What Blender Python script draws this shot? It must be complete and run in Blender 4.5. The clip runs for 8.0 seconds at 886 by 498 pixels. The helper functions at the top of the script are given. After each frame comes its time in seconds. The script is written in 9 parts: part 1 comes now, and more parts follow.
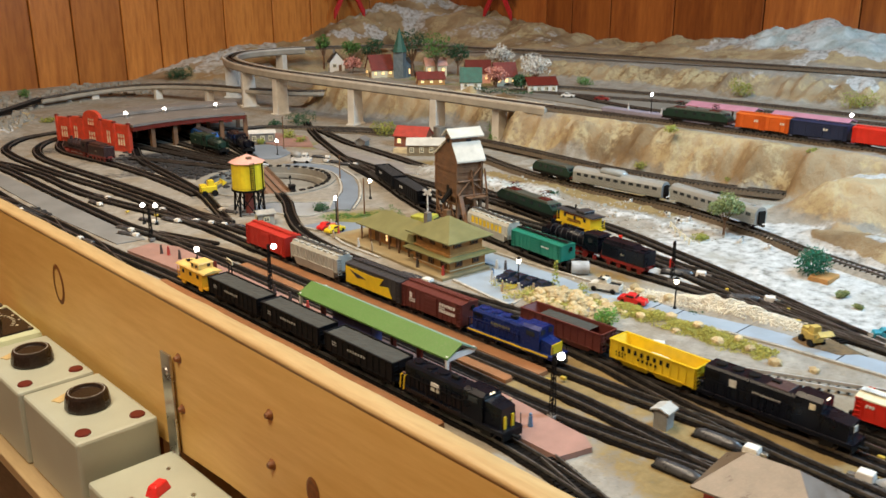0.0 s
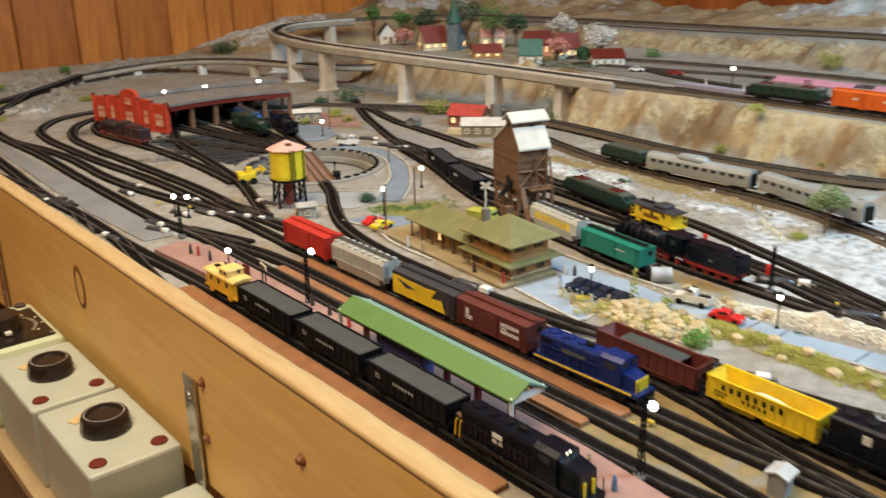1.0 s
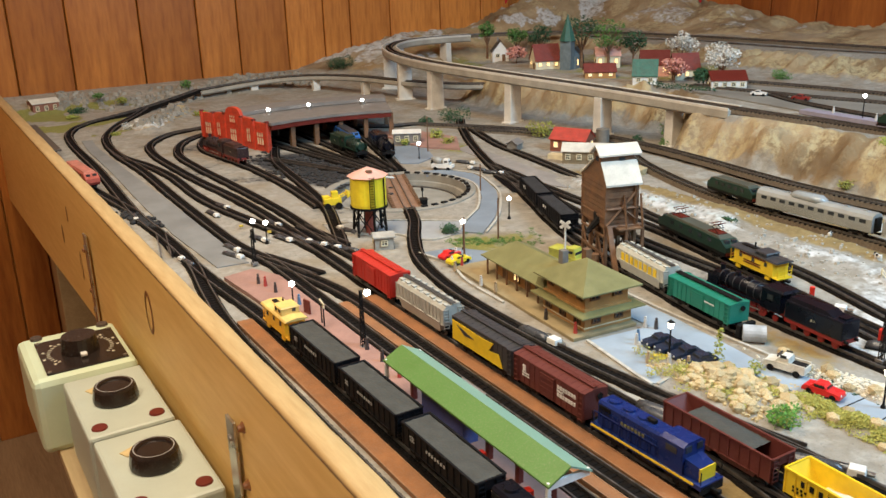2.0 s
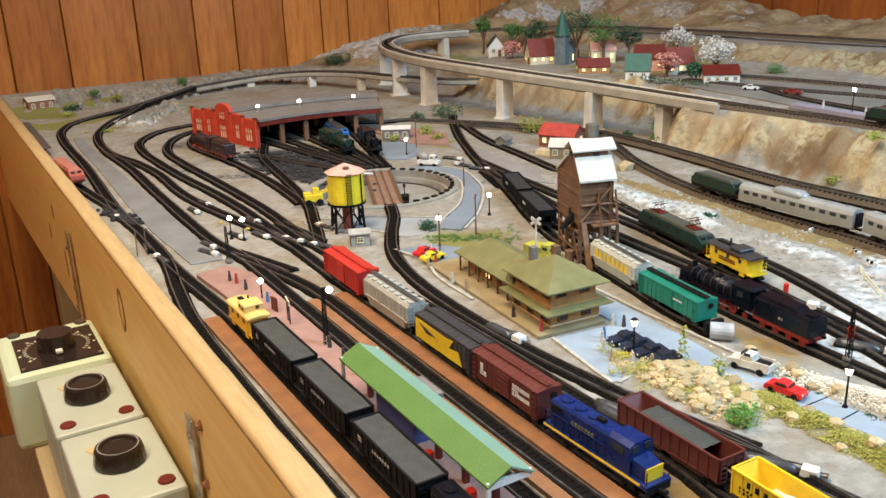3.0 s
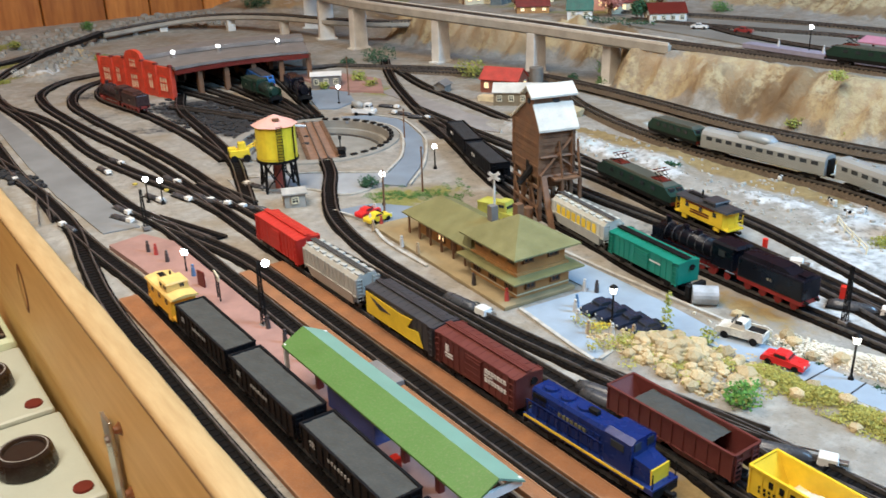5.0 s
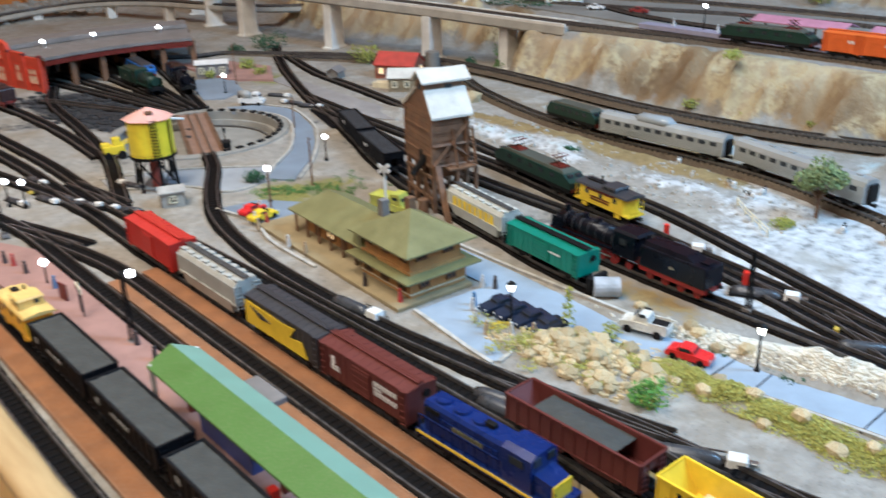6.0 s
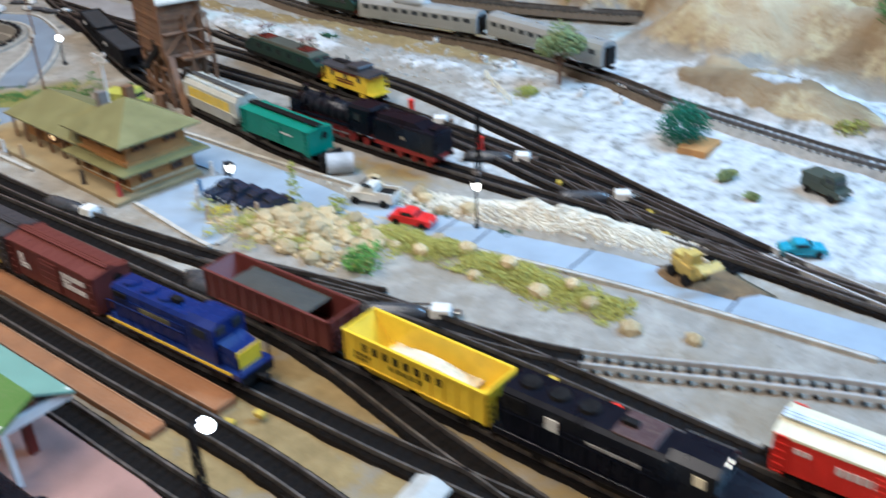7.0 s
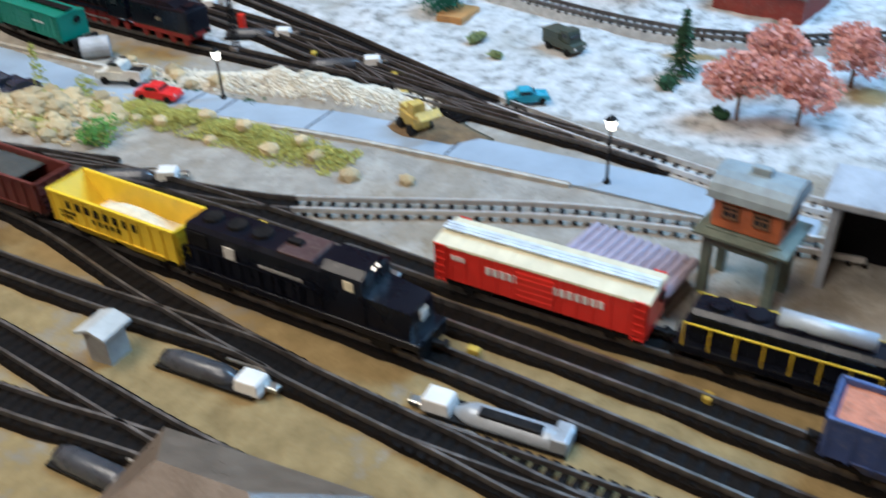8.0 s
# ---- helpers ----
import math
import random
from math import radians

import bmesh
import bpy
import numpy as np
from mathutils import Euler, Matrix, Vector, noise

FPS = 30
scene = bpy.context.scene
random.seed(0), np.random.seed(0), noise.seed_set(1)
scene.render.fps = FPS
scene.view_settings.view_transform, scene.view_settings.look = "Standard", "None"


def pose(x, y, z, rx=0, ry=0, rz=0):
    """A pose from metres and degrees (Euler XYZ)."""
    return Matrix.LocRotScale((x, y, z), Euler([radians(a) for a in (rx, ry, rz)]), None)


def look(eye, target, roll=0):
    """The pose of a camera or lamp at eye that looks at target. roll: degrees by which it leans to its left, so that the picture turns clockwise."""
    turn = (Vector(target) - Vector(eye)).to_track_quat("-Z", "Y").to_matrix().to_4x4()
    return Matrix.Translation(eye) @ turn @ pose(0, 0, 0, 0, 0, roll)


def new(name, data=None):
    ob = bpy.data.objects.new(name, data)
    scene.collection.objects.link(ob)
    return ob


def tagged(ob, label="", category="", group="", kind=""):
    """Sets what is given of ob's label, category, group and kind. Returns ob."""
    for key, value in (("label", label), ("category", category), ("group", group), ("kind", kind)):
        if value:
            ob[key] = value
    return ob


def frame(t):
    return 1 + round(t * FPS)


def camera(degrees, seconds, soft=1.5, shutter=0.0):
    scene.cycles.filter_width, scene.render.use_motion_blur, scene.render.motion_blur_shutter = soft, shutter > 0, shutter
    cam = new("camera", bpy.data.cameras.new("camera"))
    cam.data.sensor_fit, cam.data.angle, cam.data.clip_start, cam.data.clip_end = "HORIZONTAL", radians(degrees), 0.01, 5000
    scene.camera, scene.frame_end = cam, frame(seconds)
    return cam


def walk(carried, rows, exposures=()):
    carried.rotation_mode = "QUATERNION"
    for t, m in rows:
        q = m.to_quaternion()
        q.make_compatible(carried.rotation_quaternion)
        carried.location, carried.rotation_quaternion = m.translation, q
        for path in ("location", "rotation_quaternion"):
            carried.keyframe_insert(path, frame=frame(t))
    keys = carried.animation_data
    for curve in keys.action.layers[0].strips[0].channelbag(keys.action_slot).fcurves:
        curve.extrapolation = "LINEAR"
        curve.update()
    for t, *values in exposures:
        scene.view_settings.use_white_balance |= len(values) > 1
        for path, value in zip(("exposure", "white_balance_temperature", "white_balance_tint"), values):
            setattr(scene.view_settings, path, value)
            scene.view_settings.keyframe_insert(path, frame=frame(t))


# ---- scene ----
cam = camera(53.0, 8.0, soft=1.5, shutter=0.5)
PATH = [
    (0, (0.029, 0.026, 0.288), (1.338, 1.412, -0.315), -0.1),
    (0.5, (0.045, 0.073, 0.278), (1.359, 1.443, -0.353), -0.5),
    (1, (0.099, 0.11, 0.284), (1.305, 1.559, -0.383), -1.0),
    (1.5, (0.148, 0.126, 0.294), (1.183, 1.708, -0.359), -1.2),
    (1.7, (0.159, 0.127, 0.293), (1.16, 1.736, -0.346), -1.3),
    (3, (0.209, 0.11, 0.289), (1.157, 1.748, -0.358), -2.0),
    (3.5, (0.217, 0.146, 0.285), (1.2, 1.754, -0.385), -1.9),
    (4, (0.213, 0.177, 0.279), (1.238, 1.75, -0.411), -1.6),
    (5.3, (0.245, 0.192, 0.272), (1.326, 1.682, -0.511), -2.0),
    (5.5, (0.251, 0.197, 0.271), (1.365, 1.661, -0.513), -1.8),
    (6, (0.272, 0.212, 0.264), (1.478, 1.594, -0.534), -1.6),
    (6.5, (0.304, 0.2, 0.244), (1.612, 1.435, -0.631), -1.6),
    (7, (0.324, 0.161, 0.229), (1.699, 1.248, -0.734), -2.1),
    (7.5, (0.339, 0.112, 0.219), (1.739, 1.082, -0.828), -3.1),
    (8, (0.343, 0.076, 0.206), (1.764, 0.929, -0.912), -2.4),
]
walk(cam, [(t, look(eye, target, roll)) for t, eye, target, roll in PATH], exposures=[(0, -0.1, 6400, 10), (1.7, -0.06, 6250, 10), (3.0, 0.12, 6050, 10), (4.0, 0.08, 5800, 10), (5.5, -0.04, 5350, 10), (6.2, -0.1, 5150, 10), (7, -0.12, 5050, 10), (8, -0.30, 5250, 10)])

# ---- light ----
world = bpy.data.worlds.new("world")
scene.world = world
world.use_nodes = True
world.node_tree.nodes["Background"].inputs[0].default_value = (0.75, 0.85, 1.0, 1)
world.node_tree.nodes["Background"].inputs[1].default_value = 0.15


def area_lamp(name, place, target, size, size_y, watts, colour):
    data = bpy.data.lights.new(name, "AREA")
    data.shape, data.size, data.size_y, data.energy, data.color = "RECTANGLE", size, size_y, watts, colour
    ob = new(name, data)
    ob.matrix_world = look(place, target)
    return ob


# unseen lights: warm overhead, warm added to brighten the board, cool at right
area_lamp("unseen_light_warm", (0.35, 0.85, 1.3), (0.45, 0.95, 0), 0.7, 0.5, 19.0, (1.0, 0.80, 0.56))
area_lamp("unseen_light_warm", (-0.35, 0.35, 1.25), (0.33, 0.7, 0), 0.5, 0.4, 14.5, (1.0, 0.82, 0.6))
area_lamp("unseen_light_cool", (1.28, -0.28, 1.05), (0.92, 0.35, 0), 0.3, 0.9, 27.0, (0.46, 0.76, 1.0))

# ---- materials ----
MATS = {}


def node_setup(name):
    m = bpy.data.materials.new(name)
    m.use_nodes = True
    nt = m.node_tree
    return m, nt, nt.nodes["Principled BSDF"]


def noise_node(nt, scale, detail=4.0, rough=0.6, stretch=None, coord="Object"):
    tc = nt.nodes.new("ShaderNodeTexCoord")
    mp = nt.nodes.new("ShaderNodeMapping")
    nt.links.new(tc.outputs[coord], mp.inputs[0])
    if stretch:
        mp.inputs["Scale"].default_value = stretch
    n = nt.nodes.new("ShaderNodeTexNoise")
    n.inputs["Scale"].default_value, n.inputs["Detail"].default_value, n.inputs["Roughness"].default_value = scale, detail, rough
    nt.links.new(mp.outputs[0], n.inputs["Vector"])
    return n


def ramp_node(nt, src, stops):
    r = nt.nodes.new("ShaderNodeValToRGB")
    while len(r.color_ramp.elements) < len(stops):
        r.color_ramp.elements.new(0.5)
    for e, (p, c) in zip(r.color_ramp.elements, stops):
        e.position, e.color = p, (*c, 1) if len(c) == 3 else c
    nt.links.new(src, r.inputs[0])
    return r


def mix_node(nt, fac, a, b, kind="MIX"):
    m = nt.nodes.new("ShaderNodeMix")
    m.data_type, m.blend_type = "RGBA", kind
    for sock, v in ((m.inputs[0], fac), (m.inputs[6], a), (m.inputs[7], b)):
        if isinstance(v, (int, float)):
            sock.default_value = v
        elif isinstance(v, tuple):
            sock.default_value = (*v, 1)
        else:
            nt.links.new(v, sock)
    return m.outputs[2]


def bump_node(nt, src, strength, distance, bsdf, normal=None):
    b = nt.nodes.new("ShaderNodeBump")
    b.inputs["Strength"].default_value, b.inputs["Distance"].default_value = strength, distance
    nt.links.new(src, b.inputs["Height"])
    if normal is not None:
        nt.links.new(normal, b.inputs["Normal"])
    nt.links.new(b.outputs[0], bsdf.inputs["Normal"])
    return b.outputs[0]


def surf(name, colour, rough=0.5, metal=0.0, vary=0.25, scale=120.0, dirt=0.25, bump=0.15, fine=900.0, spec=0.5, random_tint=0.0, dust=(0.30, 0.26, 0.2)):
    """A worn, slightly uneven surface: grain at a fine scale, stains at a coarse one."""
    if name in MATS:
        return MATS[name]
    m, nt, bsdf = node_setup(name)
    a, b = noise_node(nt, scale), noise_node(nt, fine, 2.0)
    dark, light = tuple(c * (1 - vary) for c in colour), tuple(min(1.0, c * (1 + vary)) for c in colour)
    col = ramp_node(nt, a.outputs[0], [(0.3, dark), (0.7, light)]).outputs[0]
    if dirt:
        spots = ramp_node(nt, b.outputs[0], [(0.5, (0, 0, 0)), (0.75, (dirt, dirt, dirt))]).outputs[0]
        col = mix_node(nt, spots, col, dust)
    if random_tint:
        info = nt.nodes.new("ShaderNodeObjectInfo")
        hue = ramp_node(nt, info.outputs["Random"], [(0.0, (1 - random_tint,) * 3), (1.0, (1 + random_tint,) * 3)]).outputs[0]
        col = mix_node(nt, 1.0, col, hue, "MULTIPLY")
    nt.links.new(col, bsdf.inputs["Base Color"])
    rr = ramp_node(nt, a.outputs[0], [(0.2, (max(0.05, rough - 0.12),) * 3), (0.8, (min(1, rough + 0.12),) * 3)])
    nt.links.new(rr.outputs[0], bsdf.inputs["Roughness"])
    bsdf.inputs["Metallic"].default_value = metal
    bsdf.inputs["Specular IOR Level"].default_value = spec
    if bump:
        bump_node(nt, b.outputs[0], bump, 0.0006, bsdf)
    MATS[name] = m
    return m


def plastic(name, colour, rough=0.42):
    return surf(name, colour, rough, vary=0.14, scale=70, dirt=0.06, bump=0.05, spec=0.4)


def glow(name, colour, strength):
    m, nt, bsdf = node_setup(name)
    bsdf.inputs["Base Color"].default_value = (*colour, 1)
    bsdf.inputs["Emission Color"].default_value = (*colour, 1)
    bsdf.inputs["Emission Strength"].default_value = strength
    return m


def wood(name, dark, light, stretch, rough=0.4, scale=3.0, random_tint=0.0, knots=False):
    m, nt, bsdf = node_setup(name)
    grain = noise_node(nt, scale * 9, 5.0, 0.65, stretch)
    broad = noise_node(nt, scale, 3.0, 0.5, stretch)
    fac = nt.nodes.new("ShaderNodeMath")
    fac.operation = "ADD"
    half = nt.nodes.new("ShaderNodeMath")
    half.operation = "MULTIPLY"
    half.inputs[1].default_value = 0.55
    nt.links.new(grain.outputs[0], half.inputs[0])
    nt.links.new(half.outputs[0], fac.inputs[0])
    low = nt.nodes.new("ShaderNodeMath")
    low.operation = "MULTIPLY"
    low.inputs[1].default_value = 0.45
    nt.links.new(broad.outputs[0], low.inputs[0])
    nt.links.new(low.outputs[0], fac.inputs[1])
    col = ramp_node(nt, fac.outputs[0], [(0.32, dark), (0.68, light)]).outputs[0]
    if random_tint:
        info = nt.nodes.new("ShaderNodeObjectInfo")
        hue = ramp_node(nt, info.outputs["Random"], [(0.0, (1 - random_tint, 1 - random_tint * 1.25, 1 - random_tint * 1.5)), (1.0, (1 + random_tint,) * 3)]).outputs[0]
        col = mix_node(nt, 1.0, col, hue, "MULTIPLY")
    nt.links.new(col, bsdf.inputs["Base Color"])
    bsdf.inputs["Roughness"].default_value = rough
    bump_node(nt, grain.outputs[0], 0.12, 0.001, bsdf)
    MATS[name] = m
    return m


M_PANEL = wood("stained_panel_wood", (0.26, 0.078, 0.015), (0.58, 0.235, 0.05), (6, 6, 0.7), 0.33, 2.2, 0.3)
M_PINE = wood("varnished_pine", (0.70, 0.425, 0.115), (0.88, 0.60, 0.215), (8, 0.8, 8), 0.5, 2.0)
M_PINE_EDGE = wood("bare_pine_edge", (0.38, 0.275, 0.14), (0.52, 0.39, 0.21), (8, 0.8, 8), 0.6, 3.0)
M_PINE_DARK = surf("pine_knot", (0.22, 0.085, 0.025), 0.45, vary=0.4, scale=300, dirt=0)
M_TIE = surf("tie_plastic", (0.0065, 0.0062, 0.0068), 0.6, vary=0.5, scale=200, dirt=0.03, bump=0.1, spec=0.08)
M_BALLAST = surf("ballast", (0.0105, 0.0088, 0.0080), 0.85, vary=0.6, scale=900, dirt=0.04, spec=0.06, bump=0.8, fine=1500)
M_RAIL = surf("rail_metal", (0.165, 0.152, 0.142), 0.36, 0.65, vary=0.4, scale=160, dirt=0.15, bump=0)
M_RAIL_BRIGHT = surf("rail_bright", (0.64, 0.63, 0.60), 0.38, 0.45, vary=0.15, scale=100, dirt=0.05, bump=0)
M_BLACK = surf("black_plastic", (0.006, 0.0063, 0.0085), 0.6, vary=0.2, scale=70, dirt=0.03, bump=0.05, spec=0.15)
M_UNDER = surf("underframe", (0.0078, 0.0078, 0.0085), 0.6, vary=0.5, scale=300, dirt=0.06, spec=0.15)
M_WHITE = plastic("white_plastic", (0.75, 0.74, 0.70))
M_STEEL = surf("zinc_steel", (0.55, 0.55, 0.52), 0.32, 0.95, vary=0.2, scale=60, dirt=0.1, bump=0.1)
M_CONCRETE = surf("viaduct_plastic", (0.70, 0.68, 0.62), 0.75, vary=0.16, scale=40, dirt=0.3, bump=0.2)
M_DECK = surf("viaduct_deck", (0.38, 0.355, 0.30), 0.8, vary=0.2, scale=40, dirt=0.3, bump=0.2)
M_SANDBED = surf("sand_bed", (0.115, 0.088, 0.06), 0.9, vary=0.3, scale=300, dirt=0.3, bump=0.6)
M_SNOWBED = surf("snow_bed", (0.40, 0.42, 0.43), 0.9, vary=0.25, scale=200, dirt=0.3, bump=0.6)
M_STRIP = surf("brown_platform", (0.27, 0.115, 0.042), 0.8, vary=0.25, scale=60, dirt=0.3, bump=0.5, fine=1200)
M_PINK = surf("brick_platform", (0.34, 0.19, 0.155), 0.8, vary=0.2, scale=50, dirt=0.35, bump=0.4, fine=1400)
M_ROAD = surf("grey_road", (0.20, 0.245, 0.30), 0.62, vary=0.18, scale=25, dirt=0.3, bump=0.3, fine=1500)
M_LOT = surf("blue_grey_paving", (0.30, 0.365, 0.44), 0.7, vary=0.15, scale=30, dirt=0.25, bump=0.3, fine=1500)
M_KERB = surf("kerb", (0.45, 0.43, 0.38), 0.8, vary=0.25, scale=150, dirt=0.2)
M_CINDER = surf("cinder", (0.016, 0.0165, 0.019), 0.9, vary=0.7, scale=160, dirt=0.15, bump=1.0, fine=1200)
M_ROCK = surf("rubble_rock", (0.60, 0.48, 0.27), 0.85, vary=0.3, scale=90, dirt=0.35, bump=0.7, fine=700, random_tint=0.3)
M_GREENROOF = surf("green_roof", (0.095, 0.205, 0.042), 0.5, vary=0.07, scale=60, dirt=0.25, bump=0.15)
M_OLIVE = surf("olive_roof", (0.20, 0.195, 0.080), 0.38, vary=0.18, scale=60, dirt=0.2, bump=0.25, spec=0.6)
M_OCHRE = surf("ochre_wall", (0.46, 0.24, 0.075), 0.65, vary=0.2, scale=90, dirt=0.2)
M_BROWNW = surf("brown_timber", (0.16, 0.082, 0.040), 0.7, vary=0.35, scale=140, dirt=0.2)
M_ROOFW = surf("pale_roof", (0.62, 0.60, 0.53), 0.7, vary=0.15, scale=60, dirt=0.3)
M_REDBRICK = surf("red_brick", (0.55, 0.055, 0.022), 0.6, vary=0.25, scale=120, dirt=0.2, bump=0.3)
M_REDROOF = surf("red_roof", (0.42, 0.045, 0.03), 0.6, vary=0.25, scale=90, dirt=0.2)
M_SLATE = surf("slate_roof", (0.19, 0.175, 0.165), 0.75, vary=0.2, scale=60, dirt=0.3)
M_YELLOW = plastic("yellow_paint", (0.80, 0.56, 0.02))
M_CREAM = plastic("cream_paint", (0.72, 0.66, 0.47))
M_SALMON = plastic("salmon_roof", (0.72, 0.40, 0.33))
M_GREYBOX = surf("grey_hammered_box", (0.46, 0.50, 0.42), 0.45, vary=0.08, scale=14, dirt=0.12, bump=0.08)
M_MINT = surf("mint_enamel", (0.58, 0.66, 0.46), 0.4, vary=0.08, scale=14, dirt=0.1, bump=0.05)
M_KNOB = plastic("knob_bakelite", (0.02, 0.014, 0.012), 0.22)
M_DARKRED = plastic("dark_red_cap", (0.13, 0.018, 0.012), 0.4)
M_REDKNOB = plastic("red_lever", (0.8, 0.03, 0.03), 0.3)
M_BULB = glow("lamp_bulb", (1.0, 0.86, 0.62), 7.0)
M_BULBW = glow("lamp_bulb_white", (1.0, 0.93, 0.82), 12.0)
M_WINGLOW = glow("lit_window", (1.0, 0.62, 0.25), 2.0)
M_GLASS = plastic("window_glass", (0.03, 0.035, 0.04), 0.12)


def leaf_material(name, dark, light):
    m, nt, bsdf = node_setup(name)
    g = nt.nodes.new("ShaderNodeNewGeometry")
    col = ramp_node(nt, g.outputs["Random Per Island"], [(0.0, dark), (1.0, light)]).outputs[0]
    nt.links.new(col, bsdf.inputs["Base Color"])
    bsdf.inputs["Roughness"].default_value = 0.85
    MATS[name] = m
    return m


L_GREEN = leaf_material("leaf_green", (0.03, 0.09, 0.018), (0.13, 0.27, 0.06))
L_DARK = leaf_material("leaf_dark", (0.01, 0.04, 0.018), (0.04, 0.115, 0.05))
L_TEAL = leaf_material("leaf_teal", (0.005, 0.07, 0.04), (0.02, 0.17, 0.10))
L_OLIVE = leaf_material("leaf_olive", (0.13, 0.145, 0.025), (0.38, 0.39, 0.08))
L_MOSS = leaf_material("leaf_moss", (0.23, 0.23, 0.045), (0.55, 0.53, 0.13))
L_PINK = leaf_material("leaf_pink", (0.42, 0.14, 0.11), (0.75, 0.40, 0.33))
L_WHITE = leaf_material("leaf_white", (0.35, 0.37, 0.33), (0.82, 0.8, 0.76))
L_LIME = leaf_material("leaf_lime", (0.16, 0.2, 0.03), (0.45, 0.46, 0.1))


def terrain_material():
    m, nt, bsdf = node_setup("scenery_plaster")
    att = nt.nodes.new("ShaderNodeAttribute")
    att.attribute_name = "cover"
    sep = nt.nodes.new("ShaderNodeSeparateColor")
    nt.links.new(att.outputs["Color"], sep.inputs[0])
    fine, mid, big = noise_node(nt, 700, 3), noise_node(nt, 90, 5, 0.65), noise_node(nt, 14, 4)
    sand = ramp_node(nt, mid.outputs[0], [(0.3, (0.225, 0.208, 0.178)), (0.7, (0.36, 0.335, 0.29))]).outputs[0]
    stain = ramp_node(nt, big.outputs[0], [(0.48, (0, 0, 0)), (0.68, (0.6, 0.6, 0.6))]).outputs[0]
    sand = mix_node(nt, stain, sand, (0.22, 0.165, 0.09))
    dust = ramp_node(nt, noise_node(nt, 33, 6, 0.7).outputs[0], [(0.52, (0, 0, 0)), (0.66, (0.55, 0.55, 0.55))]).outputs[0]
    sand = mix_node(nt, dust, sand, (0.46, 0.44, 0.39))
    grit = ramp_node(nt, noise_node(nt, 260, 4, 0.75).outputs[0], [(0.60, (0, 0, 0)), (0.70, (0.7, 0.7, 0.7))]).outputs[0]
    sand = mix_node(nt, grit, sand, (0.09, 0.08, 0.065))
    rock_n = noise_node(nt, 24, 7, 0.72, (1, 1, 0.7))
    form, patch, crust = noise_node(nt, 8, 5, 0.6, (1, 1, 0.6)), noise_node(nt, 5, 3, 0.5), noise_node(nt, 110, 6, 0.7)
    rock = ramp_node(nt, form.outputs[0], [(0.30, (0.14, 0.092, 0.047)), (0.45, (0.27, 0.19, 0.10)), (0.58, (0.38, 0.285, 0.165)), (0.74, (0.50, 0.40, 0.245))]).outputs[0]
    grey = ramp_node(nt, patch.outputs[0], [(0.52, (0, 0, 0)), (0.70, (0.42, 0.42, 0.42))]).outputs[0]
    rock = mix_node(nt, grey, rock, (0.27, 0.245, 0.21))
    speck = ramp_node(nt, crust.outputs[0], [(0.40, (0, 0, 0)), (0.54, (0.85, 0.85, 0.85))]).outputs[0]
    zone = ramp_node(nt, noise_node(nt, 13, 6, 0.6, (1, 1, 0.45)).outputs[0], [(0.50, (0, 0, 0)), (0.56, (1, 1, 1))]).outputs[0]
    rock = mix_node(nt, mix_node(nt, 1.0, speck, zone, "MULTIPLY"), rock, (0.48, 0.395, 0.225))
    snow = ramp_node(nt, mid.outputs[0], [(0.34, (0.21, 0.21, 0.195)), (0.48, (0.46, 0.465, 0.455)), (0.68, (0.64, 0.645, 0.64))]).outputs[0]
    worn = ramp_node(nt, big.outputs[0], [(0.56, (0, 0, 0)), (0.72, (0.75, 0.75, 0.75))]).outputs[0]
    snow = mix_node(nt, worn, snow, (0.33, 0.315, 0.27))
    att2 = nt.nodes.new("ShaderNodeAttribute")
    att2.attribute_name = "stain"
    sep2 = nt.nodes.new("ShaderNodeSeparateColor")
    nt.links.new(att2.outputs["Color"], sep2.inputs[0])
    dirt = ramp_node(nt, mid.outputs[0], [(0.3, (0.175, 0.122, 0.045)), (0.7, (0.31, 0.225, 0.095))]).outputs[0]
    paint = ramp_node(nt, rock_n.outputs[0], [(0.3, (0.24, 0.31, 0.31)), (0.5, (0.44, 0.52, 0.53)), (0.7, (0.66, 0.70, 0.71))]).outputs[0]
    grass = ramp_node(nt, fine.outputs[0], [(0.3, (0.10, 0.11, 0.03)), (0.7, (0.33, 0.31, 0.08))]).outputs[0]
    edge = nt.nodes.new("ShaderNodeMath")
    edge.operation = "MULTIPLY_ADD"
    nt.links.new(mid.outputs[0], edge.inputs[0])
    edge.inputs[1].default_value, edge.inputs[2].default_value = 0.9, -0.45

    def sharpen(sock):
        a = nt.nodes.new("ShaderNodeMath")
        a.operation = "ADD"
        nt.links.new(sock, a.inputs[0])
        nt.links.new(edge.outputs[0], a.inputs[1])
        return ramp_node(nt, a.outputs[0], [(0.38, (0, 0, 0)), (0.62, (1, 1, 1))]).outputs[0]

    sand = mix_node(nt, sharpen(sep2.outputs[0]), sand, dirt)
    soot = ramp_node(nt, noise_node(nt, 170, 5, 0.7).outputs[0], [(0.40, (0.012, 0.013, 0.016)), (0.58, (0.045, 0.047, 0.052)), (0.72, (0.22, 0.22, 0.21))]).outputs[0]
    sand = mix_node(nt, sharpen(sep2.outputs[2]), sand, soot)
    col = mix_node(nt, sharpen(sep.outputs[1]), sand, rock)
    col = mix_node(nt, sharpen(sep.outputs[2]), col, grass)
    col = mix_node(nt, sharpen(sep.outputs[0]), col, snow)
    col = mix_node(nt, sharpen(sep2.outputs[1]), col, paint)
    nt.links.new(col, bsdf.inputs["Base Color"])
    bsdf.inputs["Roughness"].default_value = 0.9
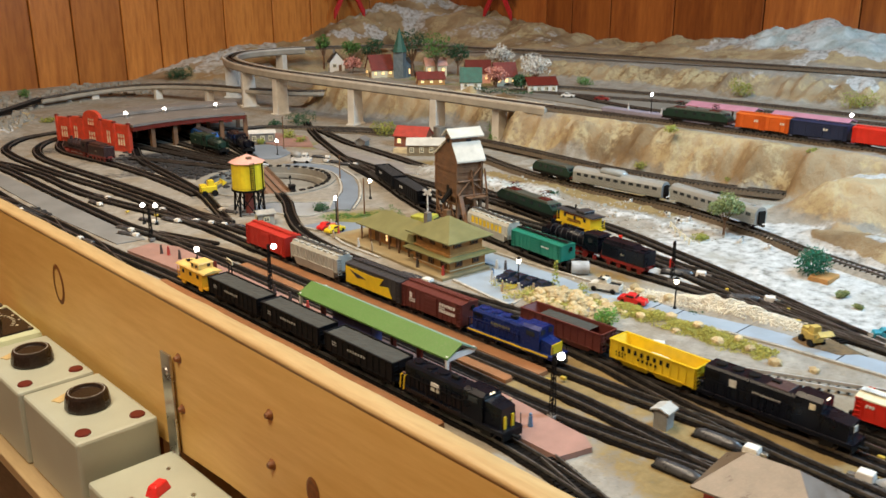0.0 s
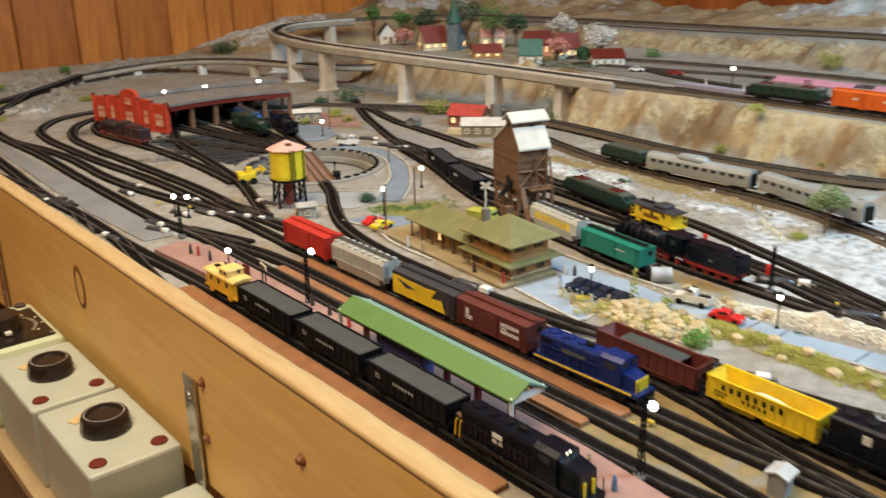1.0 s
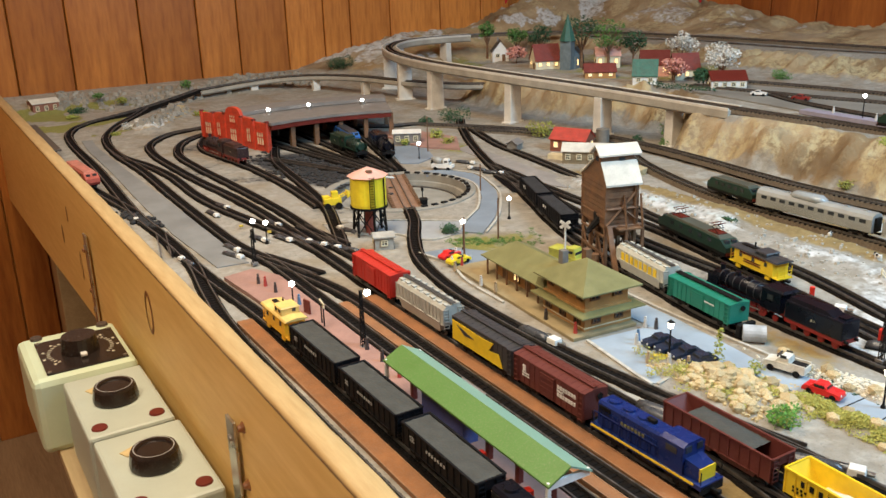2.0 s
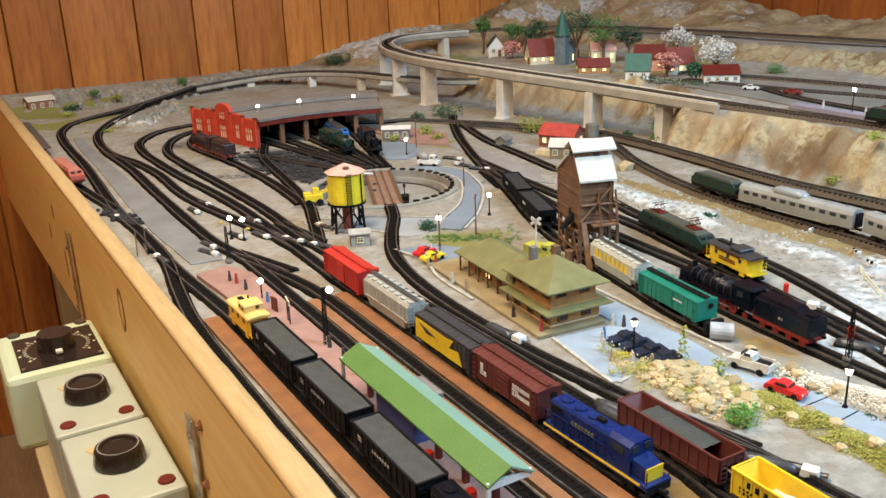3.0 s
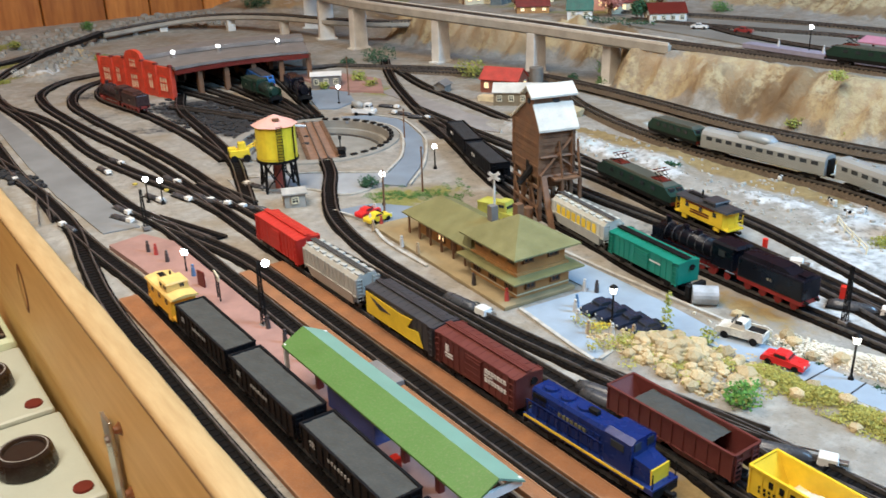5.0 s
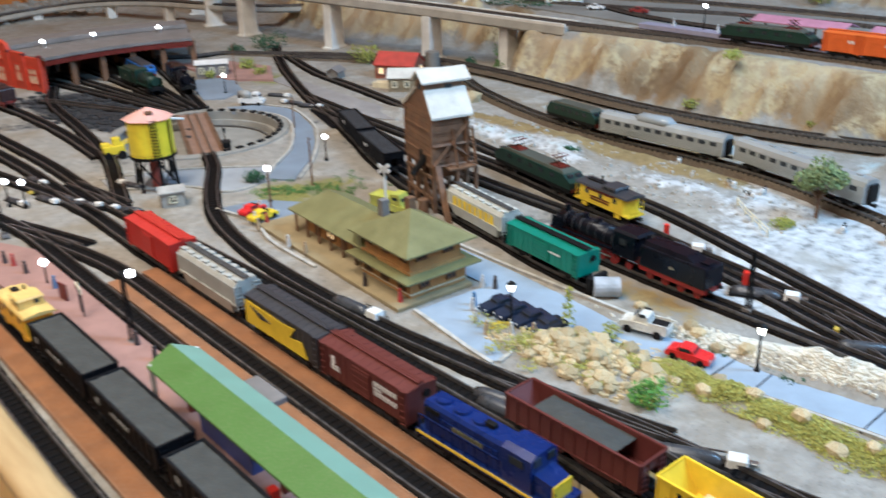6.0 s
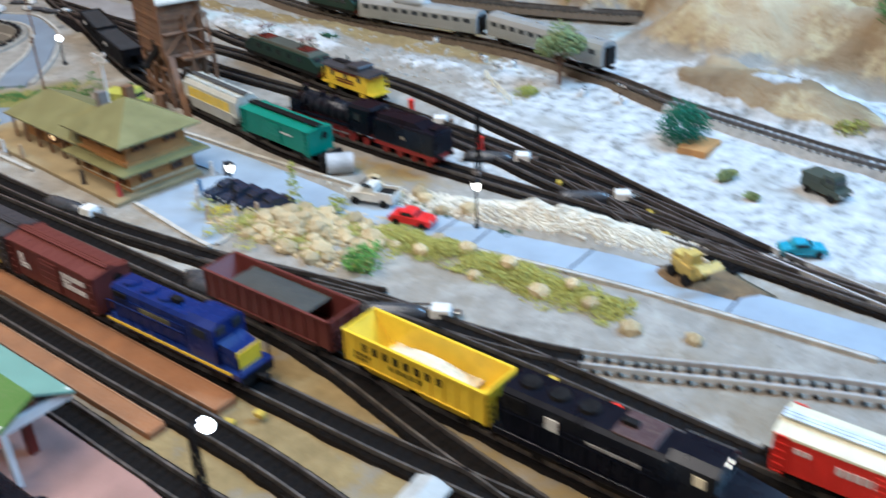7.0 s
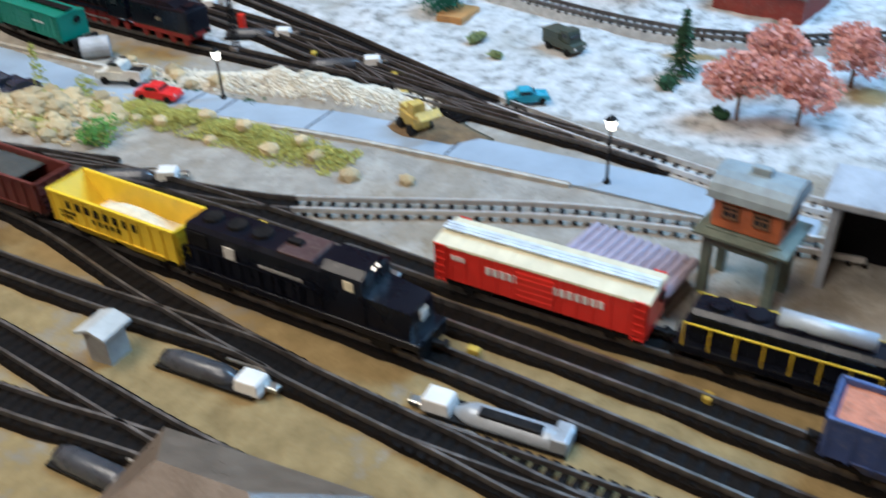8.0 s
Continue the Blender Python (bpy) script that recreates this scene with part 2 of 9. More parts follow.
    crag = nt.nodes.new("ShaderNodeMath")
    crag.operation = "MULTIPLY"
    nt.links.new(rock_n.outputs[0], crag.inputs[0])
    nt.links.new(sep.outputs[1], crag.inputs[1])
    n0 = bump_node(nt, crag.outputs[0], 0.7, 0.012, bsdf)
    n1 = bump_node(nt, mid.outputs[0], 0.5, 0.003, bsdf, n0)
    bump_node(nt, fine.outputs[0], 0.5, 0.0006, bsdf, n1)
    return m


M_LAND = terrain_material()

# ---- mesh helpers ----


def box(bm, c, s, rz=0.0, taper=0.0, bev=0.0):
    """A box at centre c with sizes s, turned by rz degrees, its top narrowed by taper."""
    m = Matrix.Translation(c) @ Matrix.Rotation(radians(rz), 4, "Z")
    vs = []
    for z in (-0.5, 0.5):
        k = 1 - (taper if z > 0 else 0)
        for x, y in ((-0.5, -0.5), (0.5, -0.5), (0.5, 0.5), (-0.5, 0.5)):
            vs.append(bm.verts.new(m @ Vector((x * s[0] * k, y * s[1] * k, z * s[2]))))
    f = [(3, 2, 1, 0), (4, 5, 6, 7), (0, 1, 5, 4), (1, 2, 6, 5), (2, 3, 7, 6), (3, 0, 4, 7)]
    faces = [bm.faces.new([vs[i] for i in q]) for q in f]
    if bev:
        edges = list({e for q in faces for e in q.edges})
        bmesh.ops.bevel(bm, geom=edges, offset=bev, segments=2, affect="EDGES", profile=0.5)
    return bm


def cyl(bm, p, q, r0, r1=None, n=10, caps=True):
    """A tube from p to q, with radius r0 at p and r1 at q."""
    r1 = r0 if r1 is None else r1
    p, q = Vector(p), Vector(q)
    turn = (q - p).to_track_quat("Z", "Y").to_matrix()
    rings = []
    for c, r in ((p, r0), (q, r1)):
        rings.append([bm.verts.new(c + turn @ Vector((r * math.cos(2 * math.pi * i / n), r * math.sin(2 * math.pi * i / n), 0))) for i in range(n)])
    for i in range(n):
        bm.faces.new((rings[0][i], rings[0][(i + 1) % n], rings[1][(i + 1) % n], rings[1][i]))
    if caps:
        bm.faces.new(rings[0][::-1])
        bm.faces.new(rings[1])
    return bm


def loft(bm, sections, closed=True, caps=True):
    """A skin over sections, each a list of points with the same count."""
    rows = [[bm.verts.new(p) for p in sec] for sec in sections]
    n = len(rows[0])
    for a, b in zip(rows, rows[1:]):
        for i in range(n if closed else n - 1):
            j = (i + 1) % n
            bm.faces.new((a[i], a[j], b[j], b[i]))
    if caps and closed:
        bm.faces.new(rows[0][::-1])
        bm.faces.new(rows[-1])
    return bm


def prism(bm, outline, z0, z1):
    """An upright prism over a plan outline."""
    return loft(bm, [[(x, y, z0) for x, y in outline], [(x, y, z1) for x, y in outline]])


def ball(bm, c, r, squash=1.0, sub=1):
    bmesh.ops.create_icosphere(bm, subdivisions=sub, radius=r, matrix=Matrix.Translation(c) @ Matrix.Diagonal((1, 1, squash, 1)))
    return bm


def mesh_of(name, bm, material, smooth=False):
    bmesh.ops.recalc_face_normals(bm, faces=bm.faces)
    me = bpy.data.meshes.new(name)
    bm.to_mesh(me)
    bm.free()
    if smooth:
        me.polygons.foreach_set("use_smooth", [True] * len(me.polygons))
    me.materials.append(material)
    return me


def part(name, bm, material, parent, label="", smooth=False):
    ob = new(name, mesh_of(name, bm, material, smooth))
    ob.parent = parent
    if label:
        ob["label"] = label
    return ob


def thing(name, m, label, category, group=""):
    ob = new(name)
    ob.empty_display_size = 0.01
    ob.matrix_world = m
    return tagged(ob, label, category, group)


def single(name, bm, material, label="", category="", group="", kind="", m=None, smooth=False):
    ob = new(name, mesh_of(name, bm, material, smooth))
    if m is not None:
        ob.matrix_world = m
    return tagged(ob, label, category, group, kind)


def NB():
    return bmesh.new()


def step(a, b, v):
    t = min(1.0, max(0.0, (v - a) / (b - a)))
    return t * t * (3 - 2 * t)


def fbm(x, y, scale, octaves=4):
    return noise.fractal(Vector((x * scale, y * scale, 0.37)), 1.0, 2.0, octaves)


def curve_points(ctrl, spacing=0.0045):
    """Even steps along a smooth curve through the control points (x, y, z)."""
    pts = [Vector(p if len(p) == 3 else (*p, 0.0)) for p in ctrl]
    pts = [2 * pts[0] - pts[1]] + pts + [2 * pts[-1] - pts[-2]]
    dense = []
    for a, b, c, d in zip(pts, pts[1:], pts[2:], pts[3:]):
        n = max(4, int((c - b).length / 0.002))
        for i in range(n):
            t = i / n
            dense.append(0.5 * ((2 * b) + (c - a) * t + (2 * a - 5 * b + 4 * c - d) * t * t + (3 * b - a - 3 * c + d) * t ** 3))
    dense.append(pts[-2])
    out, run = [dense[0]], 0.0
    for p, q in zip(dense, dense[1:]):
        run += (q - p).length
        if run >= spacing:
            out.append(q)
            run = 0.0
    return out

# ---- the room ----
WALL_Y, WALL_X = 2.2, 2.04


# same panels as the north wall, their shade put into a darker, redder colour
M_PANEL_SHADED = wood("shaded_panel_wood", (0.20, 0.052, 0.012), (0.44, 0.15, 0.032), (6, 6, 0.7), 0.33, 2.2, 0.3)


def plank_wall(name, axis, at, lo, hi, z0, z1, widths, inward, stain):
    """A panelled wall: a thick board behind, and grooved planks of uneven width in front of it."""
    bm = NB()
    mid, span = (lo + hi) / 2, hi - lo
    c = (mid, at + 0.06 * -inward, (z0 + z1) / 2) if axis == "y" else (at + 0.06 * -inward, mid, (z0 + z1) / 2)
    s = (span, 0.1, z1 - z0) if axis == "y" else (0.1, span, z1 - z0)
    wall = single(name, box(bm, c, s), stain, "dark stained wood panelled wall with vertical grooves", "wall", kind="structure")
    p, i = lo, 0
    while p < hi - 0.01:
        w = min(widths[i % len(widths)], hi - p)
        b = NB()
        size = (w - 0.003, 0.012, z1 - z0) if axis == "y" else (0.012, w - 0.003, z1 - z0)
        box(b, (0, 0, 0), size, bev=0.002)
        ob = part("plank", b, stain, wall)
        ob.location = (p + w / 2, at - 0.003 * -inward, (z0 + z1) / 2) if axis == "y" else (at - 0.003 * -inward, p + w / 2, (z0 + z1) / 2)
        p += w
        i += 1
    return wall


plank_wall("wall_north", "y", WALL_Y, -0.9, WALL_X, -0.75, 1.35, [0.128, 0.095, 0.121, 0.097, 0.072, 0.113, 0.15], -1, M_PANEL)
plank_wall("wall_east", "x", WALL_X, -1.0, WALL_Y, -0.75, 1.35, [0.092, 0.22, 0.239, 0.194, 0.13], -1, M_PANEL_SHADED)
single("wall_south", box(NB(), (0.57, -1.05, 0.3), (3.1, 0.1, 2.1)), M_PANEL, "brown panelled wall behind the aisle", "wall", kind="structure")
single("wall_west", box(NB(), (-0.95, 0.6, 0.3), (0.1, 3.2, 2.1)), M_PANEL, "brown panelled wall across the aisle", "wall", kind="structure")
single("floor", box(NB(), (0.55, 0.6, -0.78), (3.2, 3.5, 0.06)), wood("floor_boards", (0.2, 0.12, 0.06), (0.34, 0.22, 0.12), (8, 0.8, 8), 0.5), "brown wooden floor of the room", "floor", kind="structure")
single("ceiling", box(NB(), (0.55, 0.6, 1.4), (3.2, 3.5, 0.06)), surf("ceiling_white", (0.7, 0.68, 0.62), 0.9, vary=0.06, scale=5), "plain off-white ceiling", "ceiling", kind="structure")

# ---- scenery land ----
LOOP = [(1.195, 0.1, 0.0645), (1.195, 0.4, 0.0645), (1.195, 0.65, 0.0645), (1.187, 0.8, 0.0655), (1.163, 0.97, 0.068), (1.128, 1.2, 0.074), (1.082, 1.38, 0.081), (1.049, 1.575, 0.086), (1.055, 1.70, 0.087), (1.083, 1.82, 0.087), (1.135, 1.93, 0.087), (1.22, 2.0, 0.088),
        (1.346, 2.01, 0.088), (1.485, 1.965, 0.088), (1.59, 1.90, 0.088), (1.66, 1.75, 0.090), (1.69, 1.5, 0.094), (1.685, 1.2, 0.100), (1.675, 0.9, 0.106), (1.67, 0.6, 0.110), (1.67, 0.0, 0.112)]


def cliff_edge(y):
    """Where the upper terrace begins, by the place along the layout."""
    e = 1.151 + 0.115 * step(1.0, 1.16, y) - 0.080 * step(1.24, 1.42, y) + 0.13 * step(1.62, 1.78, y)
    return e + 0.018 * fbm(1.7, y, 9.0) + 0.012 * fbm(4.2, y, 34.0)


def land(x, y):
    """Height of the scenery and its cover: snow, rock, grass."""
    n = fbm(x, y, 14.0)
    e = cliff_edge(y)
    k = step(e - 0.055, e + 0.012 + 0.02 * max(0, n), x)
    terrace = 0.0625 * k * (1 - step(1.72, 1.86, y) * (1 - step(1.5, 1.6, x)))
    z = terrace
    rock = 4 * k * (1 - k) * step(0.2, 0.6, 1.0 - step(1.9, 2.0, y) + 0.4)
    ridge = abs(fbm(x * 0.6 + 0.3 * y, y, 12.0, 3))
    z += rock * (0.038 * (ridge - 0.22) + 0.012 * fbm(x + 0.4 * y, y, 38.0, 3) + 0.006 * fbm(x, y, 110.0, 2))
    # outcrop that rises above the track at the cliff edge
    z += (0.015 + 0.008 * fbm(x, y, 40.0)) * math.exp(-((x - 1.122) / 0.022) ** 2 - ((y - 0.895) / 0.042) ** 2)
    # upper tier with its own bank
    b = 1.505 + 0.02 * fbm(3.1, y, 7.0) + 0.012 * fbm(7.7, y, 30.0)
    k2 = step(b, b + 0.155, x)
    tier = 0.0235 + 0.018 * (1 - step(0.6, 1.5, y)) - 0.006 * step(1.5, 1.75, y)
    z += tier * k2
    z += 4 * k2 * (1 - k2) * (0.03 * (abs(fbm(x * 0.5, y * 1.6, 24.0, 3)) - 0.22))
    rock = max(rock, 4 * k2 * (1 - k2))
    rock = max(rock, 0.85 * step(0.5, 0.8, k) * (1 - step(1.168, 1.178, x)) * (1 - step(0.92, 0.98, y)))
    # hills before the far walls
    k3 = step(1.71, 1.98, x)
    hill = 0.016 + 0.085 * math.exp(-((y - 2.12) / 0.42) ** 2) + 0.046 * math.exp(-((y - 0.88) / 0.2) ** 2) + 0.03 * (1 - step(0.4, 0.7, y)) + 0.022 * fbm(x, y, 6.0) + 0.012 * fbm(x, y, 22.0)
    z += hill * k3
    k4 = step(1.9, 2.16, y) * step(0.85, 1.35, x)
    z = max(z, 0.085 * k4 + 0.07 * k4 * step(1.45, 1.85, x) + 0.010 * n * k4 + 0.012 * abs(fbm(x, y, 26.0)) * k4 + z * k4 * 0.2)
    rock = max(rock, 0.9 * step(0.05, 0.25, k3), 0.9 * step(0.15, 0.4, k4))
    back = step(2.0, 2.15, y)
    z = max(z, 0.022 * back)
    # mound over the tunnel on the right
    m = (1 - step(0.43, 0.54, y)) * step(0.985, 1.06, x + 0.02 * n) * (1 - k)
    z = max(z, (0.05 + 0.012 * n) * m)
    rock = max(rock, 0.9 * min(1, 2 * m))
    m2 = math.exp(-((x - 0.957 - 0.25 * (y - 0.35)) / 0.034) ** 2 - ((y - 0.35) / 0.075) ** 2)
    z += (0.024 + 0.006 * n) * m2
    rock = max(rock, step(0.2, 0.4, m2))
    # rough bank between the yard and the branch line
    bank = step(0.868, 0.90, x) * (1 - step(0.94, 0.96, x)) * step(0.52, 0.6, y) * (1 - step(0.95, 1.05, y))
    z += bank * (0.006 + 0.006 * n + 0.003 * abs(fbm(x, y, 70.0)))
    # gravel heap beside the road
    g = math.exp(-((x - 0.7065 - 0.2 * (0.38 - y)) / 0.013) ** 2 - ((y - 0.385) / 0.055) ** 2)
    z += 0.011 * g * (1 + 0.4 * fbm(x, y, 60.0))
    # rocky mound inside the back loop
    u = ((x - 0.535) * 0.10 + (y - 1.735) * 0.145) / 0.031
    px, py = x - 0.535 - 0.10 * min(1.0, max(0.0, u)), y - 1.735 - 0.145 * min(1.0, max(0.0, u))
    mound = math.exp(-(px * px + py * py) / 0.00055)
    z += mound * (0.012 + 0.016 * abs(fbm(x, y, 34.0)) + 0.005 * fbm(x, y, 90.0))
    rock = max(rock, step(0.2, 0.5, mound))
    # rock garden by the lot
    g2 = math.exp(-((x - 0.618) / 0.02) ** 2 - ((y - 0.50) / 0.045) ** 2)
    z += 0.008 * g2
    # rough verge along the road
    g3 = math.exp(-((x - (0.646 + 0.03 * (0.45 - y))) / 0.007) ** 2) * step(0.29, 0.33, y) * (1 - step(0.44, 0.47, y))
    z += 0.005 * g3 * (1 + 0.5 * fbm(x, y, 70.0))
    flat = 1 - step(0.55, 0.75, x) * (1 - step(1.0, 1.4, y)) * 0.5
    z += 0.0008 * fbm(x, y, 45.0) * flat + (0.0045 * max(0.0, fbm(x, y, 30.0)) + 0.002 * abs(fbm(x, y, 80.0))) * step(0.79, 0.84, x) * (1 - step(0.46, 0.56, y)) * (1 - step(0.86, 0.875, x) * (1 - step(0.905, 0.92, x)))
    # covers
    snow = step(0.722, 0.752, x + 0.012 * n) * (1 - step(0.50, 0.66, y + 0.35 * (0.95 - x))) * (1 - step(0.98, 1.02, x))
    snow = max(snow, 0.75 * bank * (1 - step(0.905, 0.925, x)) * step(0.0, 0.5, 0.45 + n), 0.3 * g, 0.7 * step(0.2, 0.5, mound) * step(-0.15, 0.15, n))
    snow = max(snow, step(1.80, 1.88, x + 0.04 * n) * (1 - step(1.05, 1.25, y)) * 0.9, step(1.575, 1.62, x) * (1 - step(0.80, 0.92, y)) * step(0.05, 0.3, 0.15 + n) * 0.9)
    snow = max(snow, 0.62 * step(0.2, 0.5, k4) * step(-0.15, 0.2, n), 0.5 * step(0.1, 0.4, k3) * step(1.3, 1.5, y) * step(0.1, 0.4, n))
    snow = max(snow, 0.8 * m * step(0.8, 1.0, m) * step(0.15, 0.35, n))
    grass = max(0.9 * g3, 0.75 * g2 * step(-0.1, 0.3, n), 0.9 * step(1.7, 1.75, y) * (1 - step(0.55, 0.62, x)) * (1 - step(2.05, 2.1, y)) * step(1.85, 1.95, y + 0.8 * n))
    grass = max(grass, 0.85 * math.exp(-((x - 0.655) / 0.03) ** 2 - ((y - 0.86) / 0.04) ** 2), 0.7 * math.exp(-((x - 0.89) / 0.04) ** 2 - ((y - 1.27) / 0.06) ** 2))
    grass = max(grass, (0.6 + 0.5 * n) * math.exp(-((x - 0.695) / 0.035) ** 2 - ((y - 0.85) / 0.03) ** 2))
    grass = max(grass, (0.42 + 0.4 * n) * step(1.2, 1.3, x) * step(1.2, 1.3, y) * (1 - step(1.5, 1.6, x)) * step(0.9, 1.0, k))
    # 0.25 more brown towards low y puts the near corner's shade into the ground
    brown = (0.60 + 0.55 * n + 0.25 * (1 - step(0.2, 0.32, y))) * (1 - step(0.40, 0.52, y + 0.05 * n)) * (1 - step(0.565, 0.61, x)) * step(0.38, 0.44, x)
    brown = max(brown, 0.8 * math.exp(-((x - 0.690) / 0.012) ** 2 - ((y - 0.287) / 0.02) ** 2), 0.7 * math.exp(-((x - 0.712) / 0.018) ** 2 - ((y - 0.51) / 0.06) ** 2), 0.5 * step(0.3, 0.6, k4 + 0.5 * n) * (1 - step(0.9, 1.1, x)))
    brown = max(brown, 0.6 * math.exp(-((x - 0.357) / 0.012) ** 2) * step(0.1, 0.35, n + 0.15))
    brown = max(brown, 0.85 * step(0.905, 0.93, x) * (1 - step(0.955, 0.965, x)) * step(0.50, 0.6, y) * (1 - step(1.0, 1.1, y)))
    slope = step(0.985, 1.0, x) * (1 - step(1.06, 1.075, x)) * step(0.50, 0.56, y) * (1 - step(1.0, 1.08, y))
    brown = max(brown, (0.42 + 0.5 * n) * slope)
    ice = slope * math.exp(-((x - 1.032) / 0.022) ** 2) * step(0.58, 0.64, y) * (1 - step(0.86, 0.95, y)) * step(-0.45, 0.0, n)
    cyan = 0.8 * step(1.80, 1.90, x + 0.04 * n) * (1 - step(0.95, 1.22, y)) * step(-0.35, 0.1, n + 0.1)
    cyan = max(cyan, 0.6 * bank * (1 - step(0.905, 0.92, x)) * step(0.1, 0.35, n), 0.25 * step(0.95, 1.0, x) * step(0.0, 0.3, -n) * m)
    cyan = max(cyan, 0.75 * ice)
    fall = math.exp(-((y - 0.52 - 0.03 * fbm(x, 0.3, 12.0)) / 0.016) ** 2) * step(0.97, 1.0, x) * (1 - step(1.08, 1.14, x))
    cyan = max(cyan, 0.55 * fall)
    snow -= 1.2 * step(0.22, 0.4, m2 + 0.15 * n) * (1 - step(0.90, 0.97, m2))
    brown = max(brown, 0.9 * step(0.4, 0.7, m2))
    brown = max(brown, 0.8 * math.exp(-((x - 0.845) / 0.012) ** 2 - ((y - 0.20) / 0.03) ** 2), 0.8 * math.exp(-((x - 0.83) / 0.02) ** 2 - ((y - 0.10) / 0.02) ** 2))
    snow -= 0.9 * math.exp(-((x - 0.845) / 0.012) ** 2 - ((y - 0.20) / 0.03) ** 2) + 0.9 * math.exp(-((x - 0.83) / 0.02) ** 2 - ((y - 0.10) / 0.02) ** 2)
    snow = max(0.0, snow)
    # cinders before the engine house, coal dust among the back tracks
    cinder = 1.15 * math.exp(-((x - 0.652 - 0.12 * (1.265 - y)) / 0.048) ** 4 - ((y - 1.275) / 0.135) ** 4)
    dust = (0.30 + 0.30 * fbm(x, y, 16.0)) * step(0.92, 1.05, y) * (1 - step(1.70, 1.80, y)) * step(0.44, 0.47, x) * (1 - step(0.60, 0.66, x))
    dust = max(dust, (0.26 + 0.3 * n) * step(0.50, 0.54, y) * (1 - step(1.1, 1.2, y)) * step(0.715, 0.74, x) * (1 - step(0.84, 0.86, x)))
    return z, (min(1, snow), min(1, rock), min(1, grass)), (min(1, brown), min(1, cyan), min(1, max(cinder, dust)))


def build_ground():
    xs = np.concatenate((np.arange(0.350, 1.04, 0.0075), np.arange(1.04, 1.29, 0.0045), np.arange(1.29, WALL_X - 0.004, 0.0085)))
    ys = np.concatenate((np.arange(-0.6, 0.1, 0.02), np.arange(0.1, WALL_Y - 0.004, 0.0062)))
    verts, covers, stains = [], [], []
    for x in xs:
        for y in ys:
            z, c, c2 = land(float(x), float(y))
            pit = math.hypot(x - 0.694, y - 1.0955)
            if pit < 0.0895:
                z = -0.016
            verts.append((x, y, z))
            covers.append((*c, 1.0))
            stains.append((*c2, 1.0))
    ny = len(ys)
    faces = [(i * ny + j, (i + 1) * ny + j, (i + 1) * ny + j + 1, i * ny + j + 1) for i in range(len(xs) - 1) for j in range(ny - 1)]
    me = bpy.data.meshes.new("ground")
    me.from_pydata(verts, [], faces)
    layer = me.color_attributes.new("cover", "FLOAT_COLOR", "POINT")
    layer.data.foreach_set("color", np.array(covers, dtype=np.float32).ravel())
    layer = me.color_attributes.new("stain", "FLOAT_COLOR", "POINT")
    layer.data.foreach_set("color", np.array(stains, dtype=np.float32).ravel())
    me.polygons.foreach_set("use_smooth", [True] * len(me.polygons))
    me.materials.append(M_LAND)
    ob = new("ground", me)
    return tagged(ob, "sandy plaster scenery with rocky banks and a snowy corner", "ground", kind="structure")


build_ground()

# ---- table edge ----


def build_fascia():
    root = thing("fascia_board", pose(0.3415, 0.8, 0), "varnished yellow pine board along the table edge", "board")
    low = [(-1.395, -0.105), (-0.2, -0.108), (0.56, -0.150), (0.9, -0.172), (1.395, -0.195)]
    part("board", loft(NB(), [[(-0.0085, y, z), (0.0085, y, z), (0.0085, y, 0.0255), (-0.0085, y, 0.0255)] for y, z in low]), M_PINE, root)
    bm = NB()
    secs = []
    for y in np.arange(-1.395, 1.396, 0.0155):
        a, b, c = (0.0009 * fbm(k, y, 24.0, 3) for k in (1.3, 4.1, 8.8))
        secs.append([(-0.0085, y, 0.0255), (0.0085, y, 0.0255), (0.0087 + b, y, 0.0285), (0.0070 + b, y, 0.0303 + c), (-0.0066 + a, y, 0.0303 + c), (-0.0086, y, 0.0288 + a)])
    part("board_edge", loft(bm, secs), wood("worn_pine_top", (0.40, 0.255, 0.105), (0.60, 0.43, 0.205), (8, 0.8, 8), 0.55, 3.0), root, "worn pale top edge", True)
    for y, z, a, b in ((0.924, -0.022, 0.022, 0.014), (1.36, -0.03, 0.012, 0.004), (1.43, -0.075, 0.014, 0.006), (1.30, -0.085, 0.02, 0.006), (0.48, -0.06, 0.012, 0.008)):
        k = NB()
        ring = [(-0.0087, y - 0.8 + b * math.cos(t), z + a * math.sin(t)) for t in np.linspace(0, 2 * math.pi, 18, endpoint=False)]
        core = [(-0.0092, y - 0.8 + 0.72 * b * math.cos(t), z + 0.78 * a * math.sin(t)) for t in np.linspace(0, 2 * math.pi, 18, endpoint=False)]
        rows = [[k.verts.new(p) for p in ring], [k.verts.new(p) for p in core]]
        for i in range(18):
            k.faces.new((rows[0][i], rows[0][(i + 1) % 18], rows[1][(i + 1) % 18], rows[1][i]))
        if a < 0.02:
            k.faces.new(rows[1])
        part("knot", k, M_PINE_DARK, root, "dark oval knot")
    for y, z in ((0.667, -0.02), (0.669, -0.0675), (0.530, -0.019), (0.531, -0.060), (1.24, -0.10), (1.25, -0.05)):
        k = NB()
        cyl(k, (-0.0105, y - 0.8, z), (-0.0085, y - 0.8, z), 0.003, 0.0046, 12)
        cyl(k, (-0.0125, y - 0.8, z), (-0.0105, y - 0.8, z), 0.0021, 0.003, 12)
        part("bolt", k, M_PINE_DARK, root, "rusty bolt head")
    return root


build_fascia()
table = single("table_frame", box(NB(), (1.19, 0.8, -0.045), (1.675, 2.79, 0.045)), M_PINE_EDGE, "plywood table top under the scenery", "table", kind="structure")
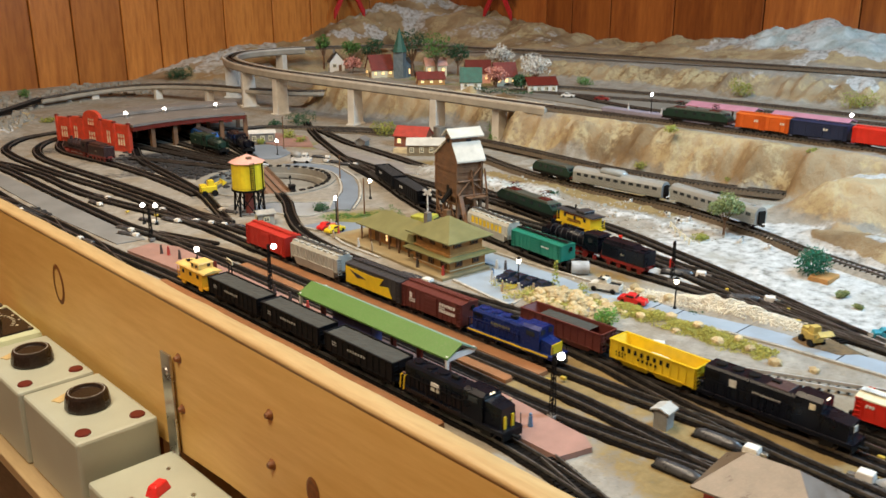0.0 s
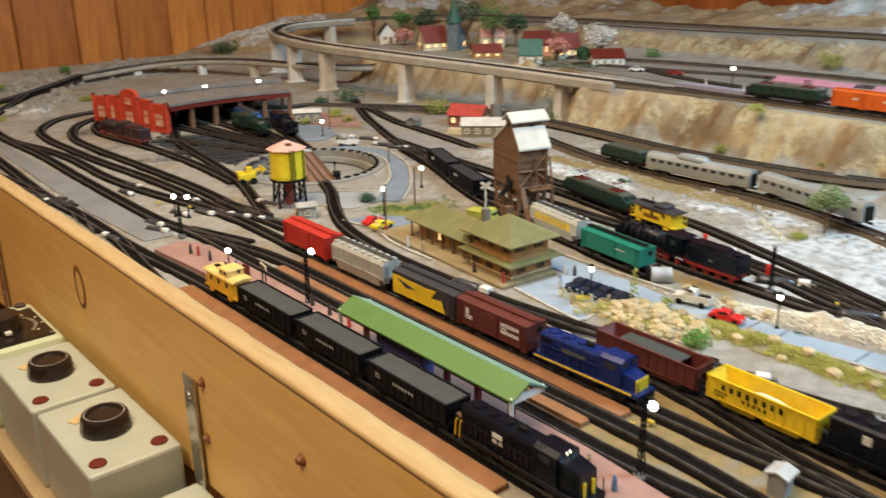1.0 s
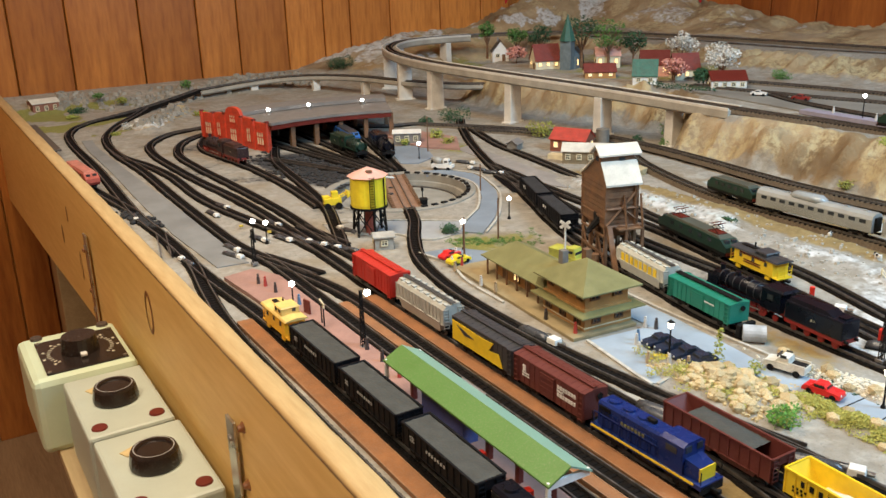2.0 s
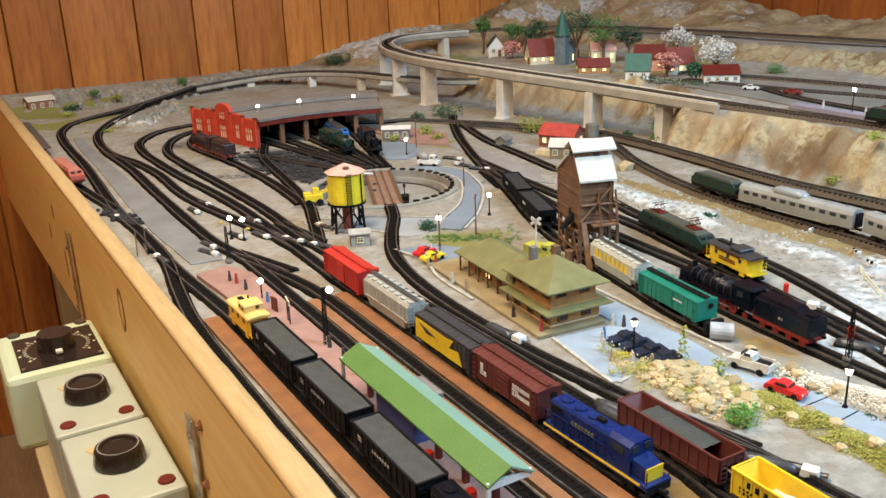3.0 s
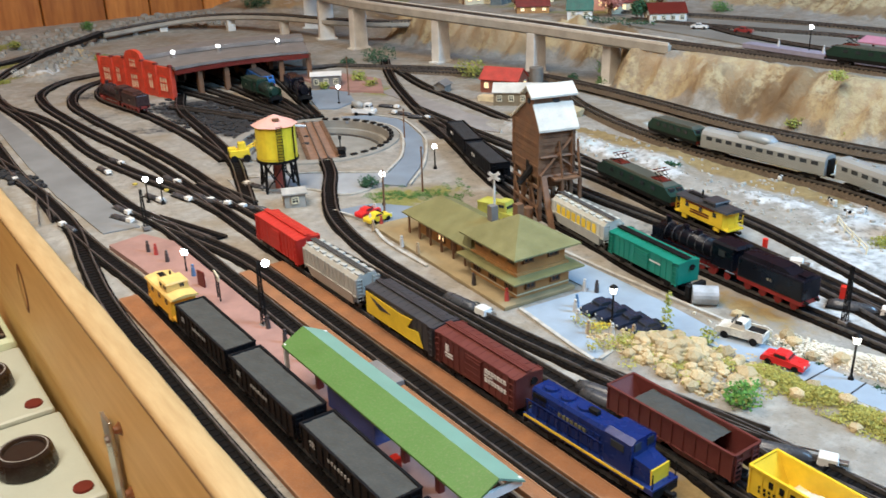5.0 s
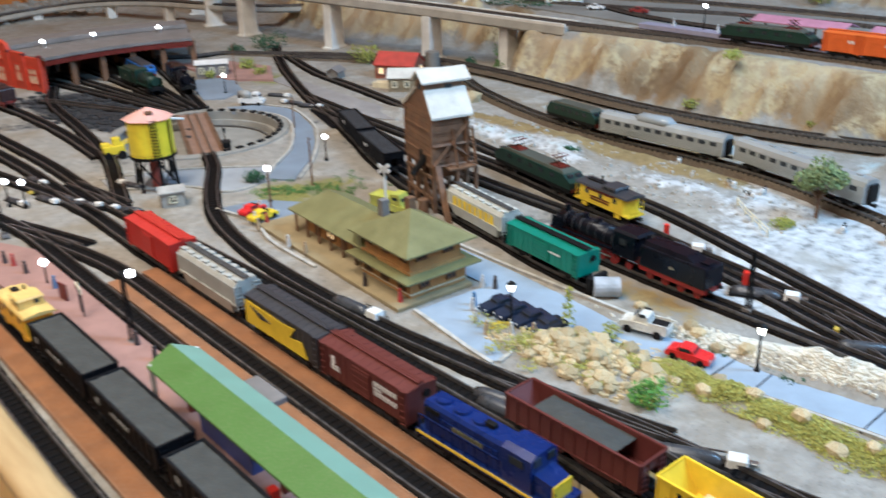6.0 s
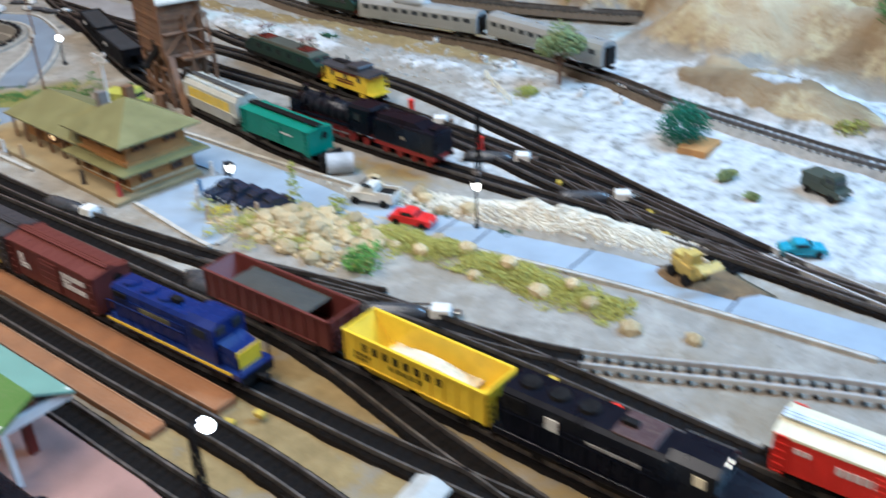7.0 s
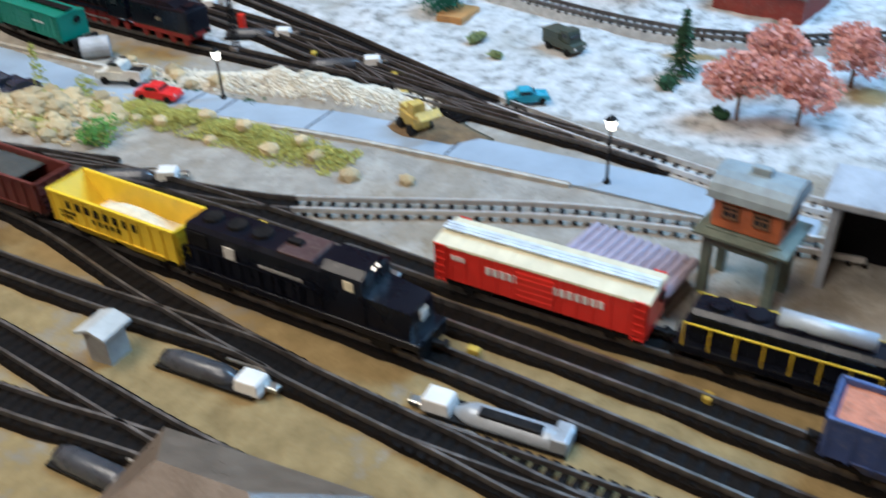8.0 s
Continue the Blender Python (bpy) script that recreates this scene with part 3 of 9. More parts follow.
for x in (0.42, 1.95):
    for y in (-0.5, 0.8, 2.1):
        part("leg", box(NB(), (x, y, -0.411), (0.07, 0.07, 0.69), bev=0.003), M_PINE_EDGE, table)

# ---- tracks ----


def build_track(ctrl, label="black model railway track", bright=False, near=None, bed=True, raise_by=0.0012, group="model railway tracks", bed_mat=None, fill=0.0009):
    """Bed, two rails and ties along a curve. near: a stretch (y from, y to) in which the ties are pieces of their own."""
    pts = curve_points(ctrl)
    root = thing("railway_track", pose(0, 0, 0), label, "track", group)
    up = Vector((0, 0, 1))
    heads = []
    for i, p in enumerate(pts):
        d = pts[min(i + 1, len(pts) - 1)] - pts[max(i - 1, 0)]
        heads.append(d.normalized())
    rail = M_RAIL_BRIGHT if bright else M_RAIL
    z0 = raise_by
    rw = 0.0007 if bright else 0.0006
    tw = 0.0128 if bright else 0.0152
    if bed:
        secs = []
        for p, d in zip(pts, heads):
            s = d.cross(up).normalized()
            l, r = (0.0084 + 0.0005 * fbm(p.x + k, p.y, 500.0, 3) for k in (0.0, 5.0))
            secs.append([p + s * a + up * b for a, b in ((-l - 0.001, -0.004), (r + 0.001, -0.004), (r - 0.001, z0 + fill - 0.0003), (0, z0 + fill), (-l + 0.001, z0 + fill - 0.0003))])
        part("ballast", loft(NB(), secs), bed_mat or M_BALLAST, root, "" if bed_mat else "black ballast strip")
    for side in (-1, 1):
        secs = []
        for p, d in zip(pts[::2], heads[::2]):
            s = d.cross(up).normalized()
            c = p + s * side * 0.0048
            secs.append([c + s * a + up * (z0 + b) for a, b in ((-rw, 0.001), (rw, 0.001), (rw * 0.9, 0.0033 + 2 * (rw - 0.0006)), (-rw * 0.9, 0.0033 + 2 * (rw - 0.0006)))])
        part("rail", loft(NB(), secs), rail, root)
    bm, count, shared = NB(), 0, None
    for p, d in zip(pts, heads):
        ang = math.degrees(math.atan2(d.y, d.x))
        if near and near[0] < p.y < near[1] and count < 300:
            if shared is None:
                shared = mesh_of("tie", box(NB(), (0, 0, 0), (0.0016 if bright else 0.0024, tw, 0.0015), taper=0.06), M_TIE)
            ob = new("tie", shared)
            ob.parent = root
            ob.matrix_local = pose(p.x, p.y, p.z + z0 + 0.0005, 0, 0, ang)
            count += 1
        else:
            box(bm, (p.x, p.y, p.z + z0 + 0.0005), (0.0024, tw, 0.0015), ang)
    if bm.verts:
        ties = part("tie_strip", bm, M_TIE, root)
        ties["kind"] = "stuff"
    else:
        bm.free()
    return root


TR = {
    "front": [(0.72, 2.03, 0.0185), (0.66, 1.998, 0.011), (0.56, 1.93, 0.004), (0.467, 1.877), (0.418, 1.80), (0.401, 1.68), (0.397, 1.45), (0.386, 1.19), (0.390, 1.07), (0.389, 0.97), (0.3775, 0.885), (0.368, 0.80), (0.3645, 0.70), (0.3635, 0.53), (0.366, 0.40), (0.369, 0.30), (0.372, 0.1), (0.372, -0.3)],
    "black_train": [(0.389, 0.97), (0.3915, 0.90), (0.398, 0.80), (0.400, 0.70), (0.4005, 0.44), (0.398, 0.34), (0.383, 0.24), (0.374, 0.16)],
    "spur_left": [(0.360, 1.52), (0.362, 1.40), (0.373, 1.30), (0.386, 1.19)],
    "long_left": [(0.585, 1.94, 0.005), (0.545, 1.885), (0.50, 1.81), (0.458, 1.70), (0.444, 1.56), (0.449, 1.40), (0.446, 1.245), (0.445, 1.10), (0.446, 1.0), (0.455, 0.93), (0.456, 0.86), (0.455, 0.7), (0.453, 0.5), (0.452, 0.38), (0.4575, 0.31), (0.464, 0.26), (0.469, 0.2), (0.470, 0.1), (0.470, -0.2)],
    "third": [(0.70, 1.70), (0.614, 1.683), (0.556, 1.662), (0.506, 1.595), (0.491, 1.51), (0.492, 1.40), (0.497, 1.30), (0.507, 1.19), (0.5115, 1.095), (0.511, 1.0), (0.510, 0.92), (0.508, 0.84), (0.507, 0.7), (0.507, 0.5), (0.510, 0.40), (0.5115, 0.34), (0.514, 0.295), (0.5155, 0.262), (0.5125, 0.235), (0.508, 0.18), (0.502, 0.1), (0.495, -0.2)],
    "link_left": [(0.446, 1.60), (0.447, 1.52), (0.464, 1.44), (0.4735, 1.345), (0.472, 1.23), (0.479, 1.139), (0.494, 1.05), (0.506, 0.98), (0.510, 0.92)],
    "empty_mid": [(0.455, 0.93), (0.468, 0.87), (0.479, 0.80), (0.480, 0.7), (0.479, 0.5), (0.480, 0.38), (0.475, 0.31), (0.470, 0.25), (0.4695, 0.2), (0.4705, 0.15)],
    "moving_train": [(0.66, 1.632), (0.604, 1.622), (0.552, 1.572), (0.522, 1.485), (0.520, 1.38), (0.527, 1.25), (0.533, 1.09), (0.530, 0.95), (0.534, 0.86), (0.540, 0.78), (0.545, 0.6), (0.546, 0.4), (0.5435, 0.28), (0.542, 0.2), (0.538, 0.14), (0.534, 0.09), (0.52, -0.1)],
    "crossover": [(0.546, 0.47), (0.541, 0.40), (0.527, 0.33), (0.5178, 0.275), (0.5135, 0.240)],
    "cinder_lead": [(0.66, 1.44), (0.625, 1.34), (0.605, 1.2), (0.585, 1.08), (0.56, 1.0), (0.533, 0.92)],
    "turntable_lead": [(0.662, 1.013), (0.640, 0.962), (0.610, 0.91), (0.582, 0.85), (0.566, 0.78), (0.560, 0.70), (0.562, 0.6), (0.570, 0.52), (0.576, 0.44), (0.570, 0.36), (0.567, 0.28), (0.565, 0.2), (0.561, 0.124), (0.557, 0.07), (0.552, -0.05), (0.545, -0.2)],
    "siding": [(0.570, 0.52), (0.585, 0.44), (0.590, 0.36), (0.588, 0.28), (0.584, 0.2), (0.584, 0.05), (0.586, -0.2)],
    "main_back": [(1.02, 1.46), (0.985, 1.40), (0.925, 1.28), (0.866, 1.14), (0.832, 1.04), (0.795, 0.945), (0.768, 0.88), (0.741, 0.80), (0.724, 0.72), (0.711, 0.65), (0.700, 0.59), (0.696, 0.54)],
    "back_second": [(0.99, 1.38), (0.95, 1.24), (0.936, 1.14), (0.92, 1.04), (0.905, 0.96), (0.88, 0.88), (0.862, 0.80), (0.858, 0.70), (0.845, 0.60), (0.815, 0.50), (0.785, 0.41), (0.755, 0.33), (0.736, 0.276), (0.722, 0.22)],
    "steam": [(0.832, 1.04), (0.80, 0.93), (0.775, 0.85), (0.757, 0.76), (0.748, 0.66), (0.740, 0.58), (0.735, 0.52), (0.7335, 0.47), (0.731, 0.41), (0.7275, 0.34), (0.722, 0.27), (0.7165, 0.215), (0.709, 0.165)],
    "yard_mid": [(0.846, 1.06), (0.826, 0.96), (0.806, 0.86), (0.795, 0.76), (0.790, 0.66), (0.787, 0.56), (0.772, 0.48), (0.752, 0.41), (0.737, 0.34), (0.728, 0.28), (0.720, 0.215)],
    "green_engine": [(0.866, 1.14), (0.850, 1.0), (0.840, 0.88), (0.835, 0.78), (0.821, 0.70), (0.8105, 0.646), (0.803, 0.60), (0.796, 0.56), (0.783, 0.48), (0.768, 0.40), (0.748, 0.32), (0.736, 0.276)],
    "yard_lead": [(0.736, 0.276), (0.720, 0.215), (0.709, 0.165), (0.702, 0.12), (0.700, 0.02), (0.70, -0.1)],
    "branch_low": [(0.985, 1.36, 0.001), (1.05, 1.25, 0.003), (1.075, 1.14, 0.004), (1.06, 1.07, 0.004), (1.02, 0.985, 0.004), (0.985, 0.87, 0.004), (0.969, 0.76, 0.004), (0.970, 0.65, 0.004), (0.965, 0.57, 0.004), (0.94, 0.48, 0.004), (0.912, 0.41, 0.004)],
    "branch_snow": [(0.912, 0.41, 0.004), (0.893, 0.34, 0.004), (0.877, 0.277, 0.004), (0.870, 0.232, 0.004), (0.871, 0.199, 0.004), (0.884, 0.15, 0.004), (0.909, 0.106, 0.004), (0.95, 0.03, 0.004)],
    "branch_high": [(0.937, 1.471), (1.02, 1.33, 0.004), (1.09, 1.18, 0.007), (1.098, 1.07, 0.008), (1.092, 0.95, 0.008), (1.082, 0.86, 0.008), (1.077, 0.77, 0.008), (1.085, 0.66, 0.008), (1.10, 0.58, 0.008), (1.12, 0.52, 0.008), (1.145, 0.465, 0.008), (1.17, 0.42, 0.008)],
    "under_bridge": [(0.80, 1.70), (0.83, 1.56), (0.88, 1.49), (0.937, 1.471), (0.985, 1.40)],
    "curve_dark": [(0.579, 0.45), (0.587, 0.40), (0.591, 0.36), (0.597, 0.325), (0.603, 0.305)],
    "curve_bright": [(0.602, 0.308), (0.613, 0.282), (0.632, 0.24), (0.650, 0.195), (0.664, 0.14), (0.672, 0.08)],
    "upper_yard": [(1.15, 0.95, 0.0665), (1.185, 0.8, 0.0645), (1.195, 0.65, 0.0635), (1.195, 0.4, 0.0635), (1.195, 0.1, 0.0635)],
    "upper_second": [(1.30, 1.18, 0.0640), (1.34, 1.0, 0.0635), (1.38, 0.85, 0.0635), (1.40, 0.6, 0.0635), (1.40, 0.1, 0.0635)],
    "upper_dark": [(1.325, 1.05, 0.0635), (1.288, 0.945, 0.0635), (1.272, 0.80, 0.0635), (1.268, 0.6, 0.0635), (1.268, 0.1, 0.0635)],
    "upper_third": [(1.35, 1.27, 0.0640), (1.42, 1.06, 0.064), (1.452, 0.85, 0.064), (1.46, 0.6, 0.064), (1.46, 0.2, 0.064)],
}
NEAR = {"front": (0.3, 0.9), "black_train": (0.1, 0.9), "third": (0.05, 0.55), "empty_mid": (0.1, 0.8), "moving_train": (0.05, 0.6), "turntable_lead": (0.05, 0.6), "crossover": (0.1, 0.5), "siding": (0.1, 0.55), "curve_bright": (0.0, 0.5), "yard_lead": (0.0, 0.5), "long_left": (0.1, 0.9)}
for key, ctrl in TR.items():
    if key == "upper_yard":
        continue
    build_track(ctrl, bright=key in ("curve_bright", "yard_lead"), near=NEAR.get(key), bed=key != "curve_bright",
                label="bright unballasted track curve on the sand" if key == "curve_bright" else "black model railway track with dark rails", raise_by=0.0012,
                bed_mat=M_SNOWBED if key in ("branch_snow", "yard_lead") else M_SANDBED if key.startswith(("branch", "upper")) and key != "upper_dark" else None, fill=0.0012 if key == "branch_snow" else 0.0009)
build_track(LOOP, label="black track over the viaduct and along the upper hillside", raise_by=0.001, bed_mat=M_SANDBED)


def track_pose(key, y, dz=0.0):
    """The pose of a vehicle on a track at the place y along it, its x axis pointing down the track."""
    pts = curve_points(TR[key])
    i = min(range(1, len(pts) - 1), key=lambda j: abs(pts[j].y - y))
    d = pts[i + 1] - pts[i - 1]
    if d.y > 0:
        d = -d
    return pose(pts[i].x, pts[i].y, pts[i].z + 0.0044 + dz, 0, 0, math.degrees(math.atan2(d.y, d.x)))

# ---- viaduct ----


def deck_sweep(bm, pts, half, z_low, z_high, step_by=4):
    up, secs = Vector((0, 0, 1)), []
    for i in range(0, len(pts), step_by):
        d = pts[min(i + 1, len(pts) - 1)] - pts[max(i - 1, 0)]
        s = Vector((d.y, -d.x, 0)).normalized()
        secs.append([pts[i] + s * a + up * b for a, b in ((-half * 0.8, z_low), (half * 0.8, z_low), (half, z_low + 0.003), (half, z_high), (-half, z_high), (-half, z_low + 0.003))])
    return loft(bm, secs)


def build_pier(x, y, top, w, d, rz):
    root = thing("viaduct_pier", pose(x, y, 0, 0, 0, rz), "pale grey slab pier under the viaduct", "pier", "viaduct piers")
    bm = NB()
    box(bm, (0, 0, top / 2 - 0.004), (w, d, top + 0.008), taper=0.10, bev=0.0006)
    part("shaft", bm, M_CONCRETE, root)
    part("footing", box(NB(), (0, 0, 0.001), (w * 1.15, d * 1.3, 0.004), bev=0.0006), M_CONCRETE, root)


def build_viaduct():
    root = thing("viaduct", pose(0, 0, 0), "grey curved concrete viaduct carrying one track", "viaduct")
    pts = curve_points(LOOP)
    pts = [p for i, p in enumerate(pts) if (p.y > 0.97 and p.x < 1.40)]
    part("deck", deck_sweep(NB(), pts, 0.0165, -0.013, 0.0002), M_DECK, root)
    up = Vector((0, 0, 1))
    for side in (-1, 1):
        rail_pts = []
        for i, p in enumerate(pts):
            d = pts[min(i + 1, len(pts) - 1)] - pts[max(i - 1, 0)]
            rail_pts.append(p + Vector((d.y, -d.x, 0)).normalized() * side * 0.0155 + up * 0.0035)
        part("parapet", deck_sweep(NB(), rail_pts, 0.0013, -0.0035, 0.0005), M_CONCRETE, root, "low grey parapet")
    low = curve_points([(0.72, 2.03, 0.018), (0.86, 2.05, 0.024), (0.95, 1.99, 0.032), (1.02, 1.87, 0.036), (1.06, 1.74, 0.037), (1.12, 1.62, 0.037), (1.22, 1.55, 0.037)])
    r2 = thing("low_bridge", pose(0, 0, 0), "low grey bridge ramp with a track beside the roundhouse", "bridge")
    part("deck", deck_sweep(NB(), low, 0.013, -0.009, 0.0), M_DECK, r2)
    for y, x, h in ((1.97, 0.965, 0.024), (1.85, 1.028, 0.027), (2.05, 0.85, 0.016)):
        part("pillar", box(NB(), (x, y, h / 2), (0.016, 0.012, h), taper=-0.05, bev=0.0005), M_CONCRETE, r2)
    build_track([(0.72, 2.03, 0.018), (0.86, 2.05, 0.024), (0.95, 1.99, 0.032), (1.02, 1.87, 0.036), (1.06, 1.74, 0.037), (1.12, 1.62, 0.037), (1.22, 1.55, 0.037)], label="black track on the low bridge ramp", bed=False, raise_by=0.0003)


build_viaduct()
for x, y, rz, top in ((1.061, 1.735, 72, 0.076), (1.050, 1.595, 95, 0.076), (1.081, 1.385, 105, 0.070), (1.124, 1.20, 100, 0.063), (1.185, 1.975, -35, 0.076), (1.33, 2.01, 5, 0.076), (1.11, 1.885, 45, 0.076)):
    build_pier(x, y, top, 0.016, 0.030, rz)
build_pier(1.155, 1.075, 0.056, 0.016, 0.026, 95)

# ---- roundhouse and turntable ----
TTX, TTY = 0.727, 1.113


def polar(r, a, z=0.0):
    return (TTX + r * math.cos(radians(a)), TTY + r * math.sin(radians(a)), z)


def window_unit(root, c, w, h, rz, glass=None, frame=None, bars=1, bar_w=0.0006):
    """A framed window standing on a wall: frame, pane and glazing bars. c is its centre; it faces the local -y side after turning."""
    win = part("window", box(NB(), (0, 0, 0), (w, 0.0010, h)), glass or M_GLASS, root)
    win.matrix_local = pose(*c, 0, 0, rz)
    bm = NB()
    t = 0.0011
    for sx in (-1, 1):
        box(bm, (sx * w / 2, -0.0004, 0), (t, 0.0014, h + t))
    for sz in (-1, 1):
        box(bm, (0, -0.0004, sz * h / 2), (w + t, 0.0014, t))
    for i in range(bars):
        box(bm, (-w / 2 + w * (i + 1) / (bars + 1), -0.0004, 0), (bar_w, 0.0012, h))
    box(bm, (0, -0.0004, h * 0.1), (w, 0.0012, bar_w))
    fr = part("window_frame", bm, frame or M_CREAM, win)
    return win


def build_roundhouse():
    root = thing("roundhouse", pose(0, 0, 0), "red brick engine roundhouse with a grey roof and open stalls", "building")
    a0, a1, r0, r1, h = 104.5, 67.0, 0.320, 0.505, 0.041
    n = 5
    angs = [a0 + (a1 - a0) * i / n for i in range(n + 1)]
    out = [polar(r0 - 0.008, a)[:2] for a in angs] + [polar(r1 + 0.008, a)[:2] for a in angs[::-1]]
    bm = NB()
    k = len(angs)
    low = [(x, y, h + (0.001 if i < k else -0.003)) for i, (x, y) in enumerate(out)]
    high = [(x, y, z + 0.004) for x, y, z in low]
    loft(bm, [low, high])
    part("roof", bm, M_SLATE, root, "grey felt roof")
    bm = NB()
    mids = [polar(r0 + 0.09, a, h + 0.004)[:3] for a in angs] + [polar(r0 + 0.13, a, h + 0.004) for a in angs[::-1]]
    loft(bm, [mids, [(x, y, z + 0.006) for x, y, z in mids]])
    part("roof_monitor", bm, M_SLATE, root, "raised roof strip with vents")
    for i in range(n):
        p, q = Vector(polar(r0 - 0.006, angs[i], h)), Vector(polar(r0 - 0.006, angs[i + 1], h))
        m = (p + q) / 2
        d = q - p
        part("lintel", box(NB(), (m.x, m.y, h - 0.003), (d.length, 0.004, 0.006), math.degrees(math.atan2(d.y, d.x))), M_DARKRED, root, "dark red beam over a stall")
        p, q = Vector(polar(r1, angs[i], 0)), Vector(polar(r1, angs[i + 1], 0))
        m, d = (p + q) / 2, q - p
        part("back_wall", box(NB(), (m.x, m.y, h / 2), (d.length, 0.004, h), math.degrees(math.atan2(d.y, d.x))), M_REDBRICK, root)
    for a in angs[1:]:
        for r in (r0, r0 + 0.10):
            x, y, _ = polar(r, a)
            part("post", box(NB(), (x, y, h / 2), (0.007, 0.007, h), a), M_BROWNW, root)
    # end wall with a stepped and arched gable
    p, q = Vector(polar(r0, a0)), Vector(polar(r1, a0))
    d = (q - p)
    L, rz = d.length, math.degrees(math.atan2(d.y, d.x))
    prof = [(0, 0), (L, 0), (L, 0.044), (L * 0.8, 0.045), (L * 0.78, 0.048), (L * 0.62, 0.049)]
    prof += [(L * (0.5 + 0.11 * math.cos(t)), 0.052 + 0.010 * math.sin(t)) for t in np.linspace(0, math.pi, 9)]
    prof += [(L * 0.38, 0.049), (L * 0.22, 0.048), (L * 0.2, 0.045), (0, 0.044)]
    bm = NB()
    loft(bm, [[(x, -0.003, z) for x, z in prof], [(x, 0.003, z) for x, z in prof]])
    wall = part("gable_wall", bm, M_REDBRICK, root, "bright red brick gable with white window frames")
    wall.matrix_local = pose(p.x, p.y, 0, 0, 0, rz)
    for u, w, hh, z in ((0.10, 0.018, 0.020, 0.020), (0.27, 0.010, 0.022, 0.022), (0.5, 0.018, 0.020, 0.017), (0.5, 0.016, 0.012, 0.043), (0.73, 0.010, 0.022, 0.022), (0.90, 0.018, 0.020, 0.020)):
        window_unit(wall, (u * L, 0.0036, z), w, hh, 180, M_CREAM, M_REDBRICK, 2 if w > 0.012 else 1, 0.0016)
    for u in (0.0, 0.19, 0.37, 0.63, 0.81, 1.0):
        part("pilaster", box(NB(), (u * L, 0.004, 0.0235), (0.005, 0.0035, 0.047), bev=0.0004), M_REDBRICK, wall)
        part("finial", box(NB(), (u * L, 0.003, 0.049 if abs(u - 0.5) < 0.2 else 0.0475), (0.0062, 0.0062, 0.0026), taper=0.3), M_DARKRED, wall)
    for u in (0.20, 0.48, 0.84):
        a = a0 + (a1 - a0) * u
        x, y, _ = polar(r0 + 0.075, a)
        part("roof_vent", cyl(NB(), (x, y, h + 0.003), (x, y, h + 0.009), 0.004, 0.0035, 10), M_SLATE, root)
        part("roof_lamp", ball(NB(), (x, y, h + 0.0105), 0.0034), M_BULBW, root, "small lit roof lamp", True)
    return root


build_roundhouse()
for a in (99, 94, 88, 82, 75, 112):
    x0, y0, _ = polar(0.076, a)
    x1, y1, _ = polar(0.50 if a < 104 else 0.28, a)
    build_track([(x0, y0), ((x0 + x1) / 2, (y0 + y1) / 2), (x1, y1)], label="black stall track between turntable and roundhouse")


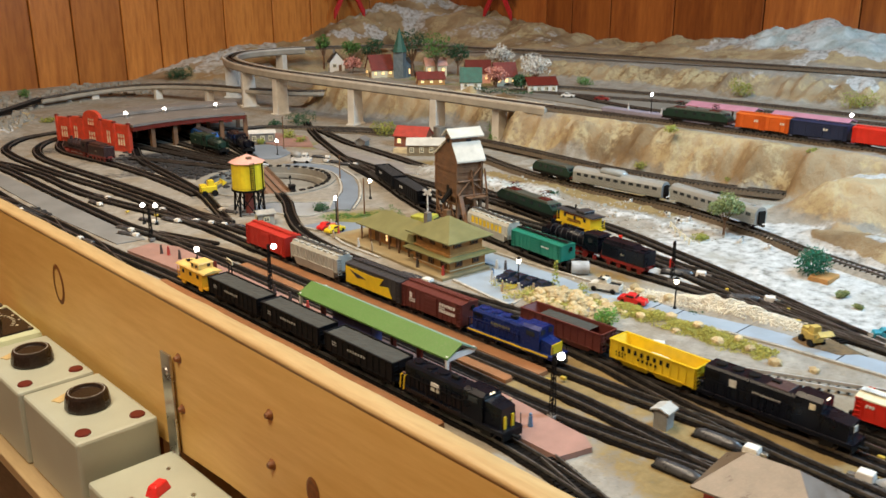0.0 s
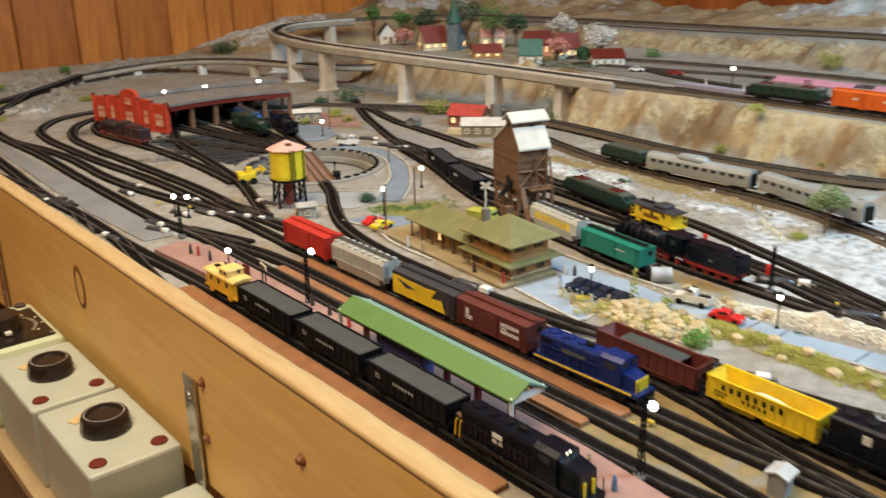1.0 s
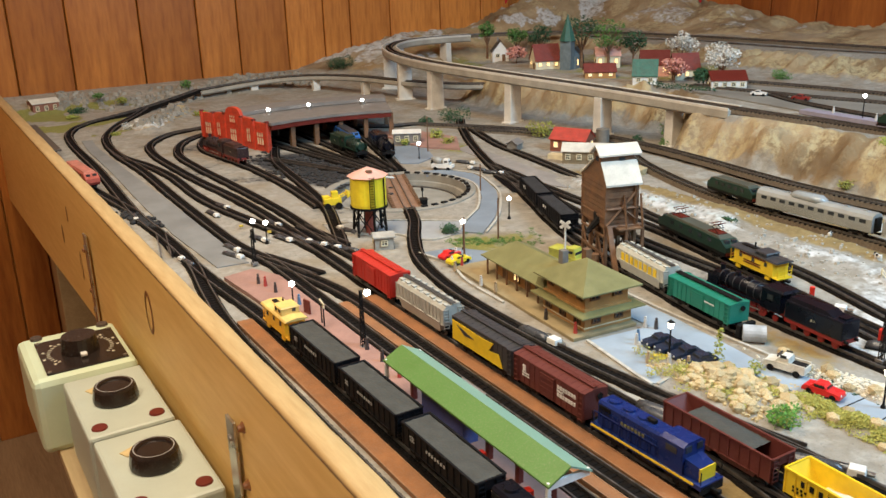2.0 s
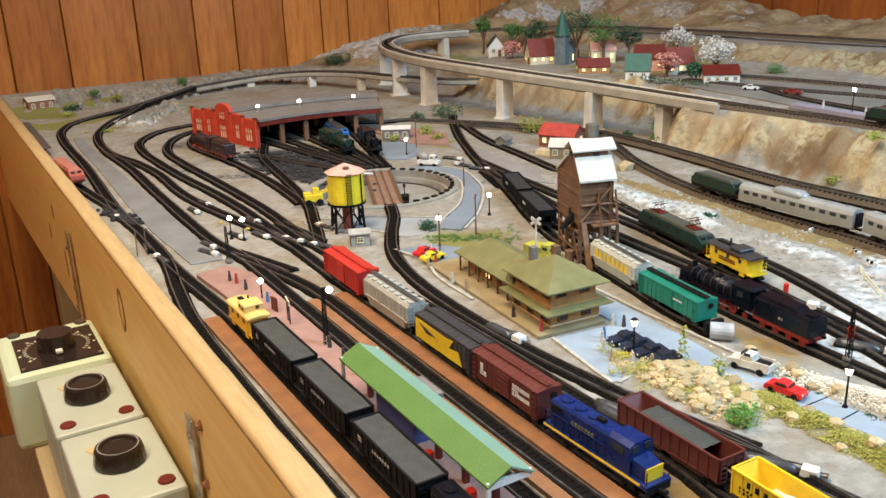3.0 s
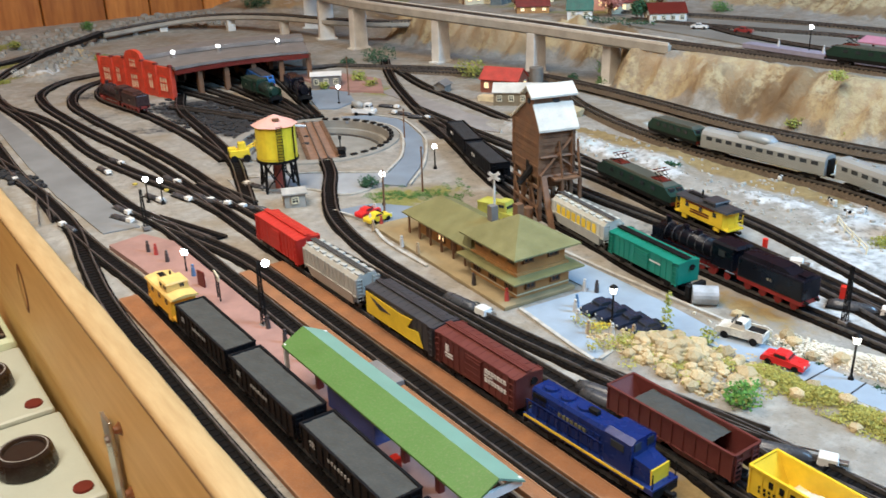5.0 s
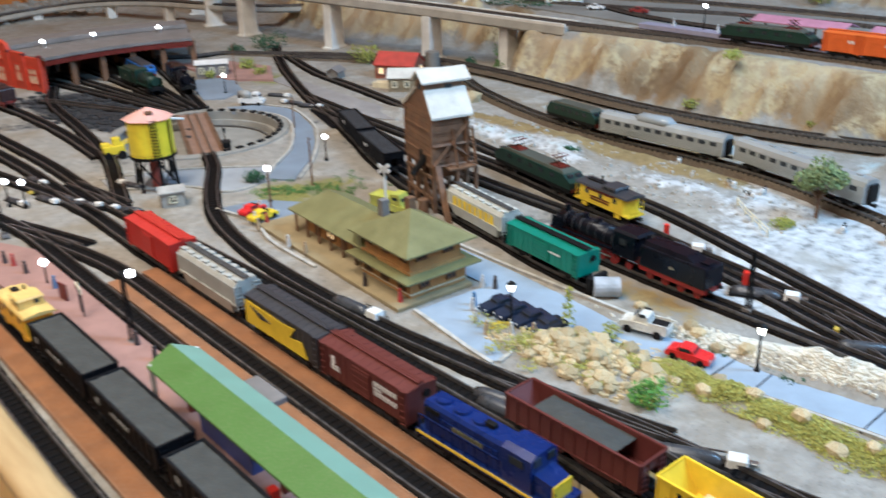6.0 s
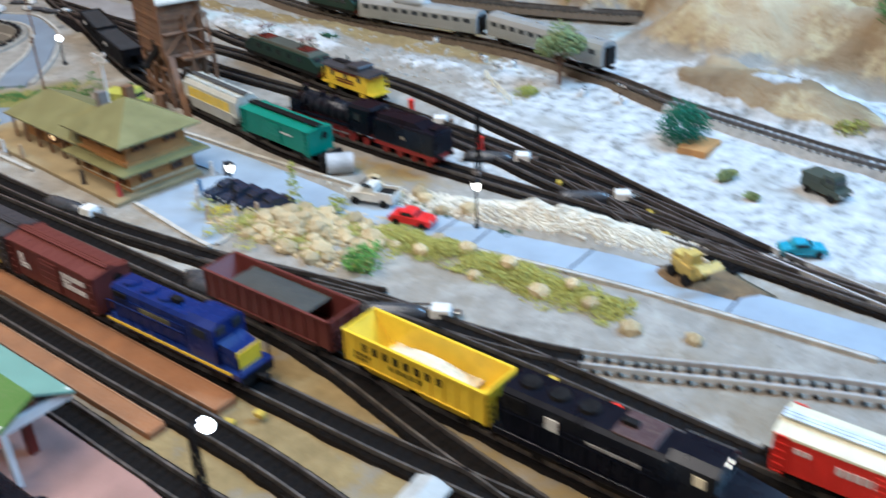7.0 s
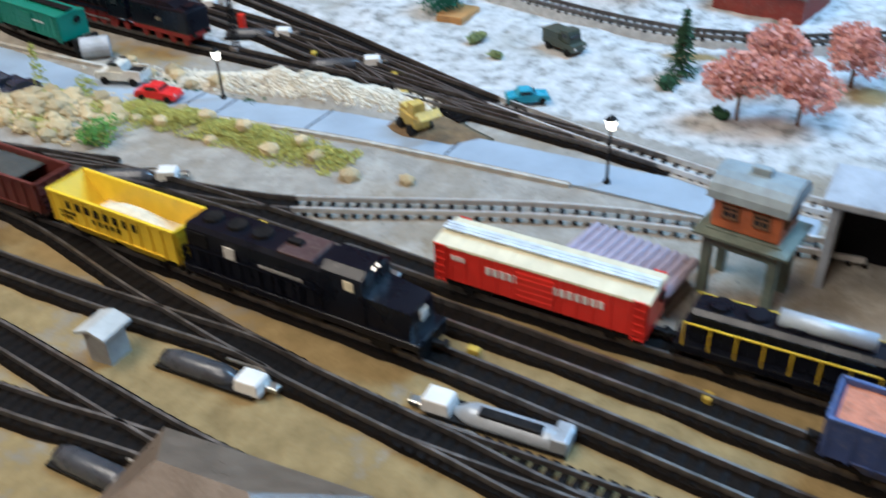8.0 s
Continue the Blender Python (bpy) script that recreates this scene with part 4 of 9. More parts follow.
def build_turntable():
    root = thing("turntable", pose(0.694, 1.0955, 0), "grey turntable pit with a brown girder bridge", "turntable")
    root.scale = (0.972, 0.972, 0.972)
    n = 48
    ring = lambda r, z: [(r * math.cos(2 * math.pi * i / n), r * math.sin(2 * math.pi * i / n), z) for i in range(n)]
    bm = NB()
    loft(bm, [ring(0.088, -0.0155), ring(0.088, 0.0016), ring(0.0945, 0.0022), ring(0.1005, 0.0016), ring(0.1015, -0.004)], caps=False)
    part("pit_wall", bm, surf("pit_concrete", (0.26, 0.25, 0.22), 0.85, vary=0.2, scale=50), root, "grey concrete pit wall with a pale rim")
    bm = NB()
    loft(bm, [ring(0.0882, -0.0080), ring(0.0835, -0.0080), ring(0.0820, -0.0150)], caps=False)
    part("pit_step", bm, MATS["pit_concrete"], root)
    part("pit_floor", cyl(NB(), (0, 0, -0.018), (0, 0, -0.0148), 0.0885, n=48), MATS["pit_concrete"], root)
    bm = NB()
    loft(bm, [ring(0.076, -0.0148), ring(0.076, -0.0125), ring(0.078, -0.0125), ring(0.078, -0.0148)], caps=False)
    part("pit_rail", bm, M_RAIL, root)
    bridge = part("bridge", box(NB(), (0, 0, -0.001), (0.174, 0.028, 0.003)), surf("bridge_timber", (0.235, 0.140, 0.095), 0.75, vary=0.3, scale=120, dirt=0.25), root, "worn pinkish-brown timber bridge deck")
    bridge.matrix_local = pose(0, 0, 0, 0, 0, 68.3)
    for s in (-1, 1):
        bm = NB()
        secs = [[(x, s * 0.0150 + e, z) for e, z in ((-0.001, -0.012 * (1 - abs(x) / 0.087 * 0.7)), (0.001, -0.012 * (1 - abs(x) / 0.087 * 0.7)), (0.001, 0.0015), (-0.001, 0.0015))] for x in np.linspace(-0.086, 0.086, 9)]
        part("girder", loft(bm, secs), M_BROWNW, bridge)
        part("rail", box(NB(), (0, s * 0.0048, 0.0022), (0.174, 0.0011, 0.0024)), M_RAIL, bridge)
        for x in np.linspace(-0.082, 0.082, 20):
            part("tie_end", box(NB(), (x, s * 0.0168, 0.0008), (0.0040, 0.0040, 0.0030)), M_BROWNW, bridge)
    cabin = part("cabin", box(NB(), (-0.074, -0.0215, 0.003), (0.010, 0.008, 0.009), bev=0.0004), M_UNDER, bridge, "small black control cabin")
    part("cabin_roof", box(NB(), (-0.074, -0.0215, 0.0080), (0.012, 0.010, 0.0012), taper=0.3), M_UNDER, cabin)
    part("signal_post", cyl(NB(), (-0.064, -0.0215, -0.002), (-0.064, -0.0215, 0.016), 0.0007, n=6), M_UNDER, bridge)
    part("signal_head", box(NB(), (-0.064, -0.0215, 0.0175), (0.0030, 0.0030, 0.0040), bev=0.0004), M_UNDER, bridge)
    for a in range(0, 360, 9):
        if a > 258 or a < 63:
            bm = NB()
            box(bm, (0.0912 * math.cos(radians(a)), 0.0912 * math.sin(radians(a)), 0.0024), (0.0055, 0.0075, 0.0028), a, bev=0.0004)
            part("lock_block", bm, M_UNDER, root)
    return root


build_turntable()
# cinder heap by the engine house
bm = NB()
for i in range(420):
    u, v = random.gauss(0, 1), random.gauss(0, 1)
    y = 1.27 + 0.060 * v
    x = 0.652 + 0.12 * (1.265 - y) + 0.022 * u
    ball(bm, (x, y, 0.0006), random.uniform(0.0015, 0.0060), 0.4)
single("cinder_ground", bm, M_CINDER, "black cinders spread before the engine house", "cinders", kind="stuff")
# black ballast heaped over the junction by the board
bm = NB()
for i in range(110):
    t = random.random()
    x, y = 0.374 + 0.020 * t + random.gauss(0, 0.0045), 1.203 - 0.085 * t + random.gauss(0, 0.006)
    ball(bm, (x, y, 0.002), random.uniform(0.0012, 0.0042), 0.7)
single("ballast_heap", bm, M_CINDER, "loose black ballast heaped over the track junction", "ballast", kind="stuff")
# brick-red sloping field by the line
single("red_field", prism(NB(), [(0.84, 1.45), (0.90, 1.43), (0.93, 1.33), (0.885, 1.25), (0.845, 1.30)], -0.002, 0.003), M_PINK, "patch of red-brown ground cover", "ground patch", kind="structure")

# ---- water tower ----


def build_water_tower(x, y):
    root = thing("water_tower", pose(x, y, 0, 0, 0, 20), "yellow water tank on black trestle legs with salmon roof", "water tower")
    part("tank", cyl(NB(), (0, 0, 0.033), (0, 0, 0.0655), 0.0195, 0.0190, 24), plastic("lemon_paint", (0.82, 0.66, 0.025)), root, "bright yellow tank")
    for z in (0.0345, 0.0635):
        part("hoop", cyl(NB(), (0, 0, z), (0, 0, z + 0.0007), 0.0198, n=16), surf("hoop_yellow", (0.70, 0.55, 0.02), 0.5), root)
    part("roof", cyl(NB(), (0, 0, 0.0655), (0, 0, 0.0745), 0.0225, 0.001, 8), M_SALMON, root, "faded salmon conical roof")
    part("hatch", box(NB(), (-0.006, -0.008, 0.0715), (0.006, 0.005, 0.002), -30), M_BROWNW, root)
    part("platform", cyl(NB(), (0, 0, 0.0305), (0, 0, 0.033), 0.0205, n=16), M_UNDER, root)
    for i in range(6):
        a = radians(60 * i)
        c, s = math.cos(a), math.sin(a)
        part("leg", cyl(NB(), (0.0185 * c, 0.0185 * s, 0), (0.0165 * c, 0.0165 * s, 0.031), 0.0014, n=6), M_UNDER, root)
        b = radians(60 * (i + 1))
        bm = NB()
        cyl(bm, (0.0183 * c, 0.0183 * s, 0.003), (0.0168 * math.cos(b), 0.0168 * math.sin(b), 0.028), 0.0006, n=5)
        cyl(bm, (0.0183 * math.cos(b), 0.0183 * math.sin(b), 0.003), (0.0168 * c, 0.0168 * s, 0.028), 0.0006, n=5)
        part("brace", bm, M_UNDER, root)
    part("standpipe", cyl(NB(), (0, 0, 0), (0, 0, 0.031), 0.005, n=12), surf("standpipe_red", (0.3, 0.06, 0.04), 0.6), root, "dark red standpipe")
    lad = NB()
    for sx in (-1, 1):
        box(lad, (sx * 0.0025, -0.0206, 0.05), (0.0006, 0.0006, 0.034))
    for z in np.linspace(0.035, 0.066, 12):
        box(lad, (0, -0.0206, z), (0.005, 0.0006, 0.0006))
    for a in (-80, 25):
        part("downpipe", cyl(NB(), (0.0202 * math.cos(radians(a)), 0.0202 * math.sin(radians(a)), 0.010), (0.0202 * math.cos(radians(a)), 0.0202 * math.sin(radians(a)), 0.064), 0.0007, n=6), M_UNDER, root, "thin black pipe")
    o = part("ladder", lad, M_UNDER, root)
    o.matrix_local = pose(0, 0, 0, 0, 0, -35)
    sp = NB()
    cyl(sp, (0.017, 0.0, 0.060), (0.046, -0.004, 0.052), 0.0012, n=8)
    o = part("spout", sp, M_WHITE, root, "pale filling spout")
    o.matrix_local = pose(0, 0, 0, 0, 0, 10)


build_water_tower(0.582, 0.957)

# ---- coaling tower ----


def build_coal_tower(x, y):
    root = thing("coaling_tower", pose(x, y, 0, 0, 0, -16.8), "tall brown timber coaling tower with pale roofs", "coal tower")
    w, d = 0.0155, 0.0265

    def across(sec, x0, x1):
        return loft(NB(), [[(e, yy, zz) for yy, zz in sec] for e in (x0, x1)])

    bin_ = part("bin", box(NB(), (0, 0, 0.0600), (2 * w, 2 * d, 0.0440)), M_BROWNW, root, "brown boarded coal bin")
    for i in range(10):
        z = 0.0402 + i * 0.0044
        for s in (-1, 1):
            part("board", box(NB(), (0, s * (d + 0.0004), z), (2 * w + 0.001, 0.0010, 0.0040)), M_BROWNW, bin_)
            part("board", box(NB(), (s * (w + 0.0004), 0, z), (0.0010, 2 * d + 0.001, 0.0040)), M_BROWNW, bin_)
    for z in (0.048, 0.068):
        part("band_beam", box(NB(), (0, 0, z), (2 * w + 0.0034, 2 * d + 0.0034, 0.0018)), M_BROWNW, bin_)
    for sx in (-1, 1):
        for sy in (-1, 1):
            part("corner_post", box(NB(), (sx * w, sy * d, 0.060), (0.0030, 0.0030, 0.043)), M_BROWNW, bin_)
    part("head_house", across([(-d, 0.0815), (d, 0.0815), (0.0020, 0.0990), (-0.0165, 0.0990)], -w, w), M_BROWNW, root, "boarded gable")
    up = part("upper_house", box(NB(), (0, -0.0072, 0.1020), (2 * w + 0.001, 0.0180, 0.0120)), M_BROWNW, root)
    part("window", box(NB(), (0.004, -0.0164, 0.1015), (0.006, 0.001, 0.003)), M_GLASS, up)
    part("window", box(NB(), (-w - 0.0008, -0.006, 0.1015), (0.001, 0.005, 0.004)), M_GLASS, up)
    x0, x1 = -w - 0.0045, w + 0.0075
    part("upper_roof", across([(-0.0190, 0.1050), (-0.0190, 0.1065), (-0.0080, 0.1150), (0.0045, 0.1065), (0.0045, 0.1050), (-0.0080, 0.1132)], x0, x1), M_ROOFW, root, "weathered pale upper roof")
    for a, b in ((-d - 0.0042, -0.0166), (d + 0.0042, 0.0018)):
        part("slope_roof", across([(b, 0.0985), (b, 0.1003), (a, 0.0808), (a, 0.0790)], -w - 0.002, w + 0.0035), M_ROOFW, root, "weathered pale sloping roof")
    part("hopper", loft(NB(), [[(sx * k, sy * k, z) for sx, sy in ((-w, -d), (w, -d), (w, d), (-w, d))] for z, k in ((0.0265, 0.62), (0.0382, 1.0))]), M_BROWNW, root)
    for sx in (-1, 1):
        for sy in (-1, -0.33, 0.33, 1):
            part("leg", box(NB(), (sx * (w - 0.001), sy * (d - 0.001), 0.019), (0.0032, 0.0032, 0.0384)), M_BROWNW, root)
    for z in (0.012, 0.030):
        for sx in (-1, 1):
            part("girt", box(NB(), (sx * (w + 0.0008), 0, z), (0.0014, 2 * d, 0.0022)), M_BROWNW, root)
    for sx in (-1, 1):
        for a, b in ((-d, -0.009), (0.009, -0.009), (0.009, d)):
            part("brace", cyl(NB(), (sx * (w + 0.0006), a, 0.002), (sx * (w + 0.0006), b, 0.034), 0.0010, n=4), M_BROWNW, root)
    # braced gallery along the front of the bin
    f = -d - 0.0022
    for (xa, za), (xb, zb) in (((-w, 0.041), (w, 0.074)), ((-w, 0.057), (w, 0.057)), ((-w, 0.040), (w + 0.004, 0.040)), ((0.0, 0.057), (w, 0.045)), ((w - 0.002, 0.041), (w - 0.002, 0.078))):
        part("truss_brace", cyl(NB(), (xa, f, za), (xb, f, zb), 0.0014, n=4), M_BROWNW, root)
    part("gallery", box(NB(), (0.006, f - 0.004, 0.0385), (0.024, 0.009, 0.0016)), M_BROWNW, root)
    for xa in (w + 0.003, 0.002):
        part("gallery_brace", cyl(NB(), (xa, f - 0.007, 0.0390), (xa, f, 0.070), 0.0012, n=4), M_BROWNW, root)
        part("gallery_leg", box(NB(), (xa, f - 0.0065, 0.019), (0.0026, 0.0026, 0.0385)), M_BROWNW, root)
    part("side_chute", box(NB(), (w + 0.004, 0.004, 0.050), (0.009, 0.016, 0.012), taper=0.4), M_BROWNW, root)
    part("shore_beam", loft(NB(), [[(px + e, py + g, pz) for e, g in ((-0.0024, -0.0016), (0.0024, -0.0016), (0.0024, 0.0016), (-0.0024, 0.0016))] for px, py, pz in ((-0.0158, -0.0545, 0.0), (-0.013, -0.029, 0.0415))]), M_BROWNW, root, "long slanting timber")
    part("chute", cyl(NB(), (-w, -0.012, 0.0445), (-w - 0.014, -0.016, 0.0330), 0.0034, 0.0026, 6), M_UNDER, root, "black coal chute")
    part("doorway", box(NB(), (-w - 0.0012, -0.006, 0.0455), (0.0012, 0.006, 0.008)), M_BLACK, root)
    part("round_post", cyl(NB(), (-0.026, -0.028, 0), (-0.026, -0.028, 0.015), 0.0042, n=14), M_BROWNW, root, "brown round post")


build_coal_tower(0.7372, 0.7493)

# ---- passenger station ----


def hip_roof(bm, cx, cy, sx, sy, z0, z1, ridge, over=0.0):
    """A hipped roof with a ridge along y."""
    a, b = sx / 2 + over, sy / 2 + over
    base = [(cx - a, cy - b, z0), (cx + a, cy - b, z0), (cx + a, cy + b, z0), (cx - a, cy + b, z0)]
    low = [bm.verts.new((x, y, z - 0.0012)) for x, y, z in base]
    v = [bm.verts.new(p) for p in base]
    r = [bm.verts.new((cx, cy - ridge / 2, z1)), bm.verts.new((cx, cy + ridge / 2, z1))] if ridge > 0 else [bm.verts.new((cx, cy, z1))] * 2
    bm.faces.new((v[0], v[1], r[0]))
    bm.faces.new((v[2], v[3], r[1]))
    if ridge > 0:
        bm.faces.new((v[1], v[2], r[1], r[0]))
        bm.faces.new((v[3], v[0], r[0], r[1]))
    else:
        bm.faces.new((v[1], v[2], r[0]))
        bm.faces.new((v[3], v[0], r[0]))
    for i in range(4):
        j = (i + 1) % 4
        bm.faces.new((low[i], low[j], v[j], v[i]))
    bm.faces.new(low[::-1])
    return bm


def build_station():
    root = thing("passenger_station", pose(0.622, 0.645, 0.0015, 0, 0, -4), "ochre wooden railway station with olive hipped roofs", "station")
    part("platform", box(NB(), (-0.007, 0.062, 0.0), (0.062, 0.195, 0.003), bev=0.0005), surf("station_deck", (0.29, 0.225, 0.115), 0.8, vary=0.2, scale=60), root, "tan wooden platform")
    low = part("lower_wall", box(NB(), (0, 0, 0.0100), (0.046, 0.058, 0.0190)), M_OCHRE, root)
    part("lower_roof", hip_roof(NB(), 0, 0, 0.046, 0.058, 0.0165, 0.0205, 0.028, 0.0080), M_OLIVE, root, "olive skirt roof")
    upw = part("upper_wall", box(NB(), (0, 0, 0.0265), (0.042, 0.053, 0.0160)), M_OCHRE, root)
    part("upper_roof", hip_roof(NB(), 0, 0, 0.042, 0.053, 0.0335, 0.0505, 0.002, 0.0082), M_OLIVE, root, "olive hipped roof")
    part("chimney", box(NB(), (0.014, 0.020, 0.041), (0.006, 0.006, 0.018)), M_BROWNW, root)
    wing = part("wing_wall", box(NB(), (0.004, 0.078, 0.0095), (0.034, 0.092, 0.018)), M_OCHRE, root)
    part("wing_roof", hip_roof(NB(), 0.004, 0.072, 0.038, 0.108, 0.0185, 0.0325, 0.085, 0.008), M_OLIVE, root, "olive hipped roof of the wing")
    part("dormer", box(NB(), (-0.016, 0.036, 0.0225), (0.012, 0.012, 0.007), taper=0.2), M_OLIVE, root)
    part("wing_chimney", box(NB(), (0.006, 0.042, 0.038), (0.006, 0.006, 0.012)), M_SLATE, root)
    for y in (-0.02, 0.0, 0.02):
        window_unit(low, (-0.0233, y, 0.0095), 0.007, 0.007, -90, M_GLASS, M_BROWNW)
        window_unit(upw, (-0.0213, y, 0.0285), 0.006, 0.0055, -90, M_GLASS, M_BROWNW)
        window_unit(low, (0.0233, y, 0.0095), 0.007, 0.007, 90, M_GLASS, M_BROWNW)
    for x in (-0.012, 0.010):
        window_unit(low, (x, -0.0293, 0.0105), 0.007, 0.006, 0, M_GLASS, M_BROWNW)
        window_unit(upw, (x, -0.0268, 0.0285), 0.008, 0.005, 0, M_GLASS, M_BROWNW)
    for i, y in enumerate((0.05, 0.068, 0.086, 0.106)):
        if i % 2:
            part("door", box(NB(), (-0.0134, y, 0.0075), (0.001, 0.008, 0.013)), M_BROWNW, wing, "brown door")
        else:
            window_unit(wing, (-0.0133, y, 0.009), 0.009, 0.008, -90, M_WINGLOW if i == 2 else M_GLASS, M_BROWNW)
    for y in np.linspace(0.04, 0.125, 6):
        part("porch_post", box(NB(), (-0.021, y, 0.0095), (0.0014, 0.0014, 0.019)), M_BROWNW, root)
    for z in (0.004, 0.0125):
        part("trim_band", box(NB(), (0, 0, z), (0.0466, 0.0586, 0.001)), M_CREAM, low)
    return root


build_station()

# ---- platforms ----


def build_canopy():
    root = thing("platform_canopy", pose(0.431, 0.522, 0.004), "long green gabled platform canopy on brick posts", "canopy")
    L, w = 0.180, 0.0145
    # right slope: cool light on the green roof is put into a paler colour
    for s, lab in ((-1, "bright green roof slope"), (1, "green roof slope, cool light put into its paler colour")):
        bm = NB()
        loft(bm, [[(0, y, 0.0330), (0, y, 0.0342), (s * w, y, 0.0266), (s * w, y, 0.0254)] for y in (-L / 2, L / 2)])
        part("roof_slope", bm, M_GREENROOF if s < 0 else surf("green_roof_cool_lit", (0.21, 0.36, 0.28), 0.5, vary=0.07, scale=60), root, lab)
    for s in (-1, 1):
        bm = NB()
        box(bm, (0, s * (L / 2 - 0.002), 0.0255), (w * 1.9, 0.0016, 0.0042))
        box(bm, (-w * 0.90, s * (L / 2 - 0.002), 0.0125), (0.0022, 0.0022, 0.0260))
        part("gable_end", bm, M_WHITE, root, "white end beam on a white post")
    for y in np.linspace(-L / 2 + 0.015, L / 2 - 0.015, 6):
        post = part("post", box(NB(), (0, y, 0.0125), (0.0036, 0.0036, 0.026), bev=0.0003), M_DARKRED, root)
        bm = NB()
        cyl(bm, (0, y, 0.017), (w * 0.8, y, 0.026), 0.0008, n=4)
        cyl(bm, (0, y, 0.017), (-w * 0.8, y, 0.026), 0.0008, n=4)
        part("bracket", bm, M_DARKRED, post)
    part("ridge_beam", box(NB(), (0, 0, 0.0295), (0.002, L - 0.006, 0.004)), M_DARKRED, root)
    part("kiosk", box(NB(), (0, 0.03, 0.009), (0.011, 0.05, 0.018), bev=0.0004), surf("kiosk_blue", (0.05, 0.07, 0.22), 0.5), root, "dark blue kiosk beneath the roof")
    return root


build_canopy()


def slab(name, outline, z1, mat, label, category, z0=-0.002):
    return single(name, prism(NB(), outline, z0, z1), mat, label, category, kind="structure")


slab("brick_platform", [(0.4010, 0.906), (0.4320, 0.913), (0.4465, 0.880), (0.4455, 0.40), (0.440, 0.330), (0.432, 0.318), (0.4075, 0.325), (0.4095, 0.40), (0.4105, 0.6), (0.4100, 0.78), (0.4060, 0.85)], 0.0042, M_PINK, "pink brick island platform between two tracks", "platform")
single("platform_kerb", box(NB(), (0.4102, 0.59, 0.0028), (0.0012, 0.39, 0.0056)), M_STRIP, "brown edging of the island platform", "kerb", kind="structure")


def strip(x0, x1, y0, y1, h=0.0050):
    root = thing("track_walkway", pose((x0 + x1) / 2, (y0 + y1) / 2, 0), "long orange-brown walkway slab between tracks", "walkway", "walkways between tracks")
    bm = NB()
    box(bm, (0, 0, h / 2 - 0.001), (x1 - x0, y1 - y0, h + 0.002), bev=0.0006)
    part("slab", bm, M_STRIP, root)
    for s in (-1, 1):
        part("edge", box(NB(), (s * (x1 - x0) / 2, 0, h - 0.0004), (0.0007, y1 - y0 - 0.004, 0.0012)), surf("walkway_edge", (0.30, 0.155, 0.075), 0.8, vary=0.2), root)


strip(0.3755, 0.3880, 0.405, 0.797, 0.0036)
# black strip filling the gap between walkway and train
slab("black_fill", [(0.3884, 0.41), (0.3930, 0.41), (0.3930, 0.78), (0.3884, 0.79)], 0.0009, M_BALLAST, "black strip beside the walkway", "ballast")
strip(0.4630, 0.4712, 0.42, 0.785, 0.0036)
strip(0.4880, 0.4988, 0.41, 0.785, 0.0036)
single("track_cover", box(NB(), (0.4675, 0.585, 0.0045), (0.009, 0.03, 0.005), bev=0.0005), M_SLATE, "grey flat cover plate between tracks", "cover plate")

# ---- roads and paving ----
slab("road_left", [(0.407, 0.945), (0.438, 0.942), (0.436, 1.0), (0.436, 1.22), (0.432, 1.45), (0.431, 1.64), (0.436, 1.70), (0.420, 1.71), (0.413, 1.62), (0.411, 1.45), (0.403, 1.22), (0.401, 1.08)], 0.0012, surf("worn_road", (0.20, 0.205, 0.205), 0.8, vary=0.2, scale=22, dirt=0.35, bump=0.3, fine=1500), "worn grey road beside the tracks", "road")
slab("station_lot", [(0.592, 0.606), (0.581, 0.532), (0.584, 0.525), (0.620, 0.530), (0.636, 0.512), (0.652, 0.498), (0.668, 0.500), (0.672, 0.53), (0.678, 0.60), (0.680, 0.68), (0.672, 0.78), (0.655, 0.79), (0.650, 0.60)], 0.0012, M_LOT, "blue-grey paved car park by the station", "paving")
slab("road_front", [(0.650, 0.498), (0.652, 0.455), (0.660, 0.40), (0.669, 0.33), (0.673, 0.27), (0.676, 0.2), (0.676, 0.10), (0.704, 0.10), (0.700, 0.2), (0.698, 0.27), (0.694, 0.34), (0.686, 0.40), (0.682, 0.455), (0.668, 0.50)], 0.0013, M_LOT, "smooth blue-grey road", "road")
for (xa, ya), (xb, yb) in (((0.654, 0.432), (0.684, 0.432)), ((0.658, 0.408), (0.687, 0.410)), ((0.664, 0.352), (0.694, 0.352)), ((0.672, 0.272), (0.699, 0.272))):
    single("road_joint", box(NB(), ((xa + xb) / 2, (ya + yb) / 2, 0.0010), (xb - xa, 0.0009, 0.0010), math.degrees(math.atan2(yb - ya, xb - xa))), M_UNDER, "dark joint across the smooth road", "joint", kind="structure")
slab("station_street", [(0.592, 0.865), (0.600, 0.820), (0.640, 0.790), (0.668, 0.785), (0.672, 0.80), (0.650, 0.83), (0.628, 0.86)], 0.0012, M_ROAD, "grey forecourt behind the station", "road")
slab("stall_paving", [(0.806, 1.340), (0.858, 1.312), (0.828, 1.232), (0.790, 1.212), (0.768, 1.226)], 0.0013, M_ROAD, "blue-grey paved apron beside the engine house", "paving")
slab("turntable_road", [(0.770, 1.168), (0.800, 1.152), (0.817, 1.112), (0.814, 1.083), (0.792, 1.02), (0.763, 0.973), (0.724, 0.924), (0.679, 0.882), (0.662, 0.903), (0.692, 0.931), (0.729, 0.963), (0.761, 1.006), (0.786, 1.05), (0.794, 1.085), (0.789, 1.116), (0.763, 1.145)], 0.0015, M_ROAD, "grey road curving round the turntable", "road")
